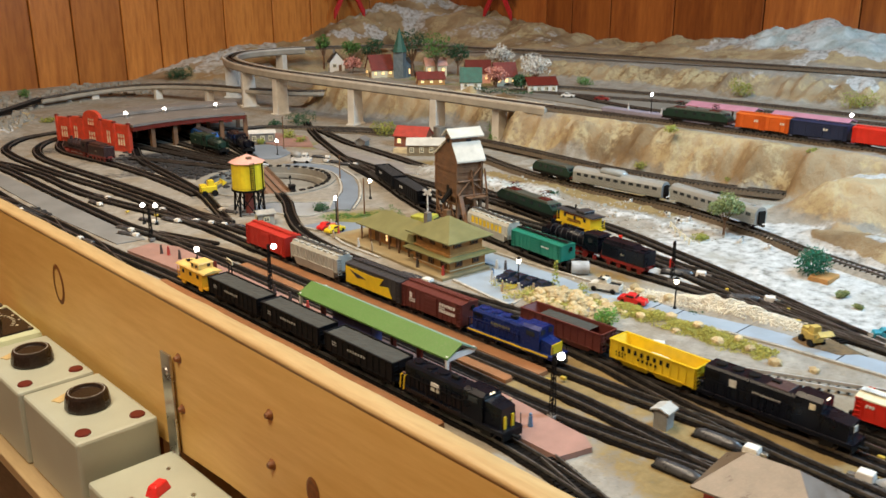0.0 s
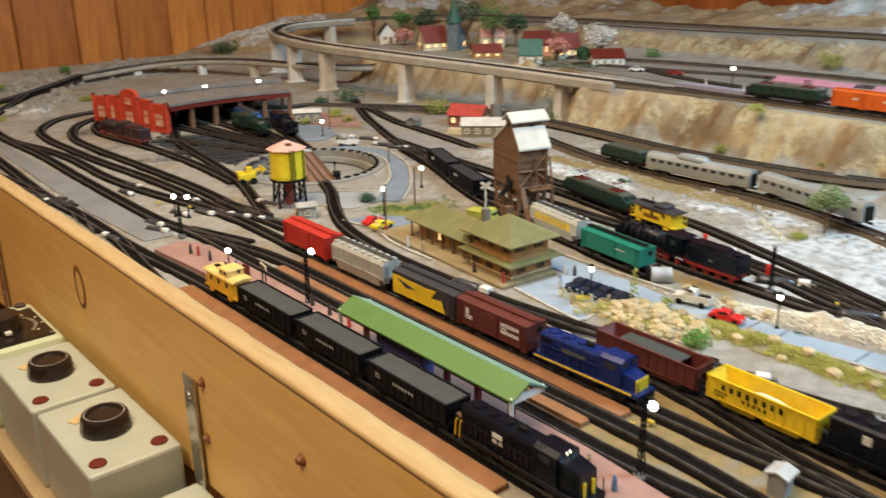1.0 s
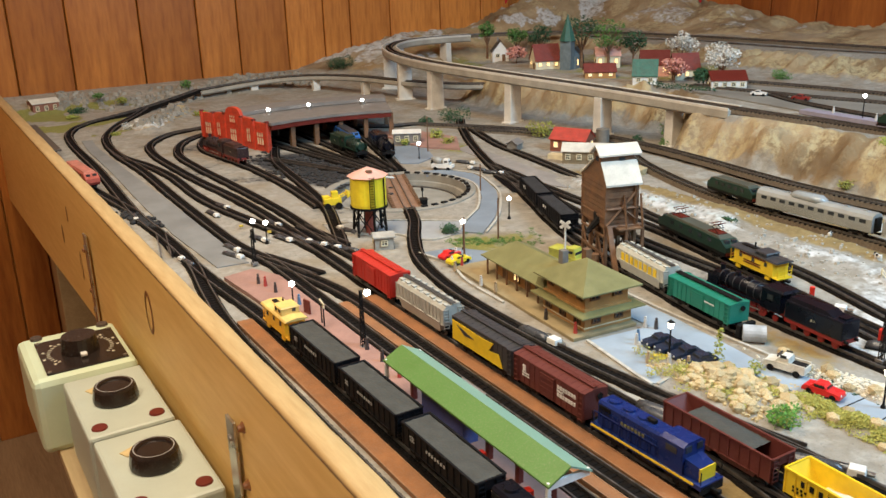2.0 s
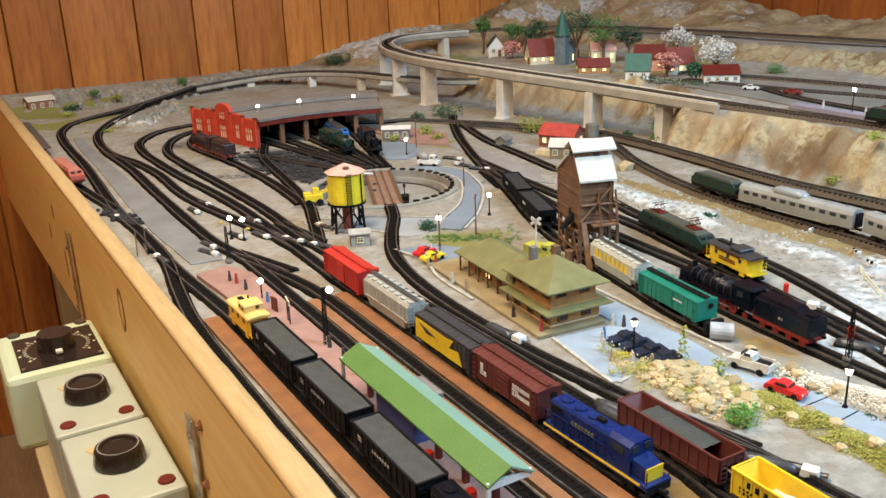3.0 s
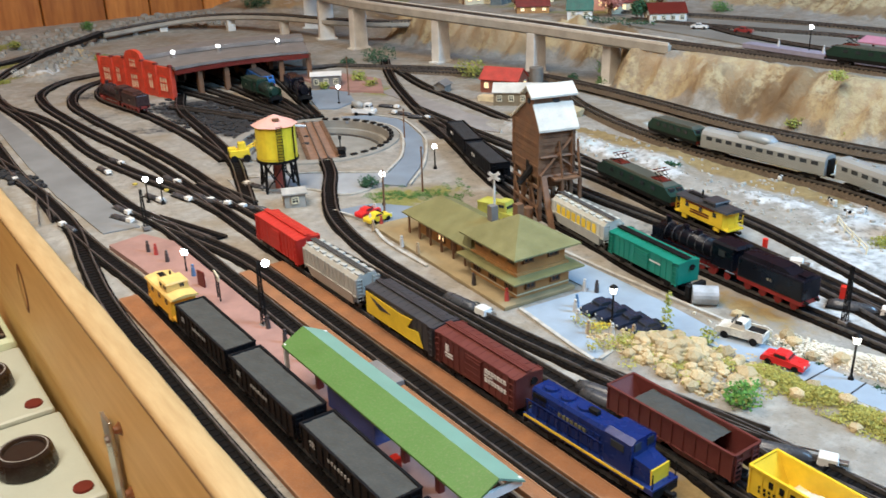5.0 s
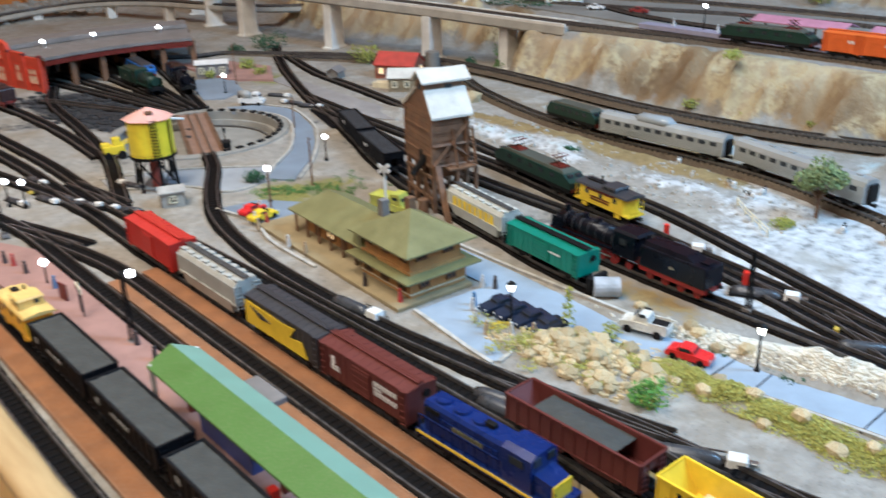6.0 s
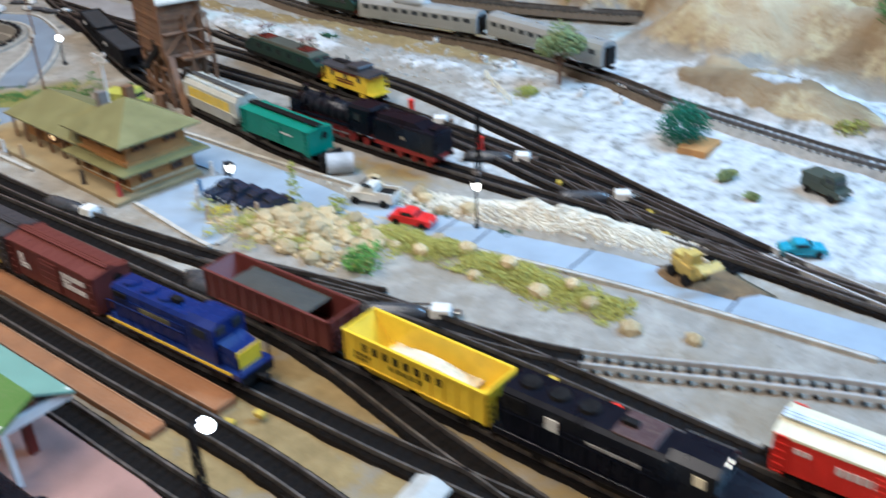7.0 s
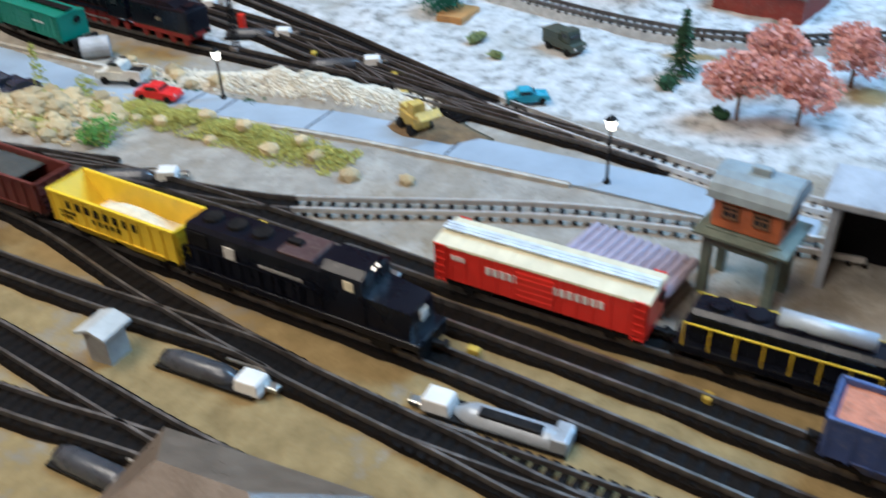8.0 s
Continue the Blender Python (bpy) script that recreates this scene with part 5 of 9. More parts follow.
slab("crossing_road", [(0.552, 1.014), (0.626, 0.980), (0.690, 0.927), (0.664, 0.898), (0.621, 0.897), (0.602, 0.938), (0.546, 0.981)], 0.0011, surf("pale_road", (0.30, 0.315, 0.33), 0.75, vary=0.2, scale=25, dirt=0.3, bump=0.3, fine=1500), "pale grey road crossing the turntable lead", "road")
slab("yard_road", [(0.885, 1.26), (0.915, 1.27), (0.905, 1.12), (0.90, 1.02), (0.88, 0.96), (0.862, 1.0), (0.875, 1.12)], 0.001, surf("yard_dirt", (0.27, 0.25, 0.235), 0.85, vary=0.2, scale=40, dirt=0.3), "grey dirt yard by the sheds", "yard")
slab("upper_street", [(1.26, 1.14), (1.31, 1.16), (1.38, 1.10), (1.43, 0.95), (1.44, 0.5), (1.44, 0.1), (1.25, 0.1), (1.24, 0.5), (1.235, 0.85), (1.25, 1.0)], 0.0645, surf("upper_paving", (0.20, 0.19, 0.165), 0.85, vary=0.2, scale=20, dirt=0.3), "grey-brown street along the upper station", "street", z0=0.055)


def kerb_line(ctrl, h=0.0022):
    pts = curve_points(ctrl, 0.01)
    bm = NB()
    deck_sweep(bm, [p + Vector((0, 0, 0)) for p in pts], 0.0013, -0.001, h, 1)
    single("kerb", bm, M_KERB, "pale stone kerb along the paving", "kerb", kind="structure")


kerb_line([(0.591, 0.607), (0.5805, 0.532), (0.583, 0.524)])
kerb_line([(0.584, 0.5235), (0.620, 0.5285), (0.636, 0.510), (0.651, 0.496)])
kerb_line([(0.590, 0.868), (0.598, 0.818), (0.586, 0.77), (0.583, 0.70)])
kerb_line([(0.684, 0.50), (0.682, 0.60), (0.683, 0.68), (0.676, 0.78)])
kerb_line([(0.801, 1.154), (0.819, 1.112), (0.816, 1.082), (0.794, 1.018), (0.765, 0.971), (0.726, 0.922), (0.681, 0.880)])
kerb_line([(0.663, 0.905), (0.690, 0.933), (0.727, 0.965), (0.759, 1.008), (0.784, 1.051), (0.792, 1.086), (0.787, 1.116)])
kerb_line([(0.651, 0.455), (0.659, 0.40), (0.668, 0.33), (0.672, 0.27), (0.675, 0.2)], 0.0017)
kerb_line([(0.551, 1.016), (0.588, 1.001), (0.627, 0.982), (0.688, 0.930)], 0.0018)
kerb_line([(0.545, 0.979), (0.600, 0.937), (0.619, 0.897), (0.655, 0.896)], 0.0016)

# ---- rolling stock ----
M_HEADLAMP = glow("headlamp", (1.0, 0.84, 0.6), 2.5)
TRUCK_MESH, WHEEL_MESH, RED_WHEEL_MESH = {}, {}, {}


def shared_mesh(store, key, make, mat, smooth=False):
    if key not in store:
        store[key] = mesh_of(key, make(), mat, smooth)
    return store[key]


def make_truck():
    bm = NB()
    for s in (-1, 1):
        loft(bm, [[(-0.0085, s * 0.0068 + e, 0.0026), (0.0085, s * 0.0068 + e, 0.0026), (0.0085, s * 0.0068 + e, 0.0040), (0.003, s * 0.0068 + e, 0.0050), (-0.003, s * 0.0068 + e, 0.0050), (-0.0085, s * 0.0068 + e, 0.0040)] for e in (-0.0006, 0.0006)])
        box(bm, (0, s * 0.0068, 0.0022), (0.004, 0.0016, 0.0026))
    box(bm, (0, 0, 0.0040), (0.004, 0.013, 0.0022))
    return bm


def make_wheelset(r=0.0026):
    bm = NB()
    cyl(bm, (0, -0.006, r), (0, 0.006, r), 0.0005, n=6)
    for s in (-1, 1):
        cyl(bm, (0, s * 0.0041, r), (0, s * 0.0055, r), r, n=14)
        cyl(bm, (0, s * 0.0037, r), (0, s * 0.0041, r), r * 1.15, n=14)
    return bm


def add_running_gear(root, L, inset=0.013, coupler=True):
    for s in (-1, 1):
        tk = new("truck", shared_mesh(TRUCK_MESH, "truck", make_truck, M_UNDER))
        tk.parent = root
        tk.location = (s * (L / 2 - inset), 0, 0)
        for k in (-1, 1):
            w = new("wheelset", shared_mesh(WHEEL_MESH, "wheelset", make_wheelset, M_RAIL))
            w.parent = tk
            w.location = (k * 0.0055, 0, -0.0004)
        if coupler:
            bm = NB()
            box(bm, (s * (L / 2 + 0.0015), 0, 0.0048), (0.006, 0.0020, 0.0016))
            box(bm, (s * (L / 2 + 0.0042), s * 0.0006, 0.0048), (0.0022, 0.0032, 0.0024), bev=0.0003)
            part("coupler", bm, M_UNDER, root)
    part("underframe", box(NB(), (0, 0, 0.0056), (L * 0.98, 0.009, 0.0022)), M_UNDER, root)


PIECE = {}


def pieces(name, size, centres, mat, parent, label=""):
    """Alike box-shaped pieces, each an object of its own on one mesh."""
    key = (name, tuple(round(v, 6) for v in size), mat.name)
    if key not in PIECE:
        PIECE[key] = mesh_of(name, box(NB(), (0, 0, 0), size), mat)
    for c in centres:
        ob = new(name, PIECE[key])
        ob.parent = parent
        ob.location = c
        if label:
            ob["label"] = label


def bars(root, x0, z0, rows, side, mat, w=0.0185, gap=0.0008, pitch=0.95, ink=0.68):
    """Lettering too small to read, as plain raised bars: rows of (length, height)."""
    z = z0
    for length, height in rows:
        bm = NB()
        n = max(1, int(length / (height * pitch)))
        for i in range(n):
            box(bm, (x0 + (i + 0.5) * length / n, side * w / 2, z - height / 2), (length / n * ink, 0.0004, height))
        o = part("lettering", bm, mat, root)
        z -= height + gap


def ladder(bm, x, y, z0, z1, w=0.004, n=6, along="x"):
    for s in (-1, 1):
        c = (x + s * w / 2, y, (z0 + z1) / 2) if along == "x" else (x, y + s * w / 2, (z0 + z1) / 2)
        box(bm, c, (0.0005, 0.0005, z1 - z0))
    for z in np.linspace(z0 + 0.001, z1 - 0.0005, n):
        box(bm, (x, y, z), (w, 0.0006, 0.0005) if along == "x" else (0.0006, w, 0.0005))


def boxcar(m, L, mat, label, roof=None, group="", marks=None, top=0.0265, ribs=14, panel=None, walk=None):
    root = thing("boxcar", m, label, "boxcar", group)
    W, z0 = 0.0186, 0.0062
    body = part("body", box(NB(), (0, 0, (z0 + top - 0.002) / 2), (L, W, top - 0.002 - z0), bev=0.0003), mat, root)
    bm = NB()
    sec = [(-W / 2 - 0.0004, top - 0.0022), (W / 2 + 0.0004, top - 0.0022), (W / 2 + 0.0002, top - 0.0014), (0, top), (-W / 2 - 0.0002, top - 0.0014)]
    loft(bm, [[(x, y, z) for y, z in sec] for x in (-L / 2 - 0.0004, L / 2 + 0.0004)])
    lid = part("roof", bm, roof or mat, root)
    rib = mesh_of("roof_rib", loft(NB(), [[(e, -W / 2, top - 0.0012), (e, 0, top + 0.0003), (e, W / 2, top - 0.0012), (e, 0, top - 0.0008)] for e in (-0.0003, 0.0003)]), roof or mat)
    for x in np.linspace(-L / 2 + 0.003, L / 2 - 0.003, 12):
        ob = new("roof_rib", rib)
        ob.parent = lid
        ob.location = (x, 0, 0)
    bm = NB()
    w = 0.0014 if walk is None else 0.0018
    for y in (-w, 0, w):
        box(bm, (0, y, top + 0.0010), (L, w * 0.8, 0.0006))
    part("roof_walk", bm, walk or roof or mat, root)
    for s in (-1, 1):
        pieces("side_rib", (0.0005, 0.0005, top - 0.003 - z0), [(x, s * (W / 2 + 0.00015), (z0 + top - 0.002) / 2) for x in np.linspace(-L / 2 + 0.0006, L / 2 - 0.0006, ribs) if abs(x) > 0.008], mat, body)
        door = part("door", box(NB(), (0, s * (W / 2 + 0.0004), (z0 + top) / 2 - 0.0015), (0.0145, 0.0008, top - z0 - 0.005)), mat, root)
        pieces("door_rib", (0.0140, 0.0004, 0.0006), [(0, s * (W / 2 + 0.0009), z) for z in np.linspace(z0 + 0.003, top - 0.006, 4)], mat, door)
        for x in (-L / 2 + 0.0028, L / 2 - 0.0028):
            bm = NB()
            ladder(bm, x, s * (W / 2 + 0.0008), z0 - 0.001, top - 0.001)
            part("ladder", bm, mat, root)
        if marks:
            for x, z, rows in marks:
                bars(root, x, z, rows, s, M_WHITE, W + 0.0006)
        if panel:
            bm = NB()
            loft(bm, [[(x, s * (W / 2 + 0.0007 + e), z) for x, z in ((-L / 2 + 0.001, 0.0225), (L * 0.05, 0.0215), (L * 0.22, 0.0225), (L * 0.14, 0.0150), (L * 0.30, 0.0165), (L * 0.36, 0.0072), (-L / 2 + 0.001, 0.0072))] for e in (0, 0.0005)])
            part("painted_panel", bm, panel, root, "yellow lightning-shaped panel")
            part("arrow", loft(NB(), [[(x, s * (W / 2 + 0.0012 + e), z) for x, z in ((-L * 0.40, 0.0205), (-L * 0.10, 0.0165), (-L * 0.26, 0.0150))] for e in (0, 0.0004)]), mat, root, "black arrow on the panel")
    part("brake_wheel", cyl(NB(), (L / 2 + 0.0004, 0.003, top - 0.006), (L / 2 + 0.0012, 0.003, top - 0.006), 0.0022, n=10), M_UNDER, root)
    add_running_gear(root, L)
    return root


def covered_hopper(m, L, mat, label, group="", marks=None, top=0.0270):
    root = thing("covered_hopper", m, label, "hopper car", group)
    W, z0 = 0.0180, 0.0075
    bm = NB()
    sec = [(-W / 2, z0 + 0.004), (W / 2, z0 + 0.004), (W / 2, top - 0.004), (W / 2 - 0.002, top - 0.0014), (0, top), (-W / 2 + 0.002, top - 0.0014), (-W / 2, top - 0.004)]
    loft(bm, [[(x, y, z) for y, z in sec] for x in (-L / 2 + 0.001, L / 2 - 0.001)])
    part("body", bm, mat, root)
    for x in (-L * 0.27, 0, L * 0.27):
        part("hopper_bay", box(NB(), (x, 0, z0 + 0.0005), (L * 0.25, W * 0.9, 0.009), taper=-0.25), mat, root)
    for s in (-1, 1):
        pieces("side_rib", (0.0008, 0.0007, top - z0 - 0.007), [(x, s * (W / 2 + 0.0002), (z0 + top) / 2 + 0.0005) for x in np.linspace(-L / 2 + 0.001, L / 2 - 0.001, 15)], mat, root)
        part("side_sill", box(NB(), (0, s * (W / 2 + 0.0002), z0 + 0.0036), (L - 0.002, 0.0008, 0.0010)), mat, root)
        if marks:
            for x, z, rows in marks:
                bars(root, x, z, rows, s, M_YELLOW, W + 0.0010)
        for x in np.linspace(-L / 2 + 0.004, L / 2 - 0.004, 8):
            part("hatch", box(NB(), (x, s * 0.0048, top - 0.0002), (0.0055, 0.0036, 0.0010), bev=0.0002), mat, root)
    for s in (-1, 1):
        for x in (-L / 2 + 0.0005, L / 2 - 0.0005):
            bm = NB()
            ladder(bm, x, s * 0.0065, z0, top - 0.003, 0.0045, 7, "y")
            part("end_ladder", bm, mat, root)
    bm = NB()
    for y in (-0.0015, 0, 0.0015):
        box(bm, (0, y, top + 0.0013), (L, 0.0011, 0.0006))
    part("roof_walk", bm, surf("roofwalk_dark", (0.06, 0.06, 0.06), 0.6), root, "dark roof walk")
    add_running_gear(root, L)
    return root


def open_hopper(m, L, mat, label, group="", load=None, load_label="", fill=0.8, marks=None, mark_mat=None, top=0.0215, heap=0.0):
    root = thing("open_hopper", m, label, "hopper car", group)
    W, z0, t = 0.0188, 0.0070, 0.0007
    for s in (-1, 1):
        side = part("side_wall", box(NB(), (0, s * (W / 2 - t / 2), (z0 + top) / 2), (L, t, top - z0)), mat, root)
        pieces("side_rib", (0.0009, 0.0007, top - z0), [(x, s * (W / 2 + 0.0003), (z0 + top) / 2) for x in np.linspace(-L / 2 + 0.0005, L / 2 - 0.0005, 12)], mat, side)
        part("top_rail", box(NB(), (0, s * (W / 2 + 0.0002), top - 0.0002), (L + 0.0006, 0.0013, 0.0011)), mat, side)
        slope = loft(NB(), [[(s * L / 2, y, top), (s * L / 2 - s * t, y, top), (s * L / 2 - s * 0.010, y, z0), (s * L / 2 - s * 0.010 + s * t, y, z0)] for y in (-W / 2 + t, W / 2 - t)])
        part("end_slope", slope, mat, root)
        part("end_wall", box(NB(), (s * (L / 2 - t / 2), 0, top - 0.003), (t, W - 2 * t, 0.006)), mat, root)
    part("floor_sheet", box(NB(), (0, 0, z0 + 0.0004), (L - 0.018, W - 2 * t, 0.0008)), mat, root)
    for x in (-L * 0.2, L * 0.2):
        part("hopper_bay", box(NB(), (x, 0, z0 - 0.0012), (L * 0.28, W * 0.8, 0.005), taper=-0.35), mat, root)
    for s in (-1, 1):
        bm = NB()
        box(bm, (s * (L / 2 + 0.0002), 0, top - 0.0004), (0.0011, W, 0.0011))
        ladder(bm, s * (L / 2 + 0.0006), -0.006, z0 - 0.001, top, 0.0045, 6, "y")
        ladder(bm, s * (L / 2 + 0.0006), 0.006, z0 - 0.001, top, 0.0045, 6, "y")
        part("end_frame", bm, mat, root)
        if marks:
            for x, z, rows in marks:
                bars(root, x, z, rows, s, mark_mat, W + 0.0012, pitch=1.55, ink=0.42)
    if load is not None:
        bm = NB()
        nx, ny = 22, 8
        lw, ll = W - 2 * t - 0.0002, L * (0.97 if heap == 0 else 0.62)
        grid = []
        for i in range(nx + 1):
            row = []
            for j in range(ny + 1):
                u, v = i / nx * 2 - 1, j / ny * 2 - 1
                z = z0 + (top - z0) * fill + heap * (1 - u * u) * (1 - v * v) + 0.0004 * fbm(u * 3, v * 3 + L * 100, 3.0)
                row.append(bm.verts.new((u * ll / 2, v * lw / 2, z)))
            grid.append(row)
        for i in range(nx):
            for j in range(ny):
                bm.faces.new((grid[i][j], grid[i + 1][j], grid[i + 1][j + 1], grid[i][j + 1]))
        part("load", bm, load, root, load_label)
    add_running_gear(root, L)
    return root


def caboose(m, L, mat, label, roof=None, group="", marks=None, cupola=0.0060):
    root = thing("caboose", m, label, "caboose", group)
    W, z0, top = 0.0176, 0.0062, 0.0205
    bl = L - 0.012
    body = part("body", box(NB(), (0, 0, (z0 + top) / 2), (bl, W, top - z0), bev=0.0003), mat, root)
    bm = NB()
    sec = [(-W / 2 - 0.001, top - 0.0006), (W / 2 + 0.001, top - 0.0006), (W / 2, top + 0.0006), (0, top + 0.0018), (-W / 2, top + 0.0006)]
    loft(bm, [[(x, y, z) for y, z in sec] for x in (-L / 2 + 0.001, L / 2 - 0.001)])
    part("roof", bm, roof or mat, root)
    cup = part("cupola", box(NB(), (L * 0.12, 0, top + 0.0005 + cupola / 2), (0.014, W * 0.86, cupola), bev=0.0003), mat if roof is None else roof, root)
    part("cupola_roof", box(NB(), (L * 0.12, 0, top + 0.0008 + cupola), (0.016, W * 0.92, 0.0010), taper=0.1), roof or mat, cup)
    bm = NB()
    box(bm, (-L * 0.18, 0, top + 0.0024), (L * 0.4, 0.004, 0.0006))
    part("roof_walk", bm, M_CREAM if roof is None else M_UNDER, root)
    part("stove_pipe", cyl(NB(), (-L * 0.2, 0.004, top), (-L * 0.2, 0.004, top + 0.006), 0.0008, n=8), M_UNDER, root)
    for s in (-1, 1):
        for x in (-bl * 0.32, 0.0, bl * 0.32):
            part("window", box(NB(), (x, s * (W / 2 + 0.0001), z0 + 0.0095), (0.0036, 0.0005, 0.0036)), M_GLASS, body)
        for x in (L * 0.12 - 0.0035, L * 0.12 + 0.0035):
            part("cupola_window", box(NB(), (x, s * (W * 0.43 + 0.0001), top + 0.0005 + cupola * 0.62), (0.003, 0.0005, cupola * 0.43)), M_GLASS, cup)
        part("end_platform", box(NB(), (s * (L / 2 - 0.003), 0, z0), (0.007, W * 0.95, 0.0012)), mat, root)
        bm = NB()
        for y in (-W * 0.44, 0, W * 0.44):
            box(bm, (s * (L / 2 - 0.0006), y, z0 + 0.0055), (0.0005, 0.0005, 0.011))
        for z in (z0 + 0.0035, z0 + 0.0065):
            box(bm, (s * (L / 2 - 0.0006), 0, z), (0.0005, W * 0.9, 0.0005))
        part("end_railing", bm, mat, root)
        part("cupola_end_window", box(NB(), (L * 0.12 + s * 0.0071, 0.003, top + 0.0005 + cupola * 0.62), (0.0005, 0.003, 0.0026)), M_GLASS, cup)
        if marks:
            for x, z, rows in marks:
                bars(root, x, z, rows, s, M_DARKRED, W + 0.0004)
    for s in (-1, 1):
        part("step", box(NB(), (bl * 0.38 * s, 0, z0 - 0.002), (0.006, W * 0.98, 0.003), taper=-0.0), mat, root)
    add_running_gear(root, L, 0.012)
    return root


def diesel(m, L, mat, label, roof=None, nose=None, stripe=None, rail_mat=None, marks=None, mark_mat=None, lamp=True, group="", emblem=None, hw=0.0120, top=0.0250, bands=None, tube=None, high=False):
    """A road switcher: long hood, cab, short nose at the front (+x), walkways, tank, fans and railings."""
    root = thing("diesel_locomotive", m, label, "locomotive", group)
    W, z0 = 0.0185, 0.0085
    part("frame", box(NB(), (0, 0, z0 - 0.001), (L, W, 0.0030), bev=0.0003), mat, root)
    if stripe is not None:
        for s in (-1, 1):
            part("sill_stripe", box(NB(), (-0.002, s * (W / 2 + 0.0001), z0 - 0.0004), (L - 0.006, 0.0006, 0.0013)), stripe, root, "yellow sill stripe")
    hl = L * 0.60
    hood = NB()
    sec = [(-hw / 2, z0), (hw / 2, z0), (hw / 2, top - 0.0015), (hw / 2 - 0.0015, top), (-hw / 2 + 0.0015, top), (-hw / 2, top - 0.0015)]
    loft(hood, [[(x, y, z) for y, z in sec] for x in (-L / 2 + 0.004, -L / 2 + 0.004 + hl)])
    hood = part("long_hood", hood, mat, root)
    for s in (-1, 1):
        pieces("hood_door", (0.0034, 0.0006, 0.010), [(x, s * (hw / 2 + 0.0002), z0 + 0.0065) for x in np.linspace(-L / 2 + 0.008, -L / 2 + hl - 0.002, 12)], mat, hood)
        bm = NB()
        for i in range(7):
            box(bm, (-L / 2 + 0.010, s * (hw / 2 + 0.0003), top - 0.008 + i * 0.0009), (0.010, 0.0006, 0.0004))
        part("grille", bm, M_UNDER, hood)
    if roof is not None:
        part("hood_roof", box(NB(), (-L / 2 + 0.004 + hl * 0.80, 0, top + 0.0003), (hl * 0.24, hw * 0.86, 0.0010), bev=0.0003), roof, hood, "rust-brown hood top")
    for x in (-L / 2 + 0.012, -L / 2 + 0.024, -L / 2 + 0.036):
        part("fan", cyl(NB(), (x, 0, top - 0.0003), (x, 0, top + 0.0013), 0.0042, 0.0038, 14), M_UNDER if roof else mat, hood)
    if tube is not None:
        part("air_tube", cyl(NB(), (-L / 2 + hl * 0.50, 0, top + 0.0022), (-L / 2 + hl * 0.98, 0, top + 0.0022), 0.0030, n=16), tube, hood, "pale blue-grey round tank on the hood", True)
    part("exhaust", box(NB(), (-L / 2 + hl * 0.80, 0, top + 0.0011), (0.006, 0.003, 0.0024), bev=0.0003), M_UNDER, hood)
    cx = -L / 2 + 0.004 + hl + 0.0085
    cab = NB()
    csec = [(-W / 2 + 0.0006, z0), (W / 2 - 0.0006, z0), (W / 2 - 0.0006, top + 0.0008), (W / 2 - 0.004, top + 0.0028), (-W / 2 + 0.004, top + 0.0028), (-W / 2 + 0.0006, top + 0.0008)]
    loft(cab, [[(x, y, z) for y, z in csec] for x in (cx - 0.0085, cx + 0.0085)])
    cab = part("cab", cab, mat, root)
    for s in (-1, 1):
        part("side_window", box(NB(), (cx + (0.003 if emblem else 0), s * (W / 2 - 0.0005), top - 0.0030), (0.004 if emblem else 0.008, 0.0006, 0.0038)), M_CREAM if emblem else M_GLASS, cab)
        for y in (-0.0045, 0.0045):
            part("end_window", box(NB(), (cx + s * 0.0086, y, top - 0.0012), (0.0006, 0.0045, 0.0040)), M_GLASS, cab)
    nl = L / 2 - 0.004 - (cx + 0.0085)
    nb = NB()
    loft(nb, [[(cx + 0.0085, y, z) for y, z in ((-hw / 2, z0), (hw / 2, z0), (hw / 2, top - (0.001 if high else 0.006)), (-hw / 2, top - (0.001 if high else 0.006)))], [(cx + 0.0085 + nl, y, z) for y, z in ((-hw / 2, z0), (hw / 2, z0), (hw / 2 - 0.001, top - (0.003 if high else 0.008)), (-hw / 2 + 0.001, top - (0.003 if high else 0.008)))]])
    short = part("short_nose", nb, mat, root)
    if nose is not None:
        part("nose_panel", box(NB(), (cx + 0.0088 + nl, 0, (z0 + top - 0.008) / 2 + 0.0002), (0.0008, hw * 0.92, top - 0.008 - z0 - 0.0005)), nose, short, "painted nose panel")
    if emblem is not None:
        part("emblem", box(NB(), (cx + 0.0094 + nl, 0, top - 0.0115), (0.0006, 0.0046, 0.0040)), emblem, short, "pale square emblem")
        for s in (-1, 1):
            part("emblem", box(NB(), (-L * 0.26, s * (hw / 2 + 0.0006), top - 0.0068), (0.0052, 0.0006, 0.0052)), emblem, hood, "pale square emblem")
    if lamp:
        for y in (-0.0013, 0.0013):
            part("headlight", cyl(NB(), (cx + 0.0084, y, top + 0.0016), (cx + 0.0090, y, top + 0.0016), 0.0007, n=8), M_HEADLAMP, cab, "dimly lit headlight")
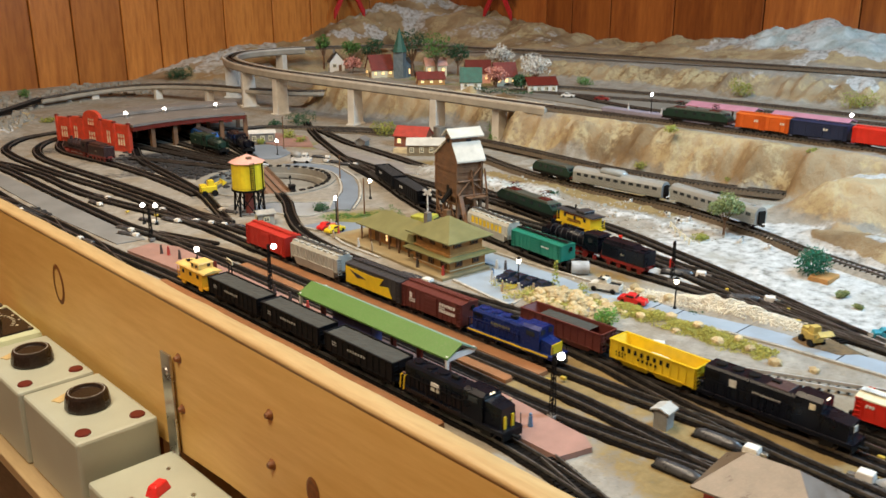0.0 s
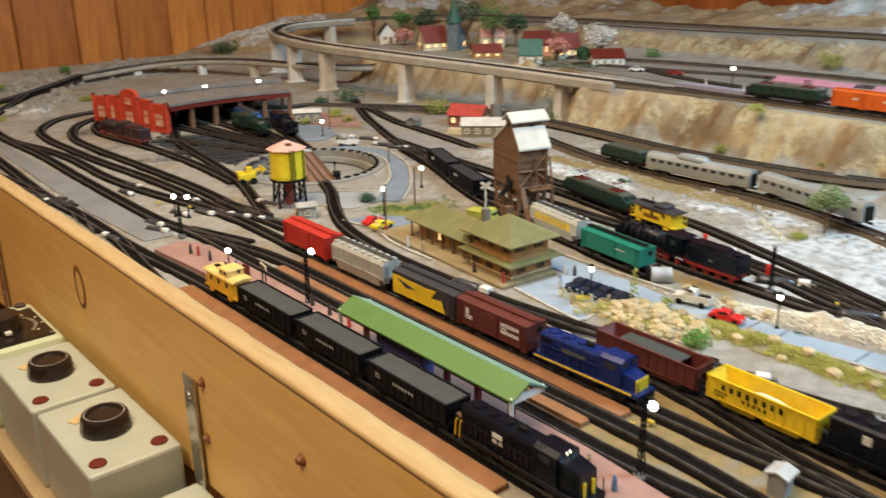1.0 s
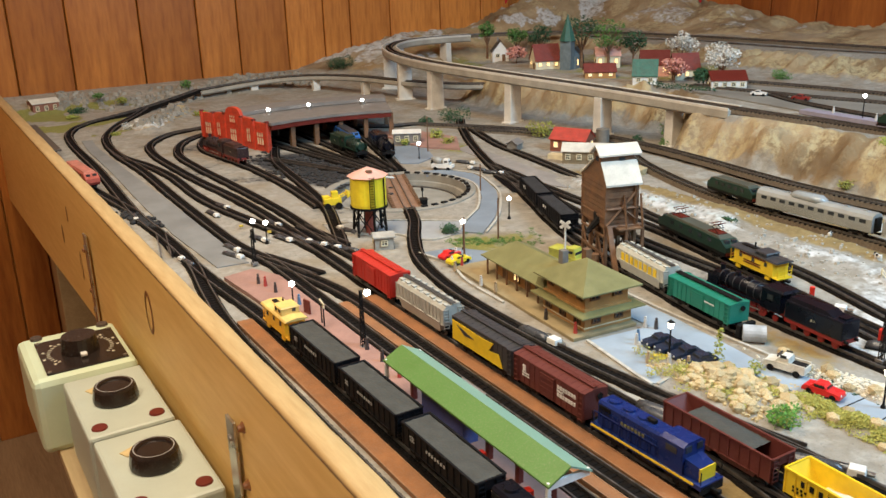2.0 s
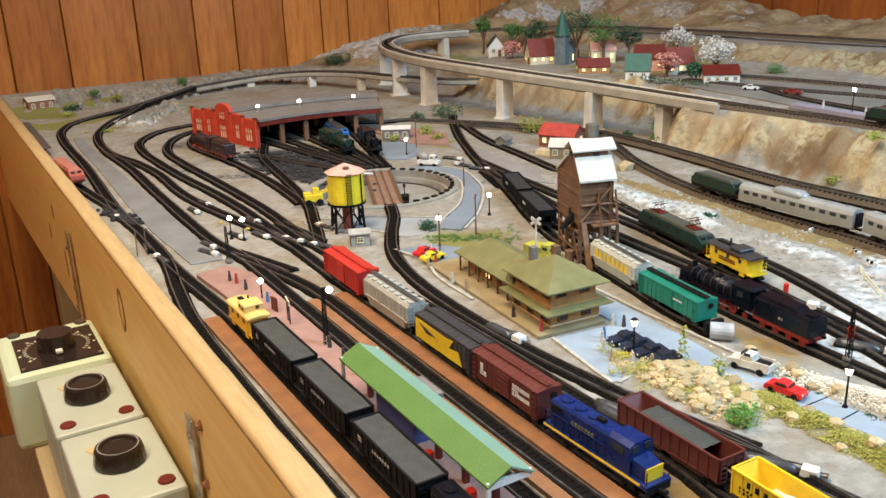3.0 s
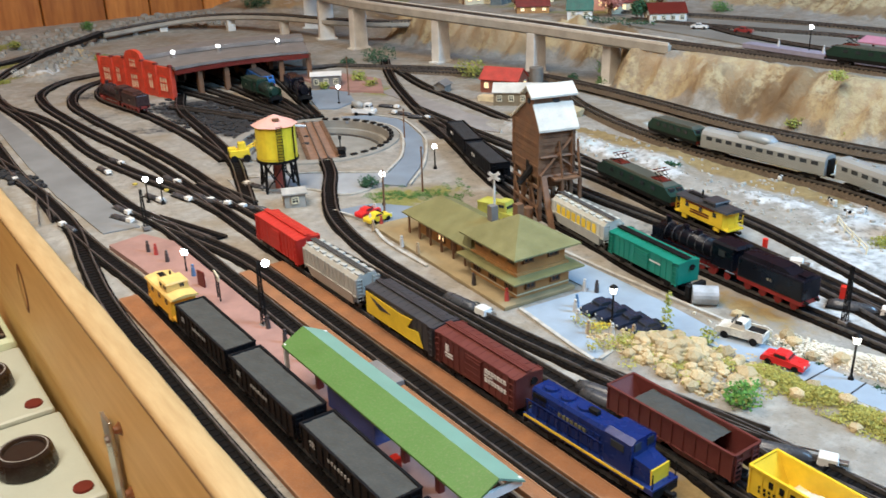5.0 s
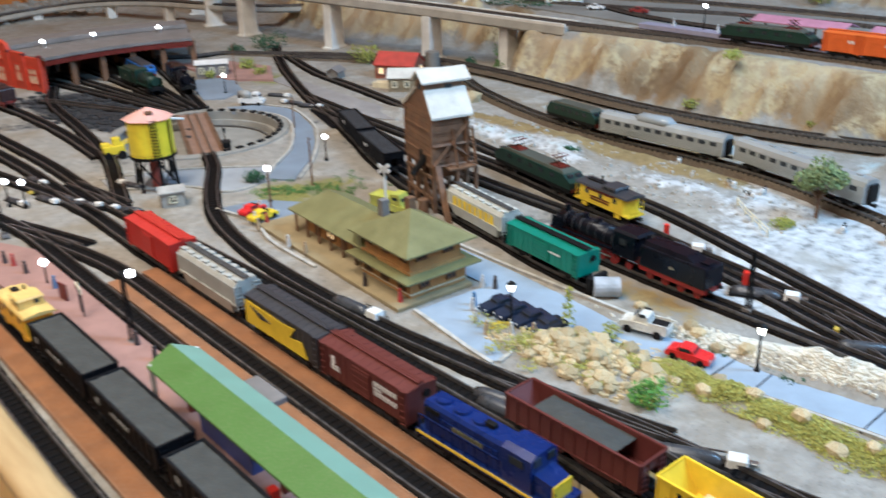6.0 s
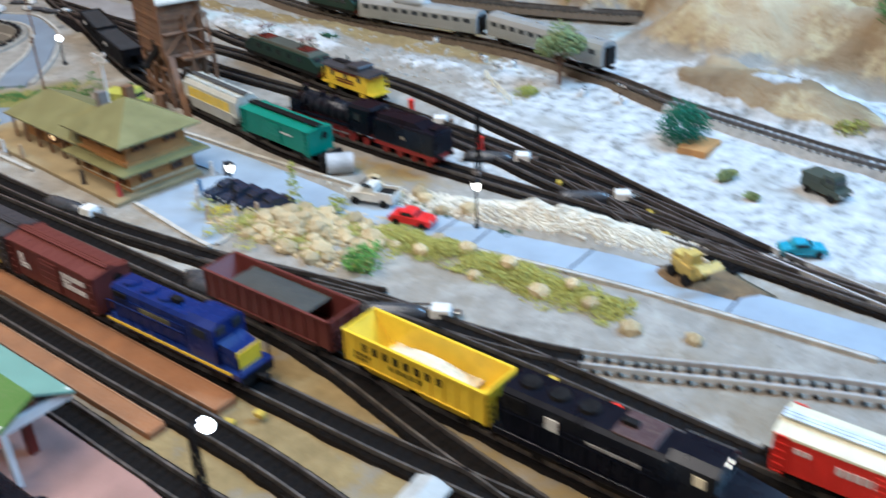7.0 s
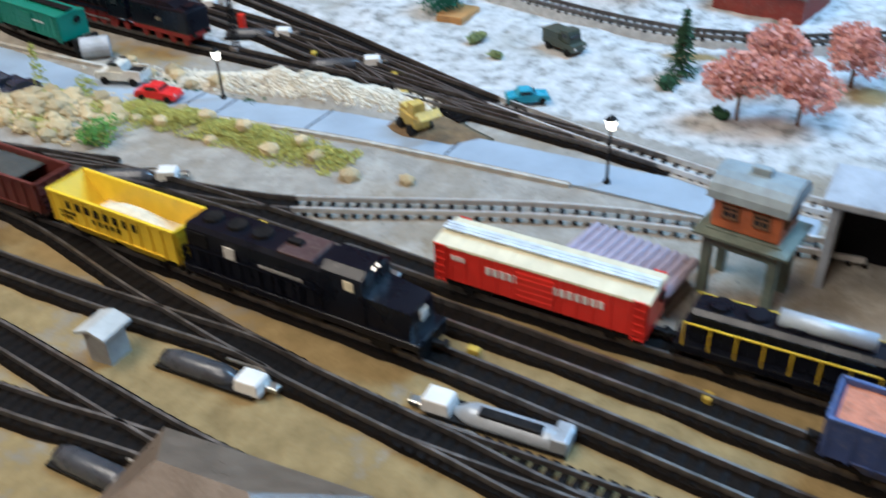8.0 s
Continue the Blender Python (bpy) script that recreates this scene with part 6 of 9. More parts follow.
    if bands is not None:
        for y in (-0.0035, 0.0035):
            part("nose_band", box(NB(), (cx + 0.0090 + nl, y, (z0 + top - 0.008) / 2), (0.0010, 0.0020, top - 0.0085 - z0)), bands, short, "yellow upright nose band")
            part("end_band", box(NB(), (-L / 2 + 0.0038, y, z0 + 0.006), (0.0008, 0.0018, 0.011)), bands, hood, "yellow upright end band")
        for s in (-1, 1):
            bm = NB()
            for x in (-L / 2 + 0.0012, -L / 2 + 0.0050):
                cyl(bm, (x, s * (W / 2 + 0.0004), z0 - 0.002), (x + 0.0010, s * (W / 2 + 0.0004), z0 + 0.008), 0.0005, n=6)
                cyl(bm, (x + 0.0010, s * (W / 2 + 0.0004), z0 + 0.008), (x + 0.0026, s * (W / 2 + 0.0004), z0 + 0.0095), 0.0005, n=6)
            part("step_rail", bm, bands, root, "yellow curved step rails")
    for s in (-1, 1):
        bm = NB()
        for x in np.linspace(-L / 2 + 0.003, cx - 0.010, 8):
            box(bm, (x, s * (W / 2 - 0.0003), z0 + 0.005), (0.0005, 0.0005, 0.0095))
        box(bm, ((-L / 2 + cx - 0.007) / 2, s * (W / 2 - 0.0003), z0 + 0.0096), (cx - 0.010 + L / 2 - 0.003, 0.0005, 0.0005))
        part("handrail", bm, rail_mat or mat, root)
        bm = NB()
        box(bm, (s * (L / 2 - 0.0006), 0, z0 - 0.003), (0.0012, W * 0.96, 0.005))
        for y in (-W / 2 + 0.001, W / 2 - 0.001):
            box(bm, (s * (L / 2 - 0.001), y, z0 + 0.003), (0.0005, 0.0005, 0.011))
        part("pilot", bm, M_UNDER, root)
        if marks:
            for x, z, rows in marks:
                bars(root, x, z, rows, s, mark_mat, hw + 0.0014)
        part("step", box(NB(), (0.36 * L, s * (W / 2 - 0.002), z0 - 0.004), (0.006, 0.003, 0.005)), M_UNDER, root)
    part("fuel_tank", box(NB(), (0, 0, 0.0045), (L * 0.22, W * 0.8, 0.005), bev=0.0008), M_UNDER, root)
    add_running_gear(root, L, 0.019)
    return root


def steam_locomotive(m, L, label, boiler_mat, frame_mat, group=""):
    """Loco and tender; the smokebox is at -x, the tender at +x."""
    root = thing("steam_locomotive", m, label, "locomotive", group)
    tl = L * 0.38
    ll = L - tl - 0.003
    x0 = -L / 2
    bz = 0.0165
    bm = NB()
    cyl(bm, (x0 + 0.006, 0, bz), (x0 + ll * 0.74, 0, bz), 0.0068, 0.0072, 18)
    part("boiler", bm, boiler_mat, root, "", True)
    part("smokebox_door", cyl(NB(), (x0 + 0.0040, 0, bz), (x0 + 0.0062, 0, bz), 0.0050, 0.0066, 16), boiler_mat, root)
    for i in range(7):
        x = x0 + 0.014 + i * (ll * 0.55) / 6
        part("boiler_band", cyl(NB(), (x, 0, bz), (x + 0.0006, 0, bz), 0.0074, n=18), surf("band_grey", (0.10, 0.10, 0.11), 0.4, 0.5), root, "thin grey boiler band")
    part("chimney", cyl(NB(), (x0 + 0.011, 0, bz + 0.006), (x0 + 0.011, 0, bz + 0.0115), 0.0021, 0.0025, 10), boiler_mat, root)
    for k, x in enumerate((x0 + ll * 0.34, x0 + ll * 0.5)):
        part("dome", cyl(NB(), (x, 0, bz + 0.0055), (x, 0, bz + 0.0098), 0.0034, 0.0022, 12), boiler_mat, root)
    cabx = x0 + ll * 0.86
    cab = part("cab", box(NB(), (cabx, 0, 0.0175), (ll * 0.24, 0.0185, 0.0170), taper=0.05, bev=0.0005), boiler_mat, root)
    part("cab_roof", box(NB(), (cabx + 0.001, 0, 0.0266), (ll * 0.28, 0.0175, 0.0016), taper=0.2), boiler_mat, cab)
    for s in (-1, 1):
        part("cab_window", box(NB(), (cabx, s * 0.0092, 0.0200), (0.006, 0.0006, 0.0045)), M_GLASS, cab)
        part("running_board", box(NB(), (x0 + ll * 0.4, s * 0.0078, 0.0112), (ll * 0.76, 0.0032, 0.0010)), boiler_mat, root)
        part("smoke_deflector", box(NB(), (x0 + 0.009, s * 0.0088, 0.0155), (0.012, 0.0006, 0.0085)), boiler_mat, root)
        part("cylinder", cyl(NB(), (x0 + 0.006, s * 0.0078, 0.0055), (x0 + 0.016, s * 0.0078, 0.0055), 0.0028, n=12), frame_mat, root)
        part("side_rod", box(NB(), (x0 + ll * 0.48, s * 0.0069, 0.0046), (ll * 0.48, 0.0006, 0.0010)), M_STEEL, root)
        for i in range(5):
            x = x0 + ll * 0.24 + i * ll * 0.125
            bm = NB()
            cyl(bm, (x, s * 0.0045, 0.0046), (x, s * 0.0060, 0.0046), 0.0048, n=18)
            cyl(bm, (x, s * 0.0060, 0.0046), (x, s * 0.0066, 0.0046), 0.0016, n=8)
            part("driving_wheel", bm, frame_mat, root, "spoked wheel")
        for x in (x0 + 0.006, x0 + 0.013, x0 + ll * 0.9):
            part("small_wheel", cyl(NB(), (x, s * 0.0045, 0.0028), (x, s * 0.0058, 0.0028), 0.0028, n=14), frame_mat, root)
    part("frame", box(NB(), (x0 + ll * 0.5, 0, 0.0085), (ll * 0.96, 0.0080, 0.0050)), frame_mat, root)
    part("buffer_beam", box(NB(), (x0 + 0.0015, 0, 0.0080), (0.0016, 0.0175, 0.0036)), frame_mat, root)
    tx = L / 2 - tl / 2
    ten = part("tender", box(NB(), (tx, 0, 0.0160), (tl, 0.0186, 0.0150), bev=0.0012), boiler_mat, root)
    part("coal", loft(NB(), [[(x, -y, 0.0234), (x, y, 0.0234), (x, y * 0.8, z), (x, -y * 0.8, z)] for x, y, z in ((tx - tl * 0.46, 0.0080, 0.0262), (tx + tl * 0.16, 0.0080, 0.0262), (tx + tl * 0.30, 0.0070, 0.0236))]), boiler_mat, ten, "raised coal bunker")
    part("tender_hatch", box(NB(), (tx + tl * 0.40, 0, 0.0240), (tl * 0.12, 0.008, 0.0018)), boiler_mat, ten)
    part("tender_frame", box(NB(), (tx, 0, 0.0072), (tl * 1.0, 0.0172, 0.0030)), frame_mat, ten)
    for i in range(4):
        for s in (-1, 1):
            x = tx - tl * 0.36 + i * tl * 0.24
            part("tender_wheel", cyl(NB(), (x, s * 0.0045, 0.0030), (x, s * 0.0062, 0.0030), 0.0030, n=14), frame_mat, ten)
    for s in (-1, 1):
        bars(root, tx - 0.002, 0.0165, [(0.005, 0.0022)], s, M_CREAM, 0.0182)
        part("buffer", cyl(NB(), (L / 2, s * 0.0055, 0.0080), (L / 2 + 0.0025, s * 0.0055, 0.0080), 0.0012, n=10), M_UNDER, root)
    return root


def electric_locomotive(m, L, label, mat, roof_mat, pans=True, group=""):
    root = thing("electric_locomotive", m, label, "locomotive", group)
    W, z0, top = 0.0180, 0.0065, 0.0215
    bm = NB()
    prof = [(-0.5, z0 + 0.003), (-0.5, 0.0150), (-0.46, 0.0172), (-0.42, top - 0.001), (0.42, top - 0.001), (0.46, 0.0172), (0.5, 0.0150), (0.5, z0 + 0.003)]
    loft(bm, [[(u * L, y, z) for u, z in prof] for y in (-W / 2, W / 2)])
    body = part("body", bm, mat, root)
    part("skirt", box(NB(), (0, 0, z0 + 0.0015), (L * 0.98, W * 0.96, 0.004)), M_UNDER, root)
    part("roof", box(NB(), (0, 0, top), (L * 0.82, W * 0.86, 0.0024), taper=0.12, bev=0.0004), roof_mat, root)
    for s in (-1, 1):
        for x in np.linspace(-L * 0.28, L * 0.28, 5):
            part("side_window", box(NB(), (x, s * (W / 2 + 0.0001), 0.0165), (0.0052, 0.0006, 0.0036)), M_GLASS, body)
        for y in (-0.004, 0.004):
            part("windscreen", box(NB(), (s * L * 0.443, y, 0.0186), (0.0035, 0.005, 0.003)), M_GLASS, body)
        part("buffer_beam", box(NB(), (s * L * 0.502, 0, z0 + 0.002), (0.001, W * 0.9, 0.003)), M_DARKRED, root)
        if pans:
            px = s * L * 0.27
            pan = part("pantograph", box(NB(), (px, 0, top + 0.0016), (0.016, 0.010, 0.0008)), M_DARKRED, root, "red folded pantograph")
            for y in (-0.0045, 0.0045):
                for e in (-1, 1):
                    part("lower_arm", cyl(NB(), (px + e * 0.007, y, top + 0.0018), (px - e * 0.0045, y * 0.8, top + 0.0062), 0.00035, n=4), M_UNDER, pan)
                    part("upper_arm", cyl(NB(), (px - e * 0.0045, y * 0.8, top + 0.0062), (px + e * 0.003, y * 0.9, top + 0.0100), 0.00035, n=4), M_UNDER, pan)
            for e in (-0.003, 0.003):
                part("contact_strip", box(NB(), (px + e, 0, top + 0.0101), (0.0008, 0.014, 0.0006)), M_DARKRED, pan)
    add_running_gear(root, L, 0.02)
    return root


def passenger_car(m, L, label, mat, group="", dome=False):
    root = thing("passenger_car", m, label, "passenger car", group)
    W, z0, top = 0.0182, 0.0062, 0.0250
    sec = [(-W / 2, z0), (W / 2, z0), (W / 2, top - 0.0055), (W / 2 - 0.0020, top - 0.0020), (0.004, top), (-0.004, top), (-W / 2 + 0.0020, top - 0.0020), (-W / 2, top - 0.0055)]
    part("body", loft(NB(), [[(x, y, z) for y, z in sec] for x in (-L / 2, L / 2)]), mat, root, "", False)
    for s in (-1, 1):
        for x in np.linspace(-L / 2 + 0.010, L / 2 - 0.010, 11):
            part("window", box(NB(), (x, s * (W / 2 + 0.0001), 0.0168), (0.0068, 0.0005, 0.0036)), M_GLASS, root)
        for z in np.linspace(z0 + 0.0012, z0 + 0.0068, 5):
            part("flute", box(NB(), (0, s * (W / 2 + 0.0001), z), (L - 0.001, 0.0005, 0.0005)), mat, root)
        part("vestibule", box(NB(), (s * (L / 2 + 0.001), 0, 0.0140), (0.003, 0.009, 0.014)), M_UNDER, root)
    pieces("roof_vent", (0.005, 0.003, 0.0012), [(x, 0, top + 0.0004) for x in np.linspace(-L / 2 + 0.012, L / 2 - 0.012, 6) if not dome or abs(x + 0.01) > 0.022], mat, root)
    if dome:
        bm = NB()
        loft(bm, [[(x - 0.01, y * k, top - 0.003 + z * k) for y, z in ((-0.0075, 0), (0.0075, 0), (0.0068, 0.0050), (0.0035, 0.0078), (-0.0035, 0.0078), (-0.0068, 0.0050))] for x, k in ((-0.020, 0.55), (-0.015, 0.95), (0.015, 1.0), (0.021, 0.6))])
        part("dome", bm, surf("dome_glass", (0.30, 0.33, 0.34), 0.15, vary=0.1, dirt=0.1), root, "grey glazed roof dome", True)
    add_running_gear(root, L, 0.018)
    return root


P_RED = plastic("car_red", (0.50, 0.035, 0.025))
P_GREY = plastic("car_grey", (0.42, 0.42, 0.38))
P_BLACKROOF = plastic("car_black_roof", (0.045, 0.045, 0.05))
P_BROWN = plastic("car_oxide", (0.125, 0.032, 0.026))
P_BLUE = plastic("loco_blue", (0.007, 0.021, 0.125), 0.28)
P_TEAL = plastic("car_teal", (0.018, 0.20, 0.135))
P_COAL = surf("grey_load", (0.050, 0.052, 0.047), 0.8, vary=0.25, scale=90, dirt=0.08, bump=0.35)
P_GREEN = plastic("loco_green", (0.011, 0.036, 0.025))
P_SILVER = surf("silver_car", (0.40, 0.42, 0.41), 0.40, 0.35, vary=0.12, scale=40, dirt=0.15, bump=0.05)
P_LOCOBLACK = surf("loco_black", (0.0042, 0.0052, 0.0100), 0.30, vary=0.2, scale=70, dirt=0.0, bump=0.05, spec=0.3)
P_REDFRAME = plastic("loco_red_frame", (0.24, 0.018, 0.015), 0.4)
P_ORANGE = plastic("car_orange", (0.70, 0.14, 0.02))
P_NAVY = plastic("car_navy", (0.018, 0.028, 0.075))
P_OLIVEROOF = plastic("loco_grey_roof", (0.075, 0.085, 0.07))
P_BRIGHTRED = plastic("car_bright_red", (0.70, 0.035, 0.02), 0.35)
P_GRAIN = surf("pale_load", (0.70, 0.62, 0.45), 0.9, vary=0.2, scale=200, bump=0.8)
P_ORELOAD = surf("orange_load", (0.50, 0.20, 0.12), 0.9, vary=0.3, scale=300, bump=0.8)

FREIGHT = "freight train by the walkways"
boxcar(track_pose("third", 0.791), 0.074, P_RED, "bright red boxcar on the freight train", group=FREIGHT, top=0.0275)
covered_hopper(track_pose("third", 0.704), 0.078, P_GREY, "light grey ribbed covered hopper car", group=FREIGHT)
boxcar(track_pose("third", 0.616), 0.077, P_BLACKROOF, "black boxcar with a yellow lightning-shaped panel", group=FREIGHT, panel=M_YELLOW)
boxcar(track_pose("third", 0.536), 0.073, P_BROWN, "oxide brown boxcar with white lettering", group=FREIGHT, marks=[(0.010, 0.0205, [(0.019, 0.0026), (0.007, 0.0012), (0.019, 0.0026)]), (-0.027, 0.0205, [(0.0045, 0.0045), (0.008, 0.0010), (0.008, 0.0010)])])
diesel(track_pose("third", 0.4525), 0.087, P_BLUE, "blue diesel locomotive with yellow nose and stripe", nose=M_YELLOW, stripe=M_YELLOW, marks=[(-0.020, 0.0195, [(0.020, 0.0030)])], hw=0.0135, mark_mat=surf("old_gold", (0.16, 0.15, 0.06), 0.5), group=FREIGHT, lamp=False)

P_CABOOSE = plastic("caboose_orange_yellow", (0.80, 0.44, 0.025))
COALTRAIN = "coal train at the island platform"
caboose(track_pose("black_train", 0.7455), 0.053, P_CABOOSE, "yellow caboose with a paler roof and cupola at the train's end", roof=surf("caboose_roof", (0.74, 0.52, 0.16), 0.5, vary=0.15), group=COALTRAIN)
for i, y in enumerate((0.674, 0.587, 0.5005)):
    open_hopper(track_pose("black_train", y), 0.079, M_BLACK, "black hopper car filled with grey load", group=COALTRAIN, load=P_COAL, load_label="flat dark grey load", fill=0.975, marks=[(-0.012, 0.0165, [(0.022, 0.0019)]), (-0.030, 0.017, [(0.006, 0.0012), (0.006, 0.0012)])], mark_mat=surf("dim_white", (0.4, 0.4, 0.4), 0.6))
diesel(track_pose("black_train", 0.406), 0.098, P_LOCOBLACK, "black diesel locomotive with pale lettering", rail_mat=M_BLACK, marks=[(-0.020, 0.0205, [(0.0115, 0.0062)])], mark_mat=M_WHITE, group=COALTRAIN, stripe=None, nose=None, bands=M_YELLOW, hw=0.0140, top=0.0258, high=True)

MOVER = "train with the yellow ore hopper"
diesel(track_pose("moving_train", 0.2515), 0.107, P_LOCOBLACK, "black diesel locomotive with rust-brown hood top", roof=surf("rust_roof", (0.06, 0.03, 0.03), 0.5), emblem=surf("emblem_pale", (0.6, 0.6, 0.55), 0.5), marks=[(-0.014, 0.0205, [(0.020, 0.0012)])], mark_mat=surf("dull_lettering", (0.35, 0.35, 0.34), 0.6), group=MOVER, hw=0.0162, top=0.0275)
open_hopper(track_pose("moving_train", 0.3475), 0.072, M_YELLOW, "yellow open hopper with a small heap of grain", group=MOVER, load=P_GRAIN, load_label="heap of pale grain", fill=0.25, heap=0.007, marks=[(-0.027, 0.0190, [(0.044, 0.0034)]), (-0.031, 0.0140, [(0.010, 0.0014), (0.008, 0.0014)]), (-0.012, 0.0140, [(0.018, 0.0020)])], mark_mat=M_UNDER, top=0.0218)
open_hopper(track_pose("moving_train", 0.431), 0.080, P_BROWN, "brown hopper car with grey load", group=MOVER, load=P_COAL, load_label="rounded grey load", fill=0.85, heap=0.002)

YARD = "cars under the coaling tower"
boxcar(track_pose("main_back", 0.589), 0.075, P_TEAL, "teal green boxcar standing in the yard", group=YARD, top=0.0235, walk=M_UNDER, marks=[(0.008, 0.016, [(0.012, 0.0012)])])
covered_hopper(track_pose("main_back", 0.6725), 0.076, surf("hopper_pale", (0.50, 0.50, 0.44), 0.5, vary=0.12, dirt=0.2), "pale grey covered hopper with yellow lettering", group=YARD, marks=[(-0.030, 0.0195, [(0.058, 0.0070)])], top=0.0250)
open_hopper(track_pose("main_back", 0.856), 0.080, M_BLACK, "black coal hopper before the coaling tower", group=YARD, load=M_CINDER, load_label="black coal", fill=0.95, marks=[(-0.02, 0.017, [(0.012, 0.003)])], mark_mat=M_WHITE)
open_hopper(track_pose("main_back", 0.938), 0.078, M_BLACK, "black coal hopper before the coaling tower", group=YARD, load=M_CINDER, load_label="black coal", fill=0.95, marks=[(-0.02, 0.017, [(0.012, 0.003)])], mark_mat=M_WHITE)
steam_locomotive(track_pose("steam", 0.548), 0.142, "black steam locomotive with red wheels and tender", P_LOCOBLACK, P_REDFRAME)
electric_locomotive(track_pose("green_engine", 0.715), 0.112, "dark green electric locomotive with red pantographs", P_GREEN, P_OLIVEROOF)
caboose(track_pose("green_engine", 0.6225), 0.062, M_YELLOW, "yellow caboose with dark roof and red lettering", roof=P_BLACKROOF, cupola=0.0032, marks=[(-0.018, 0.0195, [(0.034, 0.0020)]), (-0.012, 0.0135, [(0.022, 0.0012), (0.022, 0.0012)])])
boxcar(track_pose("siding", 0.178), 0.082, P_BRIGHTRED, "bright red boxcar with a cream roof", roof=M_CREAM, marks=[(-0.020, 0.0170, [(0.046, 0.0030)]), (-0.034, 0.018, [(0.006, 0.002)])], top=0.0230, walk=surf("walk_pale", (0.62, 0.68, 0.72), 0.4, dirt=0.1))
diesel(track_pose("siding", 0.080), 0.100, P_LOCOBLACK, "black diesel with yellow railings and silver tank", rail_mat=M_YELLOW, stripe=None, lamp=False, top=0.0215, tube=surf("tube_pale", (0.44, 0.53, 0.62), 0.4, 0.15, dirt=0.1))
open_hopper(track_pose("turntable_lead", 0.040), 0.076, surf("gondola_blue", (0.05, 0.08, 0.22), 0.45, vary=0.2), "blue gondola car filled with orange ore", load=P_ORELOAD, load_label="orange-brown ore", fill=0.9)

SILVER = "silver passenger train"
electric_locomotive(track_pose("branch_low", 0.795), 0.074, "dark green electric locomotive pulling passenger cars", P_GREEN, P_OLIVEROOF, pans=False, group=SILVER)
for y, dome in ((0.685, True), (0.545, False)):
    passenger_car(track_pose("branch_low", y), 0.136, "smooth silver-grey passenger car" + (" with a glazed dome" if dome else ""), P_SILVER, SILVER, dome)

UPPER = "freight train on the upper level"
electric_locomotive(track_pose("upper_yard", 0.715), 0.105, "dark green locomotive on the upper level", P_GREEN, P_OLIVEROOF, pans=True, group=UPPER)
for y, mat, lab in ((0.632, P_ORANGE, "orange boxcar on the upper level"), (0.594, P_ORANGE, "orange boxcar on the upper level"), (0.535, P_NAVY, "dark blue boxcar on the upper level"), (0.450, P_BRIGHTRED, "red boxcar on the upper level"), (0.365, P_GREY, "grey boxcar on the upper level")):
    boxcar(track_pose("upper_yard", y), 0.040 if mat is P_ORANGE else 0.078, mat, lab, group=UPPER, ribs=8, marks=[(0.006, 0.019, [(0.008, 0.003)])])

steam_locomotive(pose(0.573, 1.415, 0.0044, 0, 0, -84), 0.125, "dark red and black steam locomotive by the roundhouse", surf("loco_maroon", (0.028, 0.011, 0.013), 0.4), surf("loco_dull_red", (0.22, 0.03, 0.025), 0.5))
build_track([(0.600, 1.600), (0.574, 1.54), (0.5655, 1.48), (0.5735, 1.41), (0.582, 1.33), (0.585, 1.2), (0.578, 1.08)], label="black siding track before the engine house")
STALL = "engines in the roundhouse"
electric_locomotive(pose(*polar(0.290, 82, 0.0044), 0, 0, 82), 0.085, "blue engine inside the roundhouse", plastic("loco_light_blue", (0.03, 0.13, 0.42)), P_BLACKROOF, False, STALL)
steam_locomotive(pose(*polar(0.212, 88, 0.0044), 0, 0, 88), 0.10, "dark green steam engine leaving its stall", P_GREEN, M_UNDER, STALL)
steam_locomotive(pose(*polar(0.194, 75, 0.0044), 0, 0, 75), 0.10, "black steam engine in the end stall", P_LOCOBLACK, M_UNDER, STALL)
passenger_car(pose(*polar(0.42, 97, 0.0044), 0, 0, 97), 0.08, "silver railcar inside the roundhouse", P_SILVER, STALL)
electric_locomotive(track_pose("spur_left", 1.385), 0.115, "red railcar with a white band by the table edge", surf("railcar_red", (0.40, 0.085, 0.06), 0.5, vary=0.2), surf("railcar_roof", (0.45, 0.16, 0.12), 0.6), False)

# ---- trees and bushes ----


def leaf_cloud(bm, centres, count, size, squash=0.9):
    for _ in range(count):
        c, r = random.choice(centres)
        d = Vector((random.gauss(0, 1), random.gauss(0, 1), random.gauss(0, 1))).normalized() * r * random.uniform(0.55, 1.08)
        p = Vector(c) + Vector((d.x, d.y, d.z * squash))
        a = Vector((random.gauss(0, 1), random.gauss(0, 1), random.gauss(0, 1))).normalized()
        b = a.orthogonal().normalized()
        s = size * random.uniform(0.6, 1.3)
        v = [bm.verts.new(p + a * s), bm.verts.new(p + b * s * 0.6), bm.verts.new(p - a * s * 0.8), bm.verts.new(p - b * s * 0.55)]
        bm.faces.new((v[0], v[1], v[2]))
        bm.faces.new((v[0], v[2], v[3]))


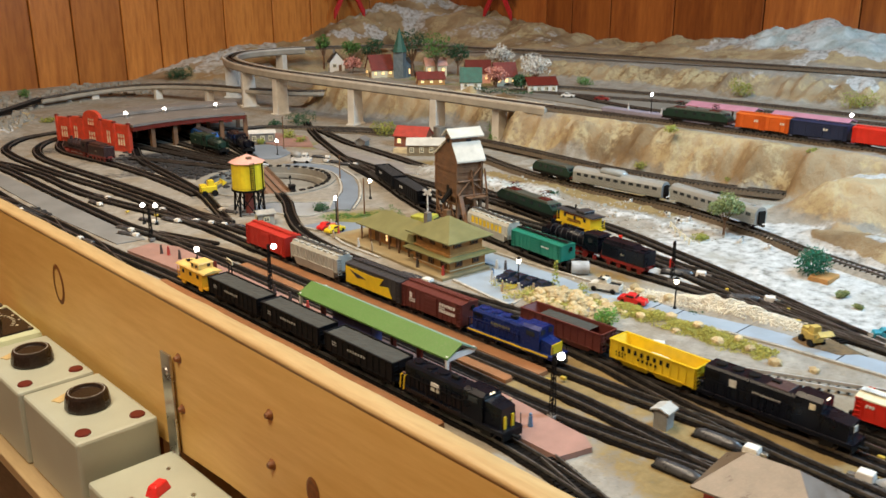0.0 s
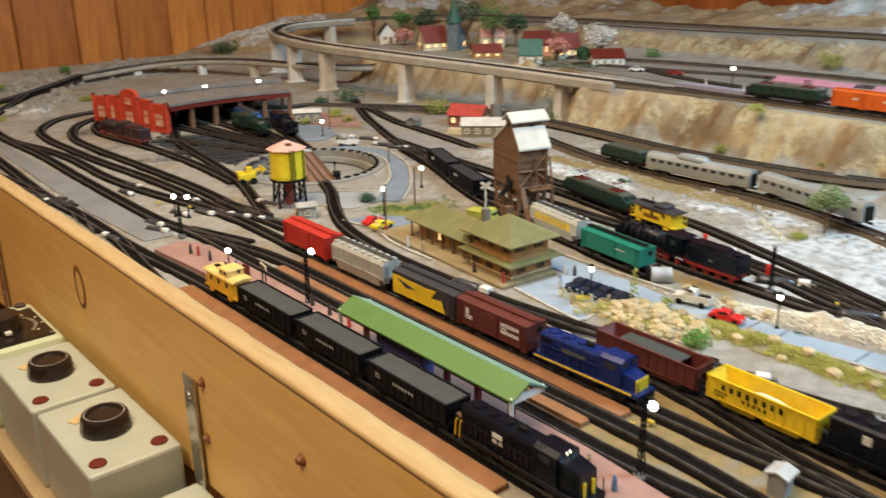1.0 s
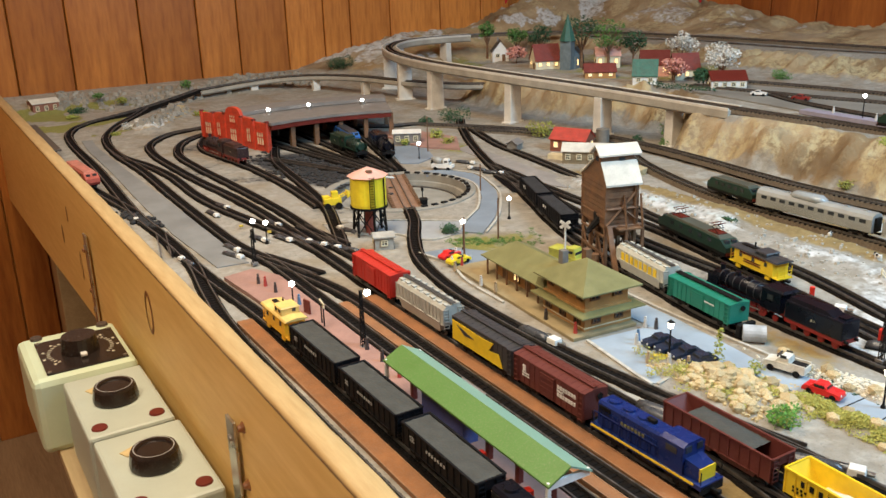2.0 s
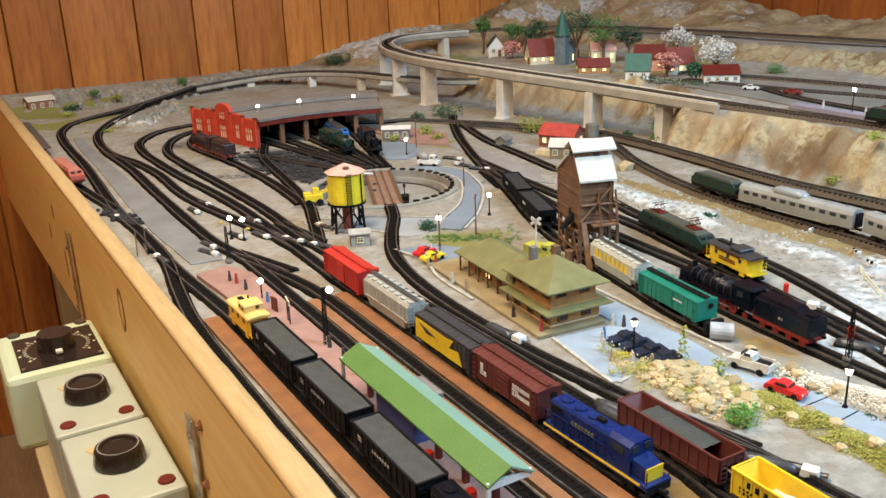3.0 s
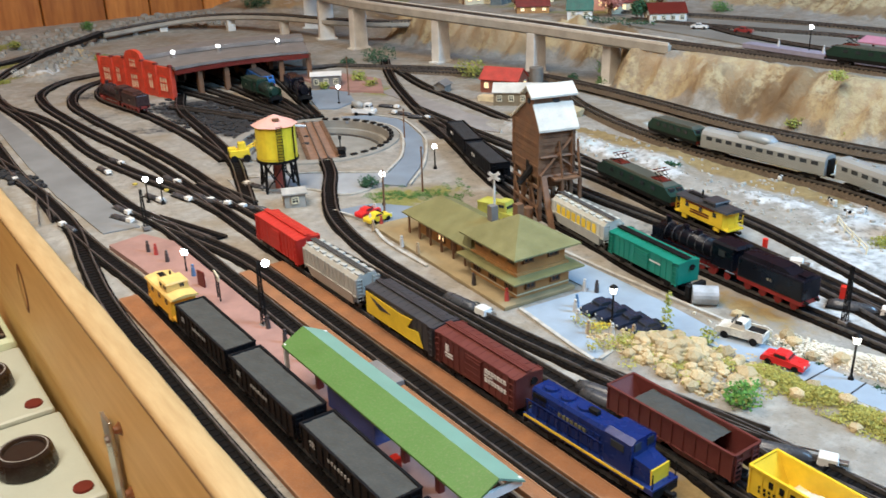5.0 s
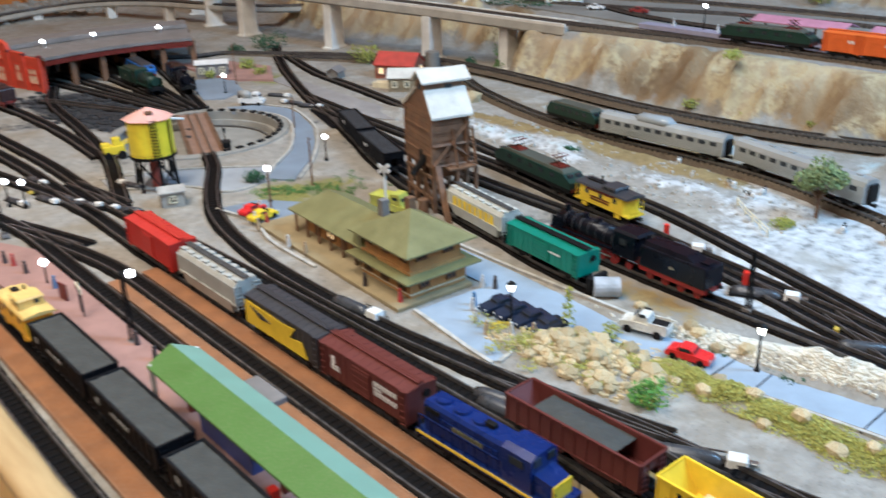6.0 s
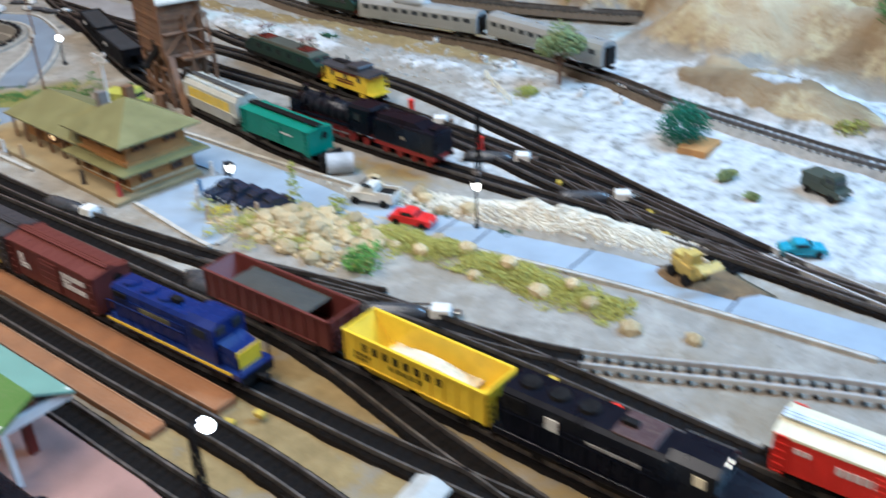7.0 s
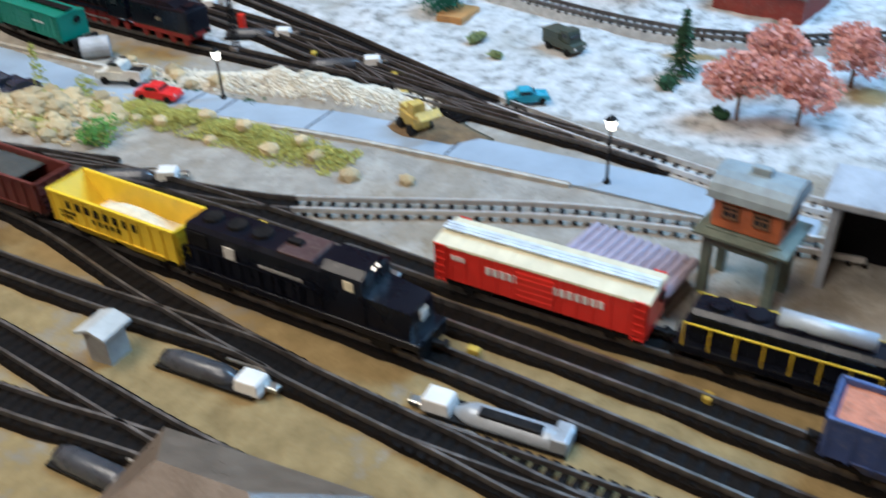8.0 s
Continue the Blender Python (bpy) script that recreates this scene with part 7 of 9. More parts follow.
def tree(x, y, z, h, r, mat, label, trunk_h=0.45, count=800, seed=0, leaf=0.0016):
    random.seed(1000 + seed)
    root = thing("tree", pose(x, y, z), label, "tree")
    bm = NB()
    cyl(bm, (0, 0, -0.002), (0.0005, 0, h * trunk_h), h * 0.035, h * 0.022, 8)
    tips = []
    for i in range(7):
        a = i * 2.4 + random.random()
        q = (r * 0.55 * math.cos(a), r * 0.55 * math.sin(a), h * random.uniform(0.5, 0.85))
        cyl(bm, (0.0005, 0, h * trunk_h * random.uniform(0.75, 1)), q, h * 0.016, h * 0.005, 5)
        tips.append(q)
    cyl(bm, (0.0005, 0, h * trunk_h), (0, 0, h * 0.85), h * 0.02, h * 0.005, 6)
    part("trunk", bm, M_BROWNW, root)
    bm = NB()
    centres = [((q[0], q[1], q[2]), r * random.uniform(0.32, 0.5)) for q in tips] + [((0, 0, h * 0.85), r * 0.42), ((0.1 * r, -0.1 * r, h * 0.65), r * 0.5)]
    leaf_cloud(bm, centres, count, leaf)
    part("crown", bm, mat, root)
    random.seed(7)


def conifer(x, y, z, h, r, label, seed=0, mat=None):
    random.seed(2000 + seed)
    root = thing("conifer", pose(x, y, z), label, "tree")
    part("trunk", cyl(NB(), (0, 0, -0.001), (0, 0, h * 0.97), h * 0.03, h * 0.006, 7), M_BROWNW, root)
    bm = NB()
    for k in range(16):
        t = k / 16
        zz, rr = h * (0.14 + 0.82 * t), r * (1 - t) * random.uniform(0.85, 1.1)
        for i in range(10):
            a = 2 * math.pi * i / 10 + k * 0.7 + random.uniform(-0.2, 0.2)
            for u in (0.35, 0.62, 0.9):
                p = Vector((rr * u * math.cos(a), rr * u * math.sin(a), zz - rr * u * 0.35 + random.uniform(-1, 1) * h * 0.012))
                d = Vector((math.cos(a), math.sin(a), -0.3)) * h * 0.062
                s = Vector((-math.sin(a), math.cos(a), 0)) * h * 0.028
                v = [bm.verts.new(p - d * 0.5), bm.verts.new(p + s), bm.verts.new(p + d), bm.verts.new(p - s)]
                bm.faces.new((v[0], v[1], v[2]))
                bm.faces.new((v[0], v[2], v[3]))
    part("needles", bm, mat or L_DARK, root)
    random.seed(7)


def bush(x, y, z, r, mat, label, squash=0.75, count=320, seed=0, leaf=0.0013):
    random.seed(3000 + seed)
    bm = NB()
    cs = [((random.uniform(-0.5, 0.5) * r, random.uniform(-0.5, 0.5) * r, r * squash * random.uniform(0.3, 0.75)), r * random.uniform(0.4, 0.6)) for _ in range(7)]
    leaf_cloud(bm, cs, count, leaf, squash)
    random.seed(7)
    return single("bush", bm, mat, label, "bush", m=pose(x, y, z))


def zat(x, y):
    return land(x, y)[0]


bush(0.650, 0.907, 0.0, 0.012, L_DARK, "round dark green bush beside the road", seed=1, count=500)
bush(0.613, 0.441, 0.0, 0.016, leaf_material("leaf_vivid", (0.05, 0.14, 0.02), (0.16, 0.36, 0.06)), "bright green bush on the sandy slope", seed=2, count=520)
L_SAGE = leaf_material("leaf_sage", (0.07, 0.11, 0.035), (0.30, 0.38, 0.17))
tree(0.915, 0.505, 0.004, 0.047, 0.023, L_SAGE, "pale green broadleaf tree beside the branch line", 0.3, 1900, 3)
bush(0.885, 0.515, 0.0, 0.010, L_LIME, "yellow-green bush under the tree", seed=4)
bush(0.856, 0.372, 0.0, 0.0245, L_TEAL, "large teal green bush in a wooden tub", 1.05, 1900, 5)
single("planter", box(NB(), (0.852, 0.362, 0.002), (0.026, 0.020, 0.006), bev=0.0006), M_OCHRE, "tan wooden planter box in the snow", "planter")
for i, (x, y, z, r, mat, lab, sq) in enumerate((
    (1.075, 2.08, 0.03, 0.042, L_DARK, "dark green bush by the wall", 0.6), (1.015, 1.465, 0.0, 0.030, L_DARK, "wide dark green bush by the main line", 0.75), (0.955, 1.475, 0.0, 0.018, L_DARK, "dark green bush at the foot of a pier", 0.6),
    (1.040, 1.245, 0.0, 0.028, L_OLIVE, "olive bush behind the red shed", 1.0), (1.150, 1.085, 0.0, 0.018, L_GREEN, "green shrub at the cliff foot", 0.9), (1.165, 1.10, 0.01, 0.014, L_GREEN, "green shrub at the last pier", 1.3),
    (1.128, 1.115, 0.0, 0.013, L_DARK, "small dark shrub at the cliff foot", 0.9), (0.905, 0.745, 0.006, 0.008, L_DARK, "low shrub on the rocky bank", 0.7), (1.112, 0.752, 0.008, 0.013, L_OLIVE, "dry tuft below the cliff", 0.8), (1.122, 0.69, 0.008, 0.012, L_OLIVE, "dry tuft below the cliff", 0.6), (1.13, 0.62, 0.008, 0.012, L_OLIVE, "dry tuft below the cliff", 0.6),
    (0.47, 2.02, 0.0, 0.022, L_DARK, "dark green hedge in the corner", 0.5), (0.52, 2.06, 0.02, 0.016, L_GREEN, "green bush in the corner", 0.6), (0.45, 1.96, 0.0, 0.015, L_LIME, "pale green bush in the corner", 0.5), (0.56, 2.03, 0.01, 0.018, L_OLIVE, "olive bush by the back track", 0.5), (0.71, 2.09, 0.02, 0.016, L_GREEN, "green bush along the back wall", 0.9),
    (0.515, 1.76, 0.0, 0.018, L_WHITE, "pale grey lichen bush between tracks", 0.6), (0.545, 1.80, 0.0, 0.016, L_WHITE, "pale grey lichen bush between tracks", 0.6), (0.60, 1.83, 0.0, 0.022, L_WHITE, "pale grey lichen bush behind the roundhouse", 0.6), (0.66, 1.82, 0.0, 0.016, L_OLIVE, "dry grey-green bush behind the roundhouse", 0.6), (0.48, 1.72, 0.0, 0.012, L_OLIVE, "dry bush inside the track curve", 0.5),
    (1.130, 0.717, 0.064, 0.014, L_LIME, "yellow-green tuft on the cliff edge", 0.7), (1.16, 0.52, 0.055, 0.012, L_OLIVE, "olive tuft on the cliff edge", 0.7), (1.475, 1.14, 0.062, 0.022, L_GREEN, "green bush beside the white house", 0.7),
    (1.535, 0.83, 0.068, 0.03, L_OLIVE, "olive bushes on the second bank", 0.8), (1.53, 0.62, 0.068, 0.028, L_OLIVE, "olive bushes on the second bank", 0.8), (1.53, 0.5, 0.068, 0.03, L_GREEN, "green bushes on the second bank", 0.8),
    (0.80, 0.20, 0.0, 0.009, L_DARK, "small grey-green shrub in the snow", 0.7), (0.775, 0.165, 0.0, 0.006, L_DARK, "tiny dark shrub in the snow", 0.7), (0.815, 0.329, 0.001, 0.007, L_SAGE, "small grey-green shrub in the snow", 0.8), (0.798, 0.306, 0.001, 0.005, L_SAGE, "small grey-green shrub in the snow", 0.7), (0.917, 0.287, 0.004, 0.014, L_OLIVE, "olive bush below the tan mound", 0.8), (1.05, 0.30, 0.05, 0.02, L_GREEN, "green bush on the snowy mound", 0.9),
    (0.838, 1.335, 0.0, 0.011, L_LIME, "yellow-green bush by the red field", 0.9), (0.905, 1.345, 0.0, 0.018, L_LIME, "yellow-green hedge along the red field", 0.9), (0.895, 1.30, 0.0, 0.013, L_OLIVE, "olive hedge along the red field", 0.9))):
    bush(x, y, z, r, mat, lab, sq, int(200 + r * 14000), 20 + i, 0.0011 + r * 0.03)
conifer(0.817, 0.199, 0.0, 0.043, 0.0090, "dark green fir tree in the snow", 1)
for i, (x, y, h) in enumerate(((0.776, 0.157, 0.034), (0.783, 0.128, 0.034), (0.826, 0.150, 0.035), (0.838, 0.112, 0.036))):
    tree(x, y, 0.0, h, 0.0195, L_PINK, "pink blossoming tree in the snow", count=1700, seed=10 + i)
tree(0.935, 0.246, 0.004, 0.06, 0.02, L_OLIVE, "olive tree on the snowy slope", count=700, seed=16)
weed = NB()
leaf_cloud(weed, [((0, 0, 0.005 * k + 0.003), 0.005 - 0.0007 * k) for k in range(5)], 170, 0.0012, 1.2)
single("tall_weed", weed, L_LIME, "tall bright green weed at the rock garden", "plant", m=pose(0.643, 0.523, 0.004))
single("reed_clump", weed_bm := leaf_cloud(b := NB(), [((0, 0, 0.004), 0.006)], 120, 0.0013) or b, L_LIME, "yellow weeds at the road bend", "plant", m=pose(0.652, 0.497, 0.002))

# low tufts that nobody could count
random.seed(5)
bm = NB()
for _ in range(235):
    t = random.random()
    x, y = 0.6425 + 0.004 * t + random.gauss(0, 0.0048), 0.460 - 0.15 * t
    leaf_cloud(bm, [((x, y, zat(x, y) + 0.0004), random.uniform(0.003, 0.0062))], 110, 0.0008, 0.4)
for _ in range(60):
    x, y = random.gauss(0.617, 0.013), random.gauss(0.500, 0.026)
    leaf_cloud(bm, [((x, y, 0.005), random.uniform(0.005, 0.009))], 95, 0.0009, 0.42)
single("grass_tufts", bm, L_MOSS, "yellow-green moss along the road and rocks", "moss", kind="stuff")
bm = NB()
for _ in range(60):
    t = random.random()
    x, y = 0.640 + 0.045 * t + random.gauss(0, 0.006), 0.875 - 0.03 * t + random.gauss(0, 0.006)
    leaf_cloud(bm, [((x, y, 0.001), random.uniform(0.002, 0.005))], 34, 0.0007, 0.35)
for _ in range(40):
    x, y = random.gauss(0.585, 0.02), random.gauss(0.80, 0.02)
    leaf_cloud(bm, [((0.70 + random.gauss(0, 0.02), 0.84 + random.gauss(0, 0.02), 0.001), random.uniform(0.002, 0.005))], 34, 0.0007, 0.35)
single("lawn_tufts", bm, L_GREEN, "thin green turf round the station", "grass", kind="stuff")

# ---- rocks ----


def make_rock(seed):
    random.seed(seed)
    bm = NB()
    ball(bm, (0, 0, 0), 1.0, 0.8, 1)
    for v in bm.verts:
        v.co *= 1 + 0.28 * noise.noise(v.co * 1.7 + Vector((seed * 3.1, 0, 0)))
        v.co.z = max(v.co.z, -0.35)
    random.seed(7)
    return bm


ROCKS = [mesh_of("rock", make_rock(i), M_ROCK) for i in range(5)]
random.seed(11)


def rock(x, y, s, label="tan boulder in the rock garden", group="boulders"):
    ob = new("rock", random.choice(ROCKS))
    ob.matrix_world = Matrix.Translation((x, y, zat(x, y) + s * 0.25)) @ Matrix.Rotation(random.uniform(0, 6.3), 4, "Z") @ Matrix.Diagonal((s, s * random.uniform(0.75, 1.0), s * random.uniform(0.75, 1.05), 1))
    tagged(ob, label, "rock", group)


for _ in range(125):
    x = 0.598 + 0.040 * random.random()
    y = 0.462 + 0.085 * random.random() + (x - 0.598) * -0.6
    s = random.uniform(0.0022, 0.0056)
    if y < 0.522 - 0.35 * max(0.0, x - 0.618):
        rock(x, y, s)
for x, y, s in ((0.630, 0.513, 0.0055), (0.638, 0.509, 0.007), (0.627, 0.510, 0.006), (0.642, 0.497, 0.0075), (0.633, 0.500, 0.0065), (0.625, 0.498, 0.006), (0.648, 0.470, 0.0055), (0.607, 0.468, 0.005), (0.646, 0.480, 0.007), (0.640, 0.468, 0.006), (0.634, 0.455, 0.0075), (0.653, 0.425, 0.005), (0.639, 0.425, 0.006), (0.650, 0.402, 0.006), (0.636, 0.388, 0.0045), (0.648, 0.375, 0.0055), (0.640, 0.352, 0.006), (0.650, 0.34, 0.005), (0.643, 0.326, 0.0055), (0.637, 0.302, 0.0062), (0.645, 0.275, 0.0050), (0.690, 0.462, 0.006), (0.686, 0.480, 0.005), (0.695, 0.470, 0.0065), (0.690, 0.43, 0.006), (0.683, 0.445, 0.005), (0.698, 0.51, 0.005), (0.692, 0.50, 0.004)):
    rock(x, y, s, "tan boulder at the roadside", "roadside boulders")
bm = NB()
for _ in range(4600):
    x, y = random.gauss(0.0, 1), random.gauss(0.0, 1)
    yy = 0.385 + 0.042 * y
    xx = 0.7065 + 0.2 * (0.38 - yy) + 0.0075 * x
    if abs(x) > 1.9:
        continue
    s = random.uniform(0.0007, 0.0017)
    o = Vector((xx, yy, zat(xx, yy) + s * 0.3))
    box(bm, o, (s * 1.6, s * 1.2, s), random.uniform(0, 180), taper=0.3)
single("gravel_heap", bm, surf("pale_gravel", (0.66, 0.615, 0.50), 0.9, vary=0.25, scale=200, dirt=0.2), "heap of pale gravel beside the yard", "gravel", kind="stuff")
rock(0.992, 0.977, 0.013, "large cream boulder beside the branch line", "boulders")
bm = NB()
for _ in range(150):
    t = random.random()
    x, y = 0.535 + 0.10 * t + random.gauss(0, 0.012), 1.735 + 0.145 * t + random.gauss(0, 0.012)
    s = random.uniform(0.003, 0.0085)
    box(bm, (x, y, zat(x, y) + s * 0.2), (s * 1.5, s * 1.2, s), random.uniform(0, 180), taper=0.4)
single("mound_stones", bm, surf("mound_stone", (0.27, 0.255, 0.22), 0.9, vary=0.35, scale=60, dirt=0.4, bump=0.8), "grey-white stones on the rocky mound", "stones", kind="stuff")
bm = NB()
for _ in range(420):
    x = random.uniform(0.44, 1.0)
    y = 2.075 + 0.05 * fbm(x, 0.2, 9.0) + random.gauss(0, 0.030)
    s = random.uniform(0.003, 0.010)
    box(bm, (x, min(y, 2.17), zat(x, min(y, 2.17)) + s * 0.15), (s * 1.6, s * 1.3, s), random.uniform(0, 180), taper=0.4)
single("wall_stones", bm, MATS["mound_stone"], "grey stones heaped along the back wall", "stones", kind="stuff")
bm = NB()
for _ in range(46):
    x, y = random.gauss(0.6885, 0.004), random.uniform(0.395, 0.465)
    leaf_cloud(bm, [((x, y, 0.001), random.uniform(0.002, 0.005))], 40, 0.0010, 0.4)
single("dark_moss", bm, L_DARK, "dark green moss at the lamp by the road", "moss", kind="stuff")
bm = NB()
for _ in range(330):
    x, y = 0.872 + 0.07 * random.random() ** 1.5, random.uniform(0.50, 1.0)
    s = random.choice((0.0010, 0.0014, 0.0020, 0.0028))
    box(bm, (x, y, zat(x, y) + s * 0.2), (s * 1.7, s * 1.3, s), random.uniform(0, 180), taper=0.35)
single("bank_rubble", bm, surf("grey_rubble", (0.40, 0.385, 0.34), 0.9, vary=0.3, scale=150), "grey rubble scattered on the bank", "rubble", kind="stuff")
bm = NB()
for _ in range(900):
    x, y = random.uniform(0.597, 0.66), random.uniform(0.45, 0.55)
    if (x - 0.597) * 1.1 + (y - 0.45) > 0.115:
        continue
    s = random.uniform(0.0008, 0.002)
    box(bm, (x, y, zat(x, y) + s * 0.25), (s * 1.6, s * 1.3, s), random.uniform(0, 180), taper=0.3)
single("rock_chips", bm, M_ROCK, "small broken stones between the boulders", "stones", kind="stuff")

# ---- lamps, masts and signals ----


def street_lamp(x, y, h, style, label, z=0.0):
    root = thing("street_lamp", pose(x, y, z), label, "lamp", "model street lamps")
    part("pole", cyl(NB(), (0, 0, 0), (0, 0, h), 0.0008, 0.0006, 8), M_UNDER, root)
    part("base", cyl(NB(), (0, 0, 0), (0, 0, 0.003), 0.0022, 0.0014, 10), M_UNDER, root)
    if style == "globe":
        part("bulb", ball(NB(), (0, 0, h + 0.0018), 0.0027, 1.0, 2), M_BULBW, root, "glowing round globe", True)
    else:
        part("lantern", cyl(NB(), (0, 0, h), (0, 0, h + 0.0045), 0.0016, 0.0026, 8), M_BULB, root, "glowing lantern")
        part("cap", cyl(NB(), (0, 0, h + 0.0045), (0, 0, h + 0.0065), 0.0030, 0.0006, 8), M_UNDER, root)
    return root


for x, y, h, st in ((0.4760, 0.9905, 0.0215, "globe"), (0.4665, 1.0035, 0.0215, "globe"), (0.432, 0.812, 0.018, "globe"), (0.6795, 0.4175, 0.0245, "lantern"), (0.619, 0.548, 0.026, "lantern"), (0.633, 0.849, 0.029, "globe"), (0.805, 1.236, 0.022, "globe"), (0.735, 0.912, 0.022, "globe"), (0.684, 0.192, 0.0285, "lantern")):
    street_lamp(x, y, h, st, "small black street lamp with a lit head")
street_lamp(1.234, 0.822, 0.032, "globe", "black street lamp on the upper platform", 0.064)
street_lamp(1.303, 0.538, 0.024, "globe", "black street lamp on the upper street", 0.064)


def lattice_mast(x, y, h, lit, label, side=1):
    root = thing("lattice_mast", pose(x, y, 0.002), label, "mast", "lattice masts")
    bm = NB()
    for a, b in ((-1, -1), (1, -1), (1, 1), (-1, 1)):
        cyl(bm, (a * 0.0016, b * 0.0016, 0), (a * 0.0007, b * 0.0007, h), 0.0004, n=4)
    for i in range(12):
        z0, z1 = h * i / 12, h * (i + 1) / 12
        w0, w1 = 0.0016 - 0.0009 * i / 12, 0.0016 - 0.0009 * (i + 1) / 12
        s = 1 if i % 2 else -1
        for b in (-1, 1):
            cyl(bm, (s * w0, b * w0, z0), (-s * w1, b * w1, z1), 0.0003, n=4)
            cyl(bm, (b * w0, s * w0, z0), (b * w1, -s * w1, z1), 0.0003, n=4)
    part("lattice", bm, M_UNDER, root)
    part("foot", box(NB(), (0, 0, 0.0008), (0.006, 0.006, 0.003), bev=0.0003), M_SLATE, root)
    if lit:
        part("arm", cyl(NB(), (0, 0, h), (0.004 * side, -0.002, h - 0.001), 0.0005, n=5), M_UNDER, root)
        part("bulb", ball(NB(), (0.0045 * side, -0.002, h - 0.0022), 0.0027, 1.0, 2), M_BULBW, root, "glowing round lamp", True)
    return root


lattice_mast(0.440, 0.930, 0.036, False, "unlit black lattice mast at the platform's end")
lattice_mast(0.4405, 0.692, 0.048, True, "tall black lattice mast with a lit lamp")
lattice_mast(0.446, 0.362, 0.046, True, "tall black lattice mast with a lit lamp by the platform ramp")
lattice_mast(0.738, 0.458, 0.040, False, "rusty brown lattice mast in the yard")


def pole(x, y, h, label, arms=0, mat=None):
    root = thing("telegraph_pole", pose(x, y, 0), label, "pole", "telegraph poles")
    part("shaft", cyl(NB(), (0, 0, -0.001), (0, 0, h), 0.0010, 0.0007, 8), mat or M_BROWNW, root)
    for i in range(arms):
        part("crossarm", box(NB(), (0, 0, h - 0.003 - 0.004 * i), (0.011, 0.0008, 0.0010), 45), mat or M_BROWNW, root)
    return root


pole(0.625, 0.835, 0.040, "brown telegraph pole by the station street", 0)
pole(0.683, 0.859, 0.045, "brown telegraph pole with a crossarm by the turntable", 1)
pole(0.840, 1.27, 0.055, "thin brown telegraph pole by the red field", 1)
pole(0.775, 1.03, 0.036, "brown telegraph pole inside the road bend", 1)

root = thing("crossing_signal", pose(0.645, 0.702, 0.001), "white railway crossing signal on a tall pole", "signal")
part("mast", cyl(NB(), (0, 0, 0), (0, 0, 0.060), 0.0009, n=8), M_WHITE, root)
bm = NB()
for a in (35, -35):
    m = Matrix.Rotation(radians(a), 4, "Y")
    b2 = NB()
    box(b2, (0, -0.001, 0), (0.0105, 0.0008, 0.0026))
    b2.transform(Matrix.Translation((0, 0, 0.061)) @ m)
    tmp = bpy.data.meshes.new("tmp")
    b2.to_mesh(tmp)
    bm.from_mesh(tmp)
    b2.free()
o = part("crossbuck", bm, M_WHITE, root)
o.matrix_local = pose(0, 0, 0, 0, 0, -50)
part("signal_box", box(NB(), (0, 0, 0.006), (0.005, 0.005, 0.012)), M_UNDER, root)


def platform_sign(x, y):
    root = thing("platform_sign", pose(x, y, 0.004, 0, 0, 80), "station name board on two posts", "sign")
    for s in (-1, 1):
        part("post", box(NB(), (s * 0.004, 0, 0.009), (0.001, 0.001, 0.018)), M_UNDER, root)
    b = part("board", box(NB(), (0, 0, 0.0185), (0.014, 0.0012, 0.004), bev=0.0002), M_CREAM, root)
    part("lettering", box(NB(), (0, 0.0008, 0.0185), (0.010, 0.0004, 0.0014)), M_UNDER, b)


platform_sign(0.432, 0.748)
for y in (0.500, 0.455):
    single("vending_box", box(NB(), (0.421, y, 0.0125), (0.004, 0.005, 0.006), bev=0.0004), P_BRIGHTRED, "small bright red box on the kiosk wall", "vending box", m=None)
single("notice_board", box(NB(), (0.431, 0.778, 0.010), (0.0015, 0.009, 0.012), 10, bev=0.0003), M_DARKRED, "dark red notice board on the platform", "notice board")
single("signal_lamp", cyl(NB(), (0.5735, 0.277, 0.0), (0.5735, 0.277, 0.010), 0.0032, 0.0030, 12), P_BRIGHTRED, "short bright red round signal post", "signal")
single("signal_lamp", box(NB(), (0.7675, 0.4775, 0.0065), (0.005, 0.004, 0.013), 20, bev=0.0004), P_BRIGHTRED, "bright red signal lantern in the yard", "signal")
single("signal_lamp", cyl(NB(), (0.806, 0.567, 0.0), (0.806, 0.567, 0.010), 0.0022, n=10), P_BRIGHTRED, "red signal lantern among the yard tracks", "signal")


M_CLIP = plastic("clip_yellow", (0.50, 0.36, 0.05))


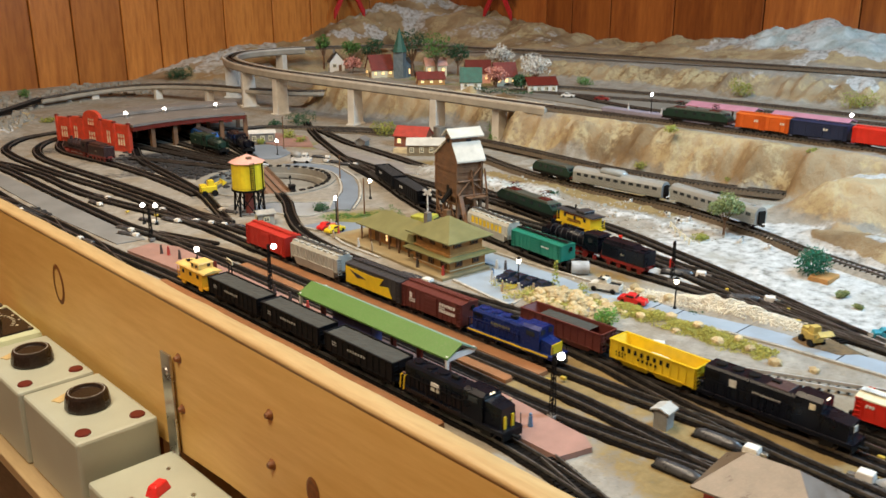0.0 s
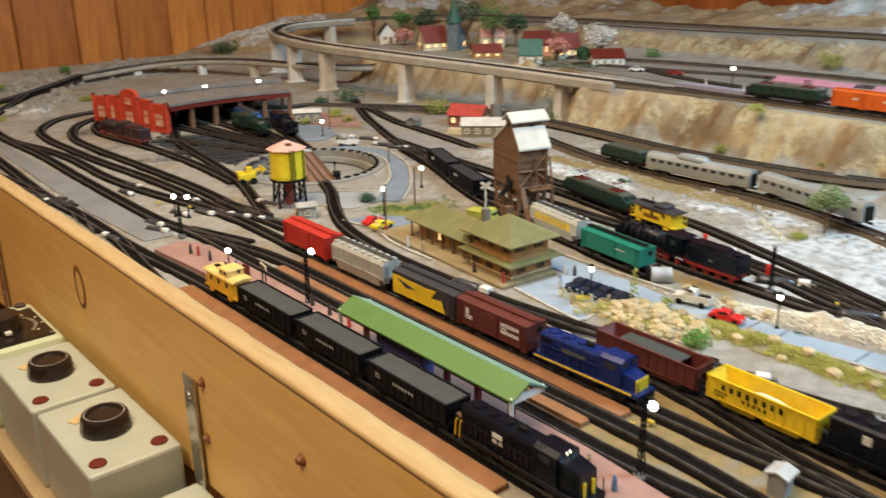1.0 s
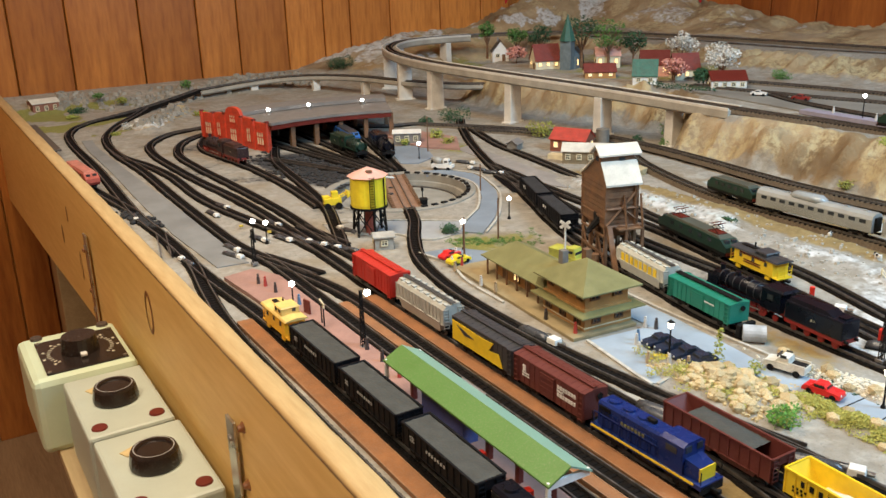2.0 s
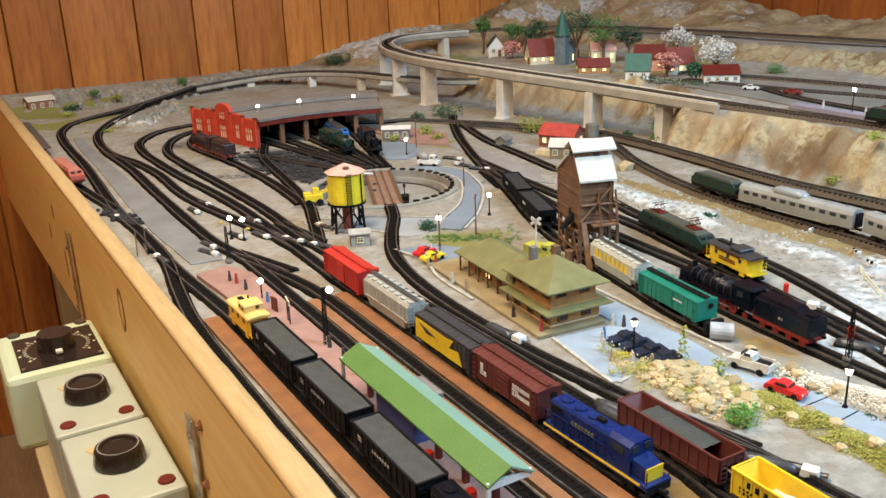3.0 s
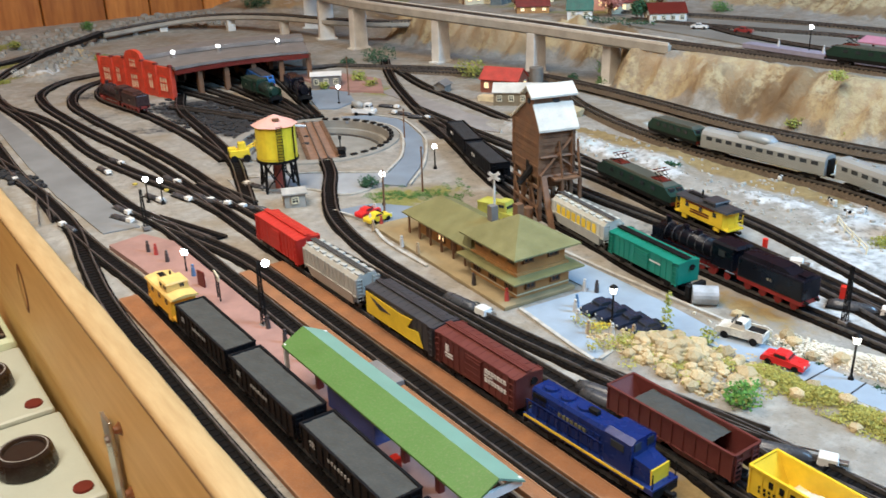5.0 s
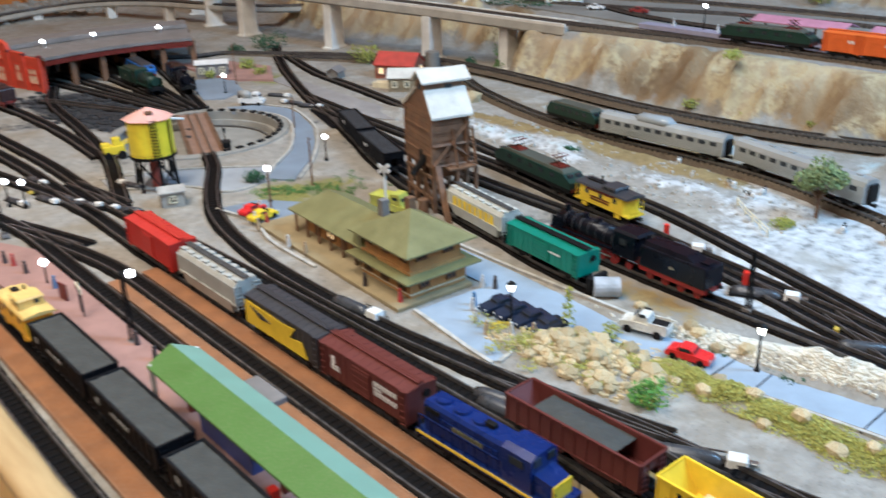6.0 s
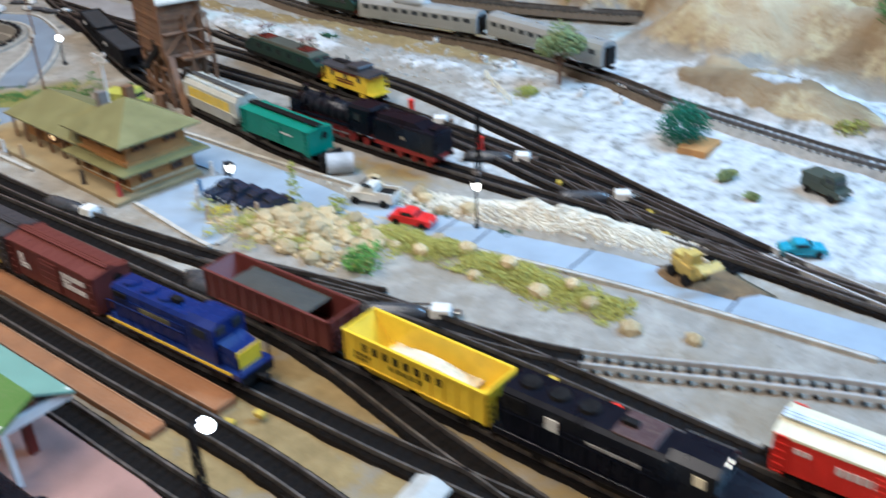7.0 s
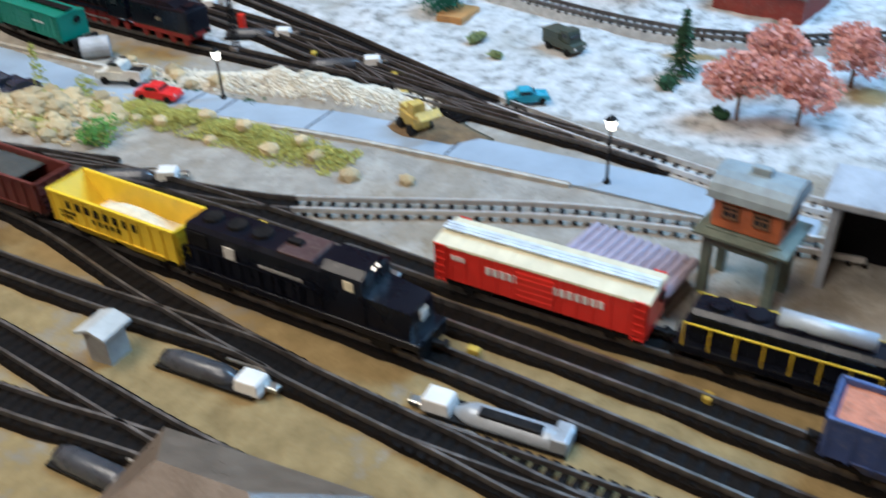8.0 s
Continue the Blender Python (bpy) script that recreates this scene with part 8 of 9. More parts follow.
def turnout_motor(x, y, rz, label="black turnout motor with a white cap", L=0.036, pale=False, size=1.0):
    root = thing("turnout_motor", pose(x, y, 0.0012, 0, 0, rz), label, "turnout motor", "turnout motors")
    root.scale = (size, size, size)
    bm = NB()
    sec = [(0.0052 * math.cos(t), 0.0058 * math.sin(t)) for t in np.linspace(0, math.pi, 9)]
    loft(bm, [[(x2, a * k, b * k) for a, b in sec] for x2, k in ((0, 0.35), (-0.005, 0.85), (-0.008, 1.0), (-L + 0.006, 1.0), (-L, 0.75))])
    part("casing", bm, surf("motor_pale", (0.40, 0.44, 0.48), 0.35, 0.2, vary=0.15) if pale else surf("motor_black", (0.05, 0.053, 0.06), 0.28, vary=0.2, dirt=0.1), root, "", True)
    if pale:
        part("coil_slot", box(NB(), (-L / 2 - 0.001, 0.0012, 0.0052), (L * 0.56, 0.0042, 0.0016), bev=0.0005), M_UNDER, root, "dark slot over the coil")
        part("end_block", box(NB(), (-L + 0.002, 0, 0.0034), (0.006, 0.0100, 0.0060), bev=0.0006), MATS["motor_pale"], root)
    part("end_cap", box(NB(), (0.0058, 0, 0.003), (0.0115, 0.0095, 0.0058), taper=0.12, bev=0.0007), M_WHITE, root, "white plastic cap")
    part("clip", box(NB(), (0.0135, 0.002, 0.0015), (0.006, 0.004, 0.0022), bev=0.0004), M_STEEL, root)
    part("plate", box(NB(), (-L / 2 + 0.004, 0.0, 0.0001), (L + 0.010, 0.0108, 0.0014)), M_UNDER, root)
    part("throw_rod", box(NB(), (-0.002, 0.0085, 0.0014), (0.02, 0.0010, 0.0008)), M_STEEL, root)


for x, y, rz in ((0.5945, 0.384, -62), (0.5750, 0.252, -88), (0.5512, 0.257, -88), (0.5535, 0.385, -78), (0.5010, 0.2535, -86), (0.5605, 0.478, -75), (0.475, 1.0, -78), (0.5125, 0.968, -75), (0.440, 0.985, -80), (0.484, 1.15, -80), (0.562, 0.985, 105), (0.770, 0.452, -65), (0.795, 0.538, -63), (0.753, 0.372, -58), (0.385, 0.985, 100), (0.845, 1.09, -60), (0.450, 0.250, -88), (0.381, 1.165, -96), (0.497, 0.985, -76), (0.520, 0.948, -60), (0.531, 0.925, 120), (0.508, 1.045, -80), (0.463, 1.125, -86), (0.434, 0.962, -70), (0.848, 1.165, -60), (0.832, 1.135, 110), (0.553, 0.470, -82), (0.566, 0.622, -84)):
    turnout_motor(x, y, rz, size=0.62 if y > 0.9 else 0.9)
turnout_motor(0.5232, 0.1825, 94, "pale grey turnout motor with a white cap", 0.042, True, 0.92)
for i, (x, y, rz) in enumerate(((0.497, 0.394, -85), (0.4865, 0.40, -70), (0.583, 0.310, -70), (0.551, 0.19, -88), (0.752, 0.408, 20), (0.745, 0.345, 30), (0.526, 0.155, -85), (0.472, 1.06, 10), (0.49, 1.02, 0), (0.565, 0.112, 0), (0.726, 0.327, -70))):
    single("track_clip", box(NB(), (x, y, 0.0030), (0.0045, 0.003, 0.0024), rz, bev=0.0004), M_CLIP if i not in (6,) else M_CREAM, "small yellow clip between the rails", "clip", "yellow track clips")

# dark joined rails where tracks cross, with frogs and guard rails
def crossing(x, y, rz, L=0.10, spread=7.0):
    root = thing("turnout", pose(x, y, 0.0014, 0, 0, rz), "black turnout with close-set rails and ties", "turnout", "turnouts")
    for k in range(int(L / 0.0045)):
        u = k * 0.0045
        w = 0.016 + u * math.tan(radians(spread))
        part("tie", box(NB(), (u, u * math.tan(radians(spread)) / 2, 0.0003), (0.0026, w, 0.0016)), M_TIE, root)
    for s in (-1, 1):
        o = part("rail", box(NB(), (L / 2, 0, 0.0022), (L, 0.0010, 0.0022)), M_RAIL, root)
        o.matrix_local = pose(0, s * 0.0048, 0, 0, 0, spread)
    for s in (-1, 1):
        o = part("guard_rail", box(NB(), (0.012, 0, 0.0021), (0.024, 0.0007, 0.0020)), M_RAIL, root)
        o.matrix_local = pose(L * 0.62, L * 0.62 * math.tan(radians(spread)) * 0.5 + s * 0.0016, 0, 0, 0, spread / 2 + s * 2)
    return root


for x, y, rz, sp in ((0.455, 0.95, -82, 9), (0.39, 1.09, -92, -9), (0.527, 1.02, -90, 8), (0.571, 0.50, -86, 10), (0.768, 0.42, -112, -6), (0.748, 0.36, -112, 6), (0.838, 1.08, -108, 9), (0.404, 0.33, -115, 8), (0.5085, 0.190, -94, 6)):
    crossing(x, y, rz, 0.09, sp)

# ---- small buildings ----


def hut(name, x, y, w, d, h, roof_h, rz, wall, roof, label, z=0.0, over=0.002, windows=True, lit=False, chimney=False):
    """A gabled hut; the ridge runs along its local x."""
    root = thing(name, pose(x, y, z, 0, 0, rz), label, "building")
    body = NB()
    sec = [(-d / 2, -0.003), (d / 2, -0.003), (d / 2, h), (0, h + roof_h * 0.92), (-d / 2, h)]
    loft(body, [[(xx, yy, zz) for yy, zz in sec] for xx in (-w / 2, w / 2)])
    walls = part("wall", body, wall, root)
    for s in (-1, 1):
        bm = NB()
        k = (d / 2 + over) / (d / 2)
        z_eave = h + roof_h * (1 - k)
        loft(bm, [[(xx, 0, h + roof_h), (xx, 0, h + roof_h + 0.0012), (xx, s * (d / 2 + over), z_eave + 0.0012), (xx, s * (d / 2 + over), z_eave)] for xx in (-w / 2 - over, w / 2 + over)])
        part("roof_slope", bm, roof, root)
    if windows:
        g = M_WINGLOW if lit else M_GLASS
        n = max(1, int(w / 0.014))
        for s, rr in ((-1, 0), (1, 180)):
            for i in range(n):
                window_unit(walls, (-w / 2 + w * (i + 0.5) / n, s * (d / 2 + 0.0003), h * 0.55), min(0.006, w / n * 0.5), h * 0.4, rr, g)
        for s, rr in ((-1, -90), (1, 90)):
            window_unit(walls, (s * (w / 2 + 0.0003), d * 0.18, h * 0.6), d * 0.22, h * 0.36, rr, g)
            part("door", box(NB(), (s * (w / 2 + 0.0003), -d * 0.2, h * 0.35), (0.0008, d * 0.2, h * 0.7)), M_BROWNW, walls)
    if chimney:
        part("chimney", box(NB(), (w * 0.22, d * 0.1, h + roof_h), (0.004, 0.004, 0.010)), M_SLATE, root)
    return root


hut("red_roofed_shed", 1.020, 1.148, 0.055, 0.038, 0.019, 0.013, -62, surf("shed_brick", (0.24, 0.075, 0.04), 0.7), M_REDROOF, "red shed with a bright red roof", lit=True)
hut("freight_shed", 0.992, 1.072, 0.078, 0.034, 0.018, 0.008, -45, surf("shed_olive", (0.22, 0.17, 0.10), 0.7), M_ROOFW, "olive freight shed with a pale flat roof")
single("loading_dock", box(NB(), (0.972, 1.105, 0.003), (0.014, 0.05, 0.008), 25, bev=0.0005), M_CREAM, "pale loading dock beside the shed", "dock")
single("round_tank", cyl(NB(), (1.068, 1.135, 0), (1.068, 1.135, 0.028), 0.010, n=16), surf("tank_grey", (0.17, 0.16, 0.14), 0.6), "dark grey round storage tank", "tank")
hut("section_hut", 0.955, 1.205, 0.022, 0.016, 0.010, 0.005, 30, surf("hut_grey", (0.22, 0.21, 0.19), 0.8), M_SLATE, "small grey hut beside the back tracks", windows=False)
hut("white_roofed_shelter", 0.846, 1.345, 0.042, 0.024, 0.019, 0.003, -30, M_SLATE, M_WHITE, "grey open shelter with a white roof")
hut("grey_hut", 0.571, 0.906, 0.019, 0.017, 0.0135, 0.0025, -20, surf("hut_grey2", (0.36, 0.35, 0.31), 0.8), surf("hut_grey_roof", (0.37, 0.36, 0.33), 0.75), "small pale grey hut beside the water tower")
hut("relay_hut", 0.492, 0.306, 0.0098, 0.0098, 0.0135, 0.0018, 5, surf("relay_grey", (0.33, 0.33, 0.31), 0.7), surf("relay_roof", (0.45, 0.46, 0.44), 0.7), "small grey relay hut between tracks", windows=False)
hut("corner_shed", 0.415, 2.07, 0.050, 0.038, 0.022, 0.006, 8, surf("dull_brick", (0.24, 0.10, 0.07), 0.8), M_ROOFW, "brick shed with a pale roof in the corner")
hut("brown_cabin", 0.955, 0.180, 0.06, 0.05, 0.018, 0.012, 80, surf("cabin_maroon", (0.20, 0.03, 0.02), 0.7), M_SLATE, "dark red cabin with a grey roof in the snow", windows=False)

# foreground house with a hipped roof
root = thing("foreground_house", pose(0.4420, 0.208, -0.002, 0, 0, 6), "red walled house with a brown hipped roof", "house")
walls = part("wall", box(NB(), (0, 0, 0.0105), (0.036, 0.058, 0.023), bev=0.0004), M_REDBRICK, root)
part("roof", hip_roof(NB(), 0, 0, 0.038, 0.060, 0.022, 0.040, 0.028, 0.0045), surf("felt_roof", (0.165, 0.125, 0.09), 0.34, vary=0.2, spec=0.9), root, "smooth brown hipped roof")
for y in (-0.014, 0, 0.014):
    window_unit(walls, (-0.0184, y, 0.011), 0.007, 0.008, -90)
    window_unit(walls, (0.0184, y, 0.011), 0.007, 0.008, 90)
for x in (-0.008, 0.008):
    window_unit(walls, (x, 0.0294, 0.011), 0.007, 0.008, 180)

# signal tower on a portal, black engine shed beside it
root = thing("signal_tower", pose(0.632, 0.118, 0, 0, 0, -8), "orange signal box on a grey-green portal with blue-grey roof", "signal box")
root.scale = (0.70, 0.70, 0.78)
base = part("portal", box(NB(), (0, 0, 0.033), (0.030, 0.040, 0.010), bev=0.0005), surf("portal_green", (0.12, 0.15, 0.12), 0.6), root, "grey-green portal beam")
for sx in (-1, 1):
    for sy in (-1, 1):
        part("leg", box(NB(), (sx * 0.0125, sy * 0.0175, 0.014), (0.005, 0.005, 0.030)), MATS["portal_green"], root)
part("skirt_roof", hip_roof(NB(), 0, 0, 0.032, 0.042, 0.036, 0.040, 0.01, 0.004), MATS["portal_green"], root)
cab_ = part("cabin", box(NB(), (0, 0, 0.0465), (0.027, 0.036, 0.016), bev=0.0004), surf("cabin_orange", (0.45, 0.13, 0.045), 0.6), root, "orange brick cabin")
for y in (-0.008, 0.008):
    window_unit(cab_, (-0.0138, y, 0.048), 0.008, 0.006, -90, M_GLASS, M_BROWNW)
for x in (-0.005, 0.006):
    window_unit(cab_, (x, -0.0183, 0.048), 0.006, 0.006, 0, M_GLASS, M_BROWNW)
bm = NB()
sec = [(0.0165 * math.cos(t), 0.054 + 0.011 * math.sin(t)) for t in np.linspace(0, math.pi, 11)]
loft(bm, [[(a, y, b) for a, b in sec] for y in (-0.021, 0.021)])
part("roof", bm, surf("bluegrey_roof", (0.25, 0.31, 0.34), 0.5, vary=0.2), root, "blue-grey barrel roof")
part("roof_vent", box(NB(), (0, 0, 0.066), (0.005, 0.010, 0.004), bev=0.0008), MATS["bluegrey_roof"], root)
root = thing("engine_shed", pose(0.660, 0.045, 0, 0, 0, 0), "open engine shed, dark inside put into a black wall, with a pale roof edge", "shed")
# the inside's shade is put into a black back wall
part("back_wall", box(NB(), (0.0135, 0, 0.0175), (0.003, 0.10, 0.036)), M_BLACK, root)
for y in (-0.048, 0.048):
    part("side_wall", box(NB(), (0, y, 0.0175), (0.028, 0.003, 0.036)), surf("shed_snow", (0.36, 0.39, 0.43), 0.6, vary=0.3, scale=50), root)
part("roof", box(NB(), (0, 0, 0.0370), (0.031, 0.106, 0.003), bev=0.0006), MATS["shed_snow"], root, "snowy flat roof")
for x in (0.604,):
    root = thing("goods_platform", pose(0.615, 0.158, 0, 0, 0, -10), "low platform with a pale purple corrugated roof", "platform roof")
    part("deck", box(NB(), (0, 0, 0.002), (0.022, 0.043, 0.004)), M_SLATE, root)
    sheet = part("roof", box(NB(), (0, 0, 0.0120), (0.026, 0.046, 0.0012)), surf("purple_roof", (0.36, 0.31, 0.38), 0.6, vary=0.15), root, "pale purple corrugated sheet")
    ridge = mesh_of("corrugation", cyl(NB(), (-0.013, 0, 0.0118), (0.013, 0, 0.0122), 0.0017, n=8), MATS["purple_roof"])
    for i in range(12):
        ob = new("corrugation", ridge)
        ob.parent = sheet
        ob.location = (0, -0.0210 + i * 0.0038, 0.0006)
    for sx in (-1, 1):
        for sy in (-1, 1):
            part("post", box(NB(), (sx * 0.01, sy * 0.019, 0.008), (0.0014, 0.0014, 0.010)), M_BROWNW, root)

# ---- village on the upper level ----
V = 0.0625
M_OLDRED = surf("old_red_tiles", (0.17, 0.028, 0.022), 0.7, vary=0.3, scale=90, dirt=0.2)
VILLAGE = [
    (1.285, 1.715, 0.040, 0.034, 0.020, 0.022, 60, M_WHITE, surf("dark_roof", (0.05, 0.05, 0.05), 0.7), "white cottage with a black roof", False, True),
    (1.275, 1.545, 0.050, 0.042, 0.018, 0.028, -20, M_CREAM, M_OLDRED, "cream cottage with a steep red roof", True, False),
    (1.268, 1.375, 0.055, 0.038, 0.012, 0.012, -35, M_OCHRE, M_OLDRED, "ochre cottage with lit windows and red roof", True, False),
    (1.375, 1.475, 0.046, 0.036, 0.024, 0.014, -35, M_CREAM, M_SALMON, "cream cottage with lit upper windows", True, False),
    (1.275, 1.265, 0.040, 0.036, 0.016, 0.024, -45, M_WHITE, surf("teal_roof", (0.02, 0.12, 0.09), 0.5), "white cottage with a dark green roof", False, False),
    (1.360, 1.330, 0.050, 0.040, 0.022, 0.022, -40, M_SALMON, M_DARKRED, "pink cottage with a dark red roof", True, False),
    (1.363, 1.259, 0.044, 0.036, 0.020, 0.024, -30, M_CREAM, M_OLDRED, "cream cottage with a red roof", True, True),
    (1.334, 1.138, 0.056, 0.042, 0.016, 0.012, -35, M_WHITE, M_DARKRED, "white bungalow with a maroon roof", False, False),
]
for x, y, w, d, h, rh, rz, wall, roof, lab, lit, ch in VILLAGE:
    hut("cottage", x, y, w, d, h, rh, rz, wall, roof, lab, V, lit=lit, chimney=ch)
root = thing("church", pose(1.292, 1.497, V, 0, 0, 30), "blue-grey church with a tall green spire", "church")
part("tower", box(NB(), (0, 0, 0.026), (0.022, 0.022, 0.058), bev=0.0004), surf("church_grey", (0.13, 0.17, 0.19), 0.7), root)
part("spire", cyl(NB(), (0, 0, 0.055), (0, 0, 0.105), 0.0165, 0.0004, 8), surf("spire_green", (0.02, 0.10, 0.075), 0.6), root, "dark green pointed spire")
nave = part("nave", loft(NB(), [[(x, y, z) for y, z in ((-0.014, 0), (0.014, 0), (0.014, 0.022), (0, 0.040), (-0.014, 0.022))] for x in (0.010, 0.056)]), MATS["church_grey"], root)
for x in (0.022, 0.040):
    for s in (-1, 1):
        part("window", box(NB(), (x, s * 0.0142, 0.012), (0.005, 0.0006, 0.011)), M_WINGLOW, nave)
for i, (x, y, h, r, mat, lab) in enumerate(((1.33, 1.50, 0.105, 0.036, L_DARK, "tall dark green tree behind the church"), (1.36, 1.455, 0.095, 0.036, L_GREEN, "tall green tree in the village"), (1.41, 1.44, 0.07, 0.032, L_DARK, "dark green tree in the village"), (1.34, 1.73, 0.065, 0.026, L_GREEN, "green tree at the village edge"), (1.29, 1.77, 0.085, 0.018, L_GREEN, "slim green tree at the viaduct bend"),
                                           (1.445, 1.345, 0.07, 0.034, L_WHITE, "white blossoming tree in the village"), (1.388, 1.195, 0.058, 0.034, L_WHITE, "white blossoming tree behind the bungalow"), (1.43, 1.24, 0.058, 0.032, L_WHITE, "white blossoming tree behind the bungalow"), (1.315, 1.235, 0.040, 0.026, L_PINK, "pink blossoming tree by the viaduct"), (1.275, 1.64, 0.034, 0.022, L_PINK, "pink blossoming tree by the cottage"), (1.31, 1.165, 0.030, 0.018, L_DARK, "small dark tree behind the hedge"), (1.35, 1.66, 0.075, 0.03, L_DARK, "dark tree behind the white cottage"))):
    tree(x, y, V, h, r, mat, lab, 0.35, 900, 40 + i, 0.0026)
bm = NB()
for i in range(30):
    leaf_cloud(bm, [((1.255 + 0.002 * i * 0.5, 1.245 - 0.0045 * i, V + 0.004), 0.006)], 22, 0.0018)
single("hedge", bm, L_DARK, "dark clipped hedge along the viaduct track", "hedge")


def model_car(x, y, rz, mat, label, L=0.027, z=0.0014, kind="car"):
    root = thing("model_" + kind, pose(x, y, z, 0, 0, rz), label, kind, "model vehicles")
    W = L * 0.40
    if kind == "car":
        prof = [(-0.5, 0.08), (-0.5, 0.17), (-0.46, 0.22), (-0.28, 0.24), (0.18, 0.23), (0.46, 0.20), (0.5, 0.16), (0.5, 0.08)]
        cabp = [(-0.30, 0.23), (-0.20, 0.34), (0.04, 0.34), (0.19, 0.23)]
    elif kind == "pickup":
        prof = [(-0.5, 0.10), (-0.5, 0.26), (-0.10, 0.26), (0.14, 0.27), (0.46, 0.24), (0.5, 0.20), (0.5, 0.10)]
        cabp = [(-0.12, 0.26), (-0.09, 0.41), (0.12, 0.41), (0.24, 0.26)]
    else:
        prof = [(-0.5, 0.12), (-0.5, 0.30), (0.12, 0.30), (0.14, 0.28), (0.5, 0.26), (0.5, 0.12)]
        cabp = [(0.05, 0.28), (0.06, 0.52), (0.30, 0.52), (0.38, 0.28)]
    bm = NB()
    loft(bm, [[(u * L, y2 * W, v * L) for u, v in prof] for y2 in (-0.5, -0.44, 0.44, 0.5)])
    part("body", bm, mat, root)
    bm = NB()
    loft(bm, [[(u * L * (1 if abs(y2) < 0.4 else 0.97), y2 * W, v * L) for u, v in cabp] for y2 in (-0.43, 0.43)])
    cabin = part("cabin", bm, mat, root)
    part("windscreen", box(NB(), (0.145 * L if kind == "car" else 0.185 * L if kind == "pickup" else 0.345 * L, 0, 0.285 * L if kind == "car" else 0.40 * L), (0.02 * L, W * 0.74, 0.07 * L)), M_GLASS, cabin)
    for s in (-1, 1):
        part("side_window", box(NB(), (-0.06 * L if kind == "car" else 0.03 * L if kind == "pickup" else 0.19 * L, s * W * 0.435, 0.285 * L if kind == "car" else 0.42 * L), (0.26 * L if kind == "car" else 0.15 * L, 0.0004, 0.07 * L)), M_GLASS, cabin)
        for u in (-0.31, 0.31):
            bm = NB()
            cyl(bm, (u * L, s * W * 0.38, 0.085 * L), (u * L, s * W * 0.52, 0.085 * L), 0.085 * L, n=12)
            part("wheel", bm, M_UNDER, root)
        part("headlight", cyl(NB(), (0.5 * L, s * W * 0.34, 0.19 * L), (0.512 * L, s * W * 0.34, 0.19 * L), 0.03 * L, n=8), M_WHITE, root)
    if kind == "pickup":
        part("bed_floor", box(NB(), (-0.30 * L, 0, 0.262 * L), (0.34 * L, W * 0.78, 0.012 * L)), M_UNDER, root)
        for s in (-1, 1):
            part("bed_side", box(NB(), (-0.30 * L, s * W * 0.46, 0.285 * L), (0.38 * L, W * 0.07, 0.06 * L)), mat, root)
    if kind == "mixer":
        bm = NB()
        tip = lambda u, r: [((-0.20 + u) * L, r * L * math.cos(t), (0.42 - 0.25 * u) * L + r * L * math.sin(t)) for t in np.linspace(0, 2 * math.pi, 12, endpoint=False)]
        loft(bm, [tip(-0.34, 0.07), tip(-0.20, 0.15), tip(-0.02, 0.19), tip(0.14, 0.17), tip(0.22, 0.06)])
        part("drum", bm, surf("mixer_drum", (0.30, 0.30, 0.28), 0.5), root, "grey mixing drum", True)
        part("chute", box(NB(), (-0.52 * L, 0, 0.36 * L), (0.10 * L, 0.10 * L, 0.16 * L), taper=0.3), M_UNDER, root)
    if kind == "truck":
        part("bed", box(NB(), (-0.22 * L, 0, 0.36 * L), (0.52 * L, W * 1.02, 0.16 * L), taper=-0.08, bev=0.0003), mat, root)
    return root


C_DULLRED = plastic("toy_dull_red", (0.24, 0.03, 0.025), 0.4)
C_RED = plastic("toy_red", (0.68, 0.03, 0.03), 0.3)
C_YEL = plastic("toy_yellow", (0.80, 0.60, 0.03), 0.3)
C_DARK = plastic("toy_dark_blue", (0.022, 0.030, 0.055), 0.18)
C_CYAN = plastic("toy_cyan", (0.05, 0.33, 0.46), 0.3)
C_GREYT = surf("toy_grey", (0.68, 0.67, 0.60), 0.5, vary=0.2, scale=250, dirt=0.4)
C_DUSTY = surf("toy_dusty_yellow", (0.48, 0.36, 0.08), 0.6, vary=0.35, scale=200, dirt=0.5)
C_LIME = surf("toy_lime", (0.44, 0.43, 0.06), 0.5, vary=0.25, scale=150, dirt=0.25)
model_car(0.663, 0.450, -78, C_RED, "bright red model car on the road", 0.026)
model_car(0.672, 0.487, 105, C_GREYT, "dusty grey model pickup truck on the road", 0.030, kind="pickup")
for i in range(4):
    model_car(0.6295 + 0.0004 * i, 0.5695 - 0.0134 * i, 171 - 0.8 * i, C_DARK, "dark blue model car parked in a row", 0.0255)
model_car(0.607, 0.834, 15, C_RED, "red model car parked by the station street", 0.024)
model_car(0.606, 0.816, 8, C_YEL, "yellow model car parked by the station street", 0.025)
model_car(0.748, 0.262, -55, C_CYAN, "light blue model car on the snow", 0.0235, 0.001)
model_car(0.826, 0.274, -115, plastic("toy_army", (0.05, 0.065, 0.05)), "dark green model lorry in the snow", 0.028, 0.0005, "truck")
model_car(0.798, 1.158, -49, M_WHITE, "white model cement mixer lorry near the turntable", 0.030, 0.0005, "mixer")
model_car(0.690, 0.752, -75, C_LIME, "lime green model lorry beside the coaling tower", 0.036, 0.001, "truck")
model_car(1.300, 1.043, -60, M_WHITE, "white model car on the upper street", 0.024, 0.0650)
model_car(1.310, 0.974, -70, C_DULLRED, "red model car on the upper street", 0.026, 0.0650)


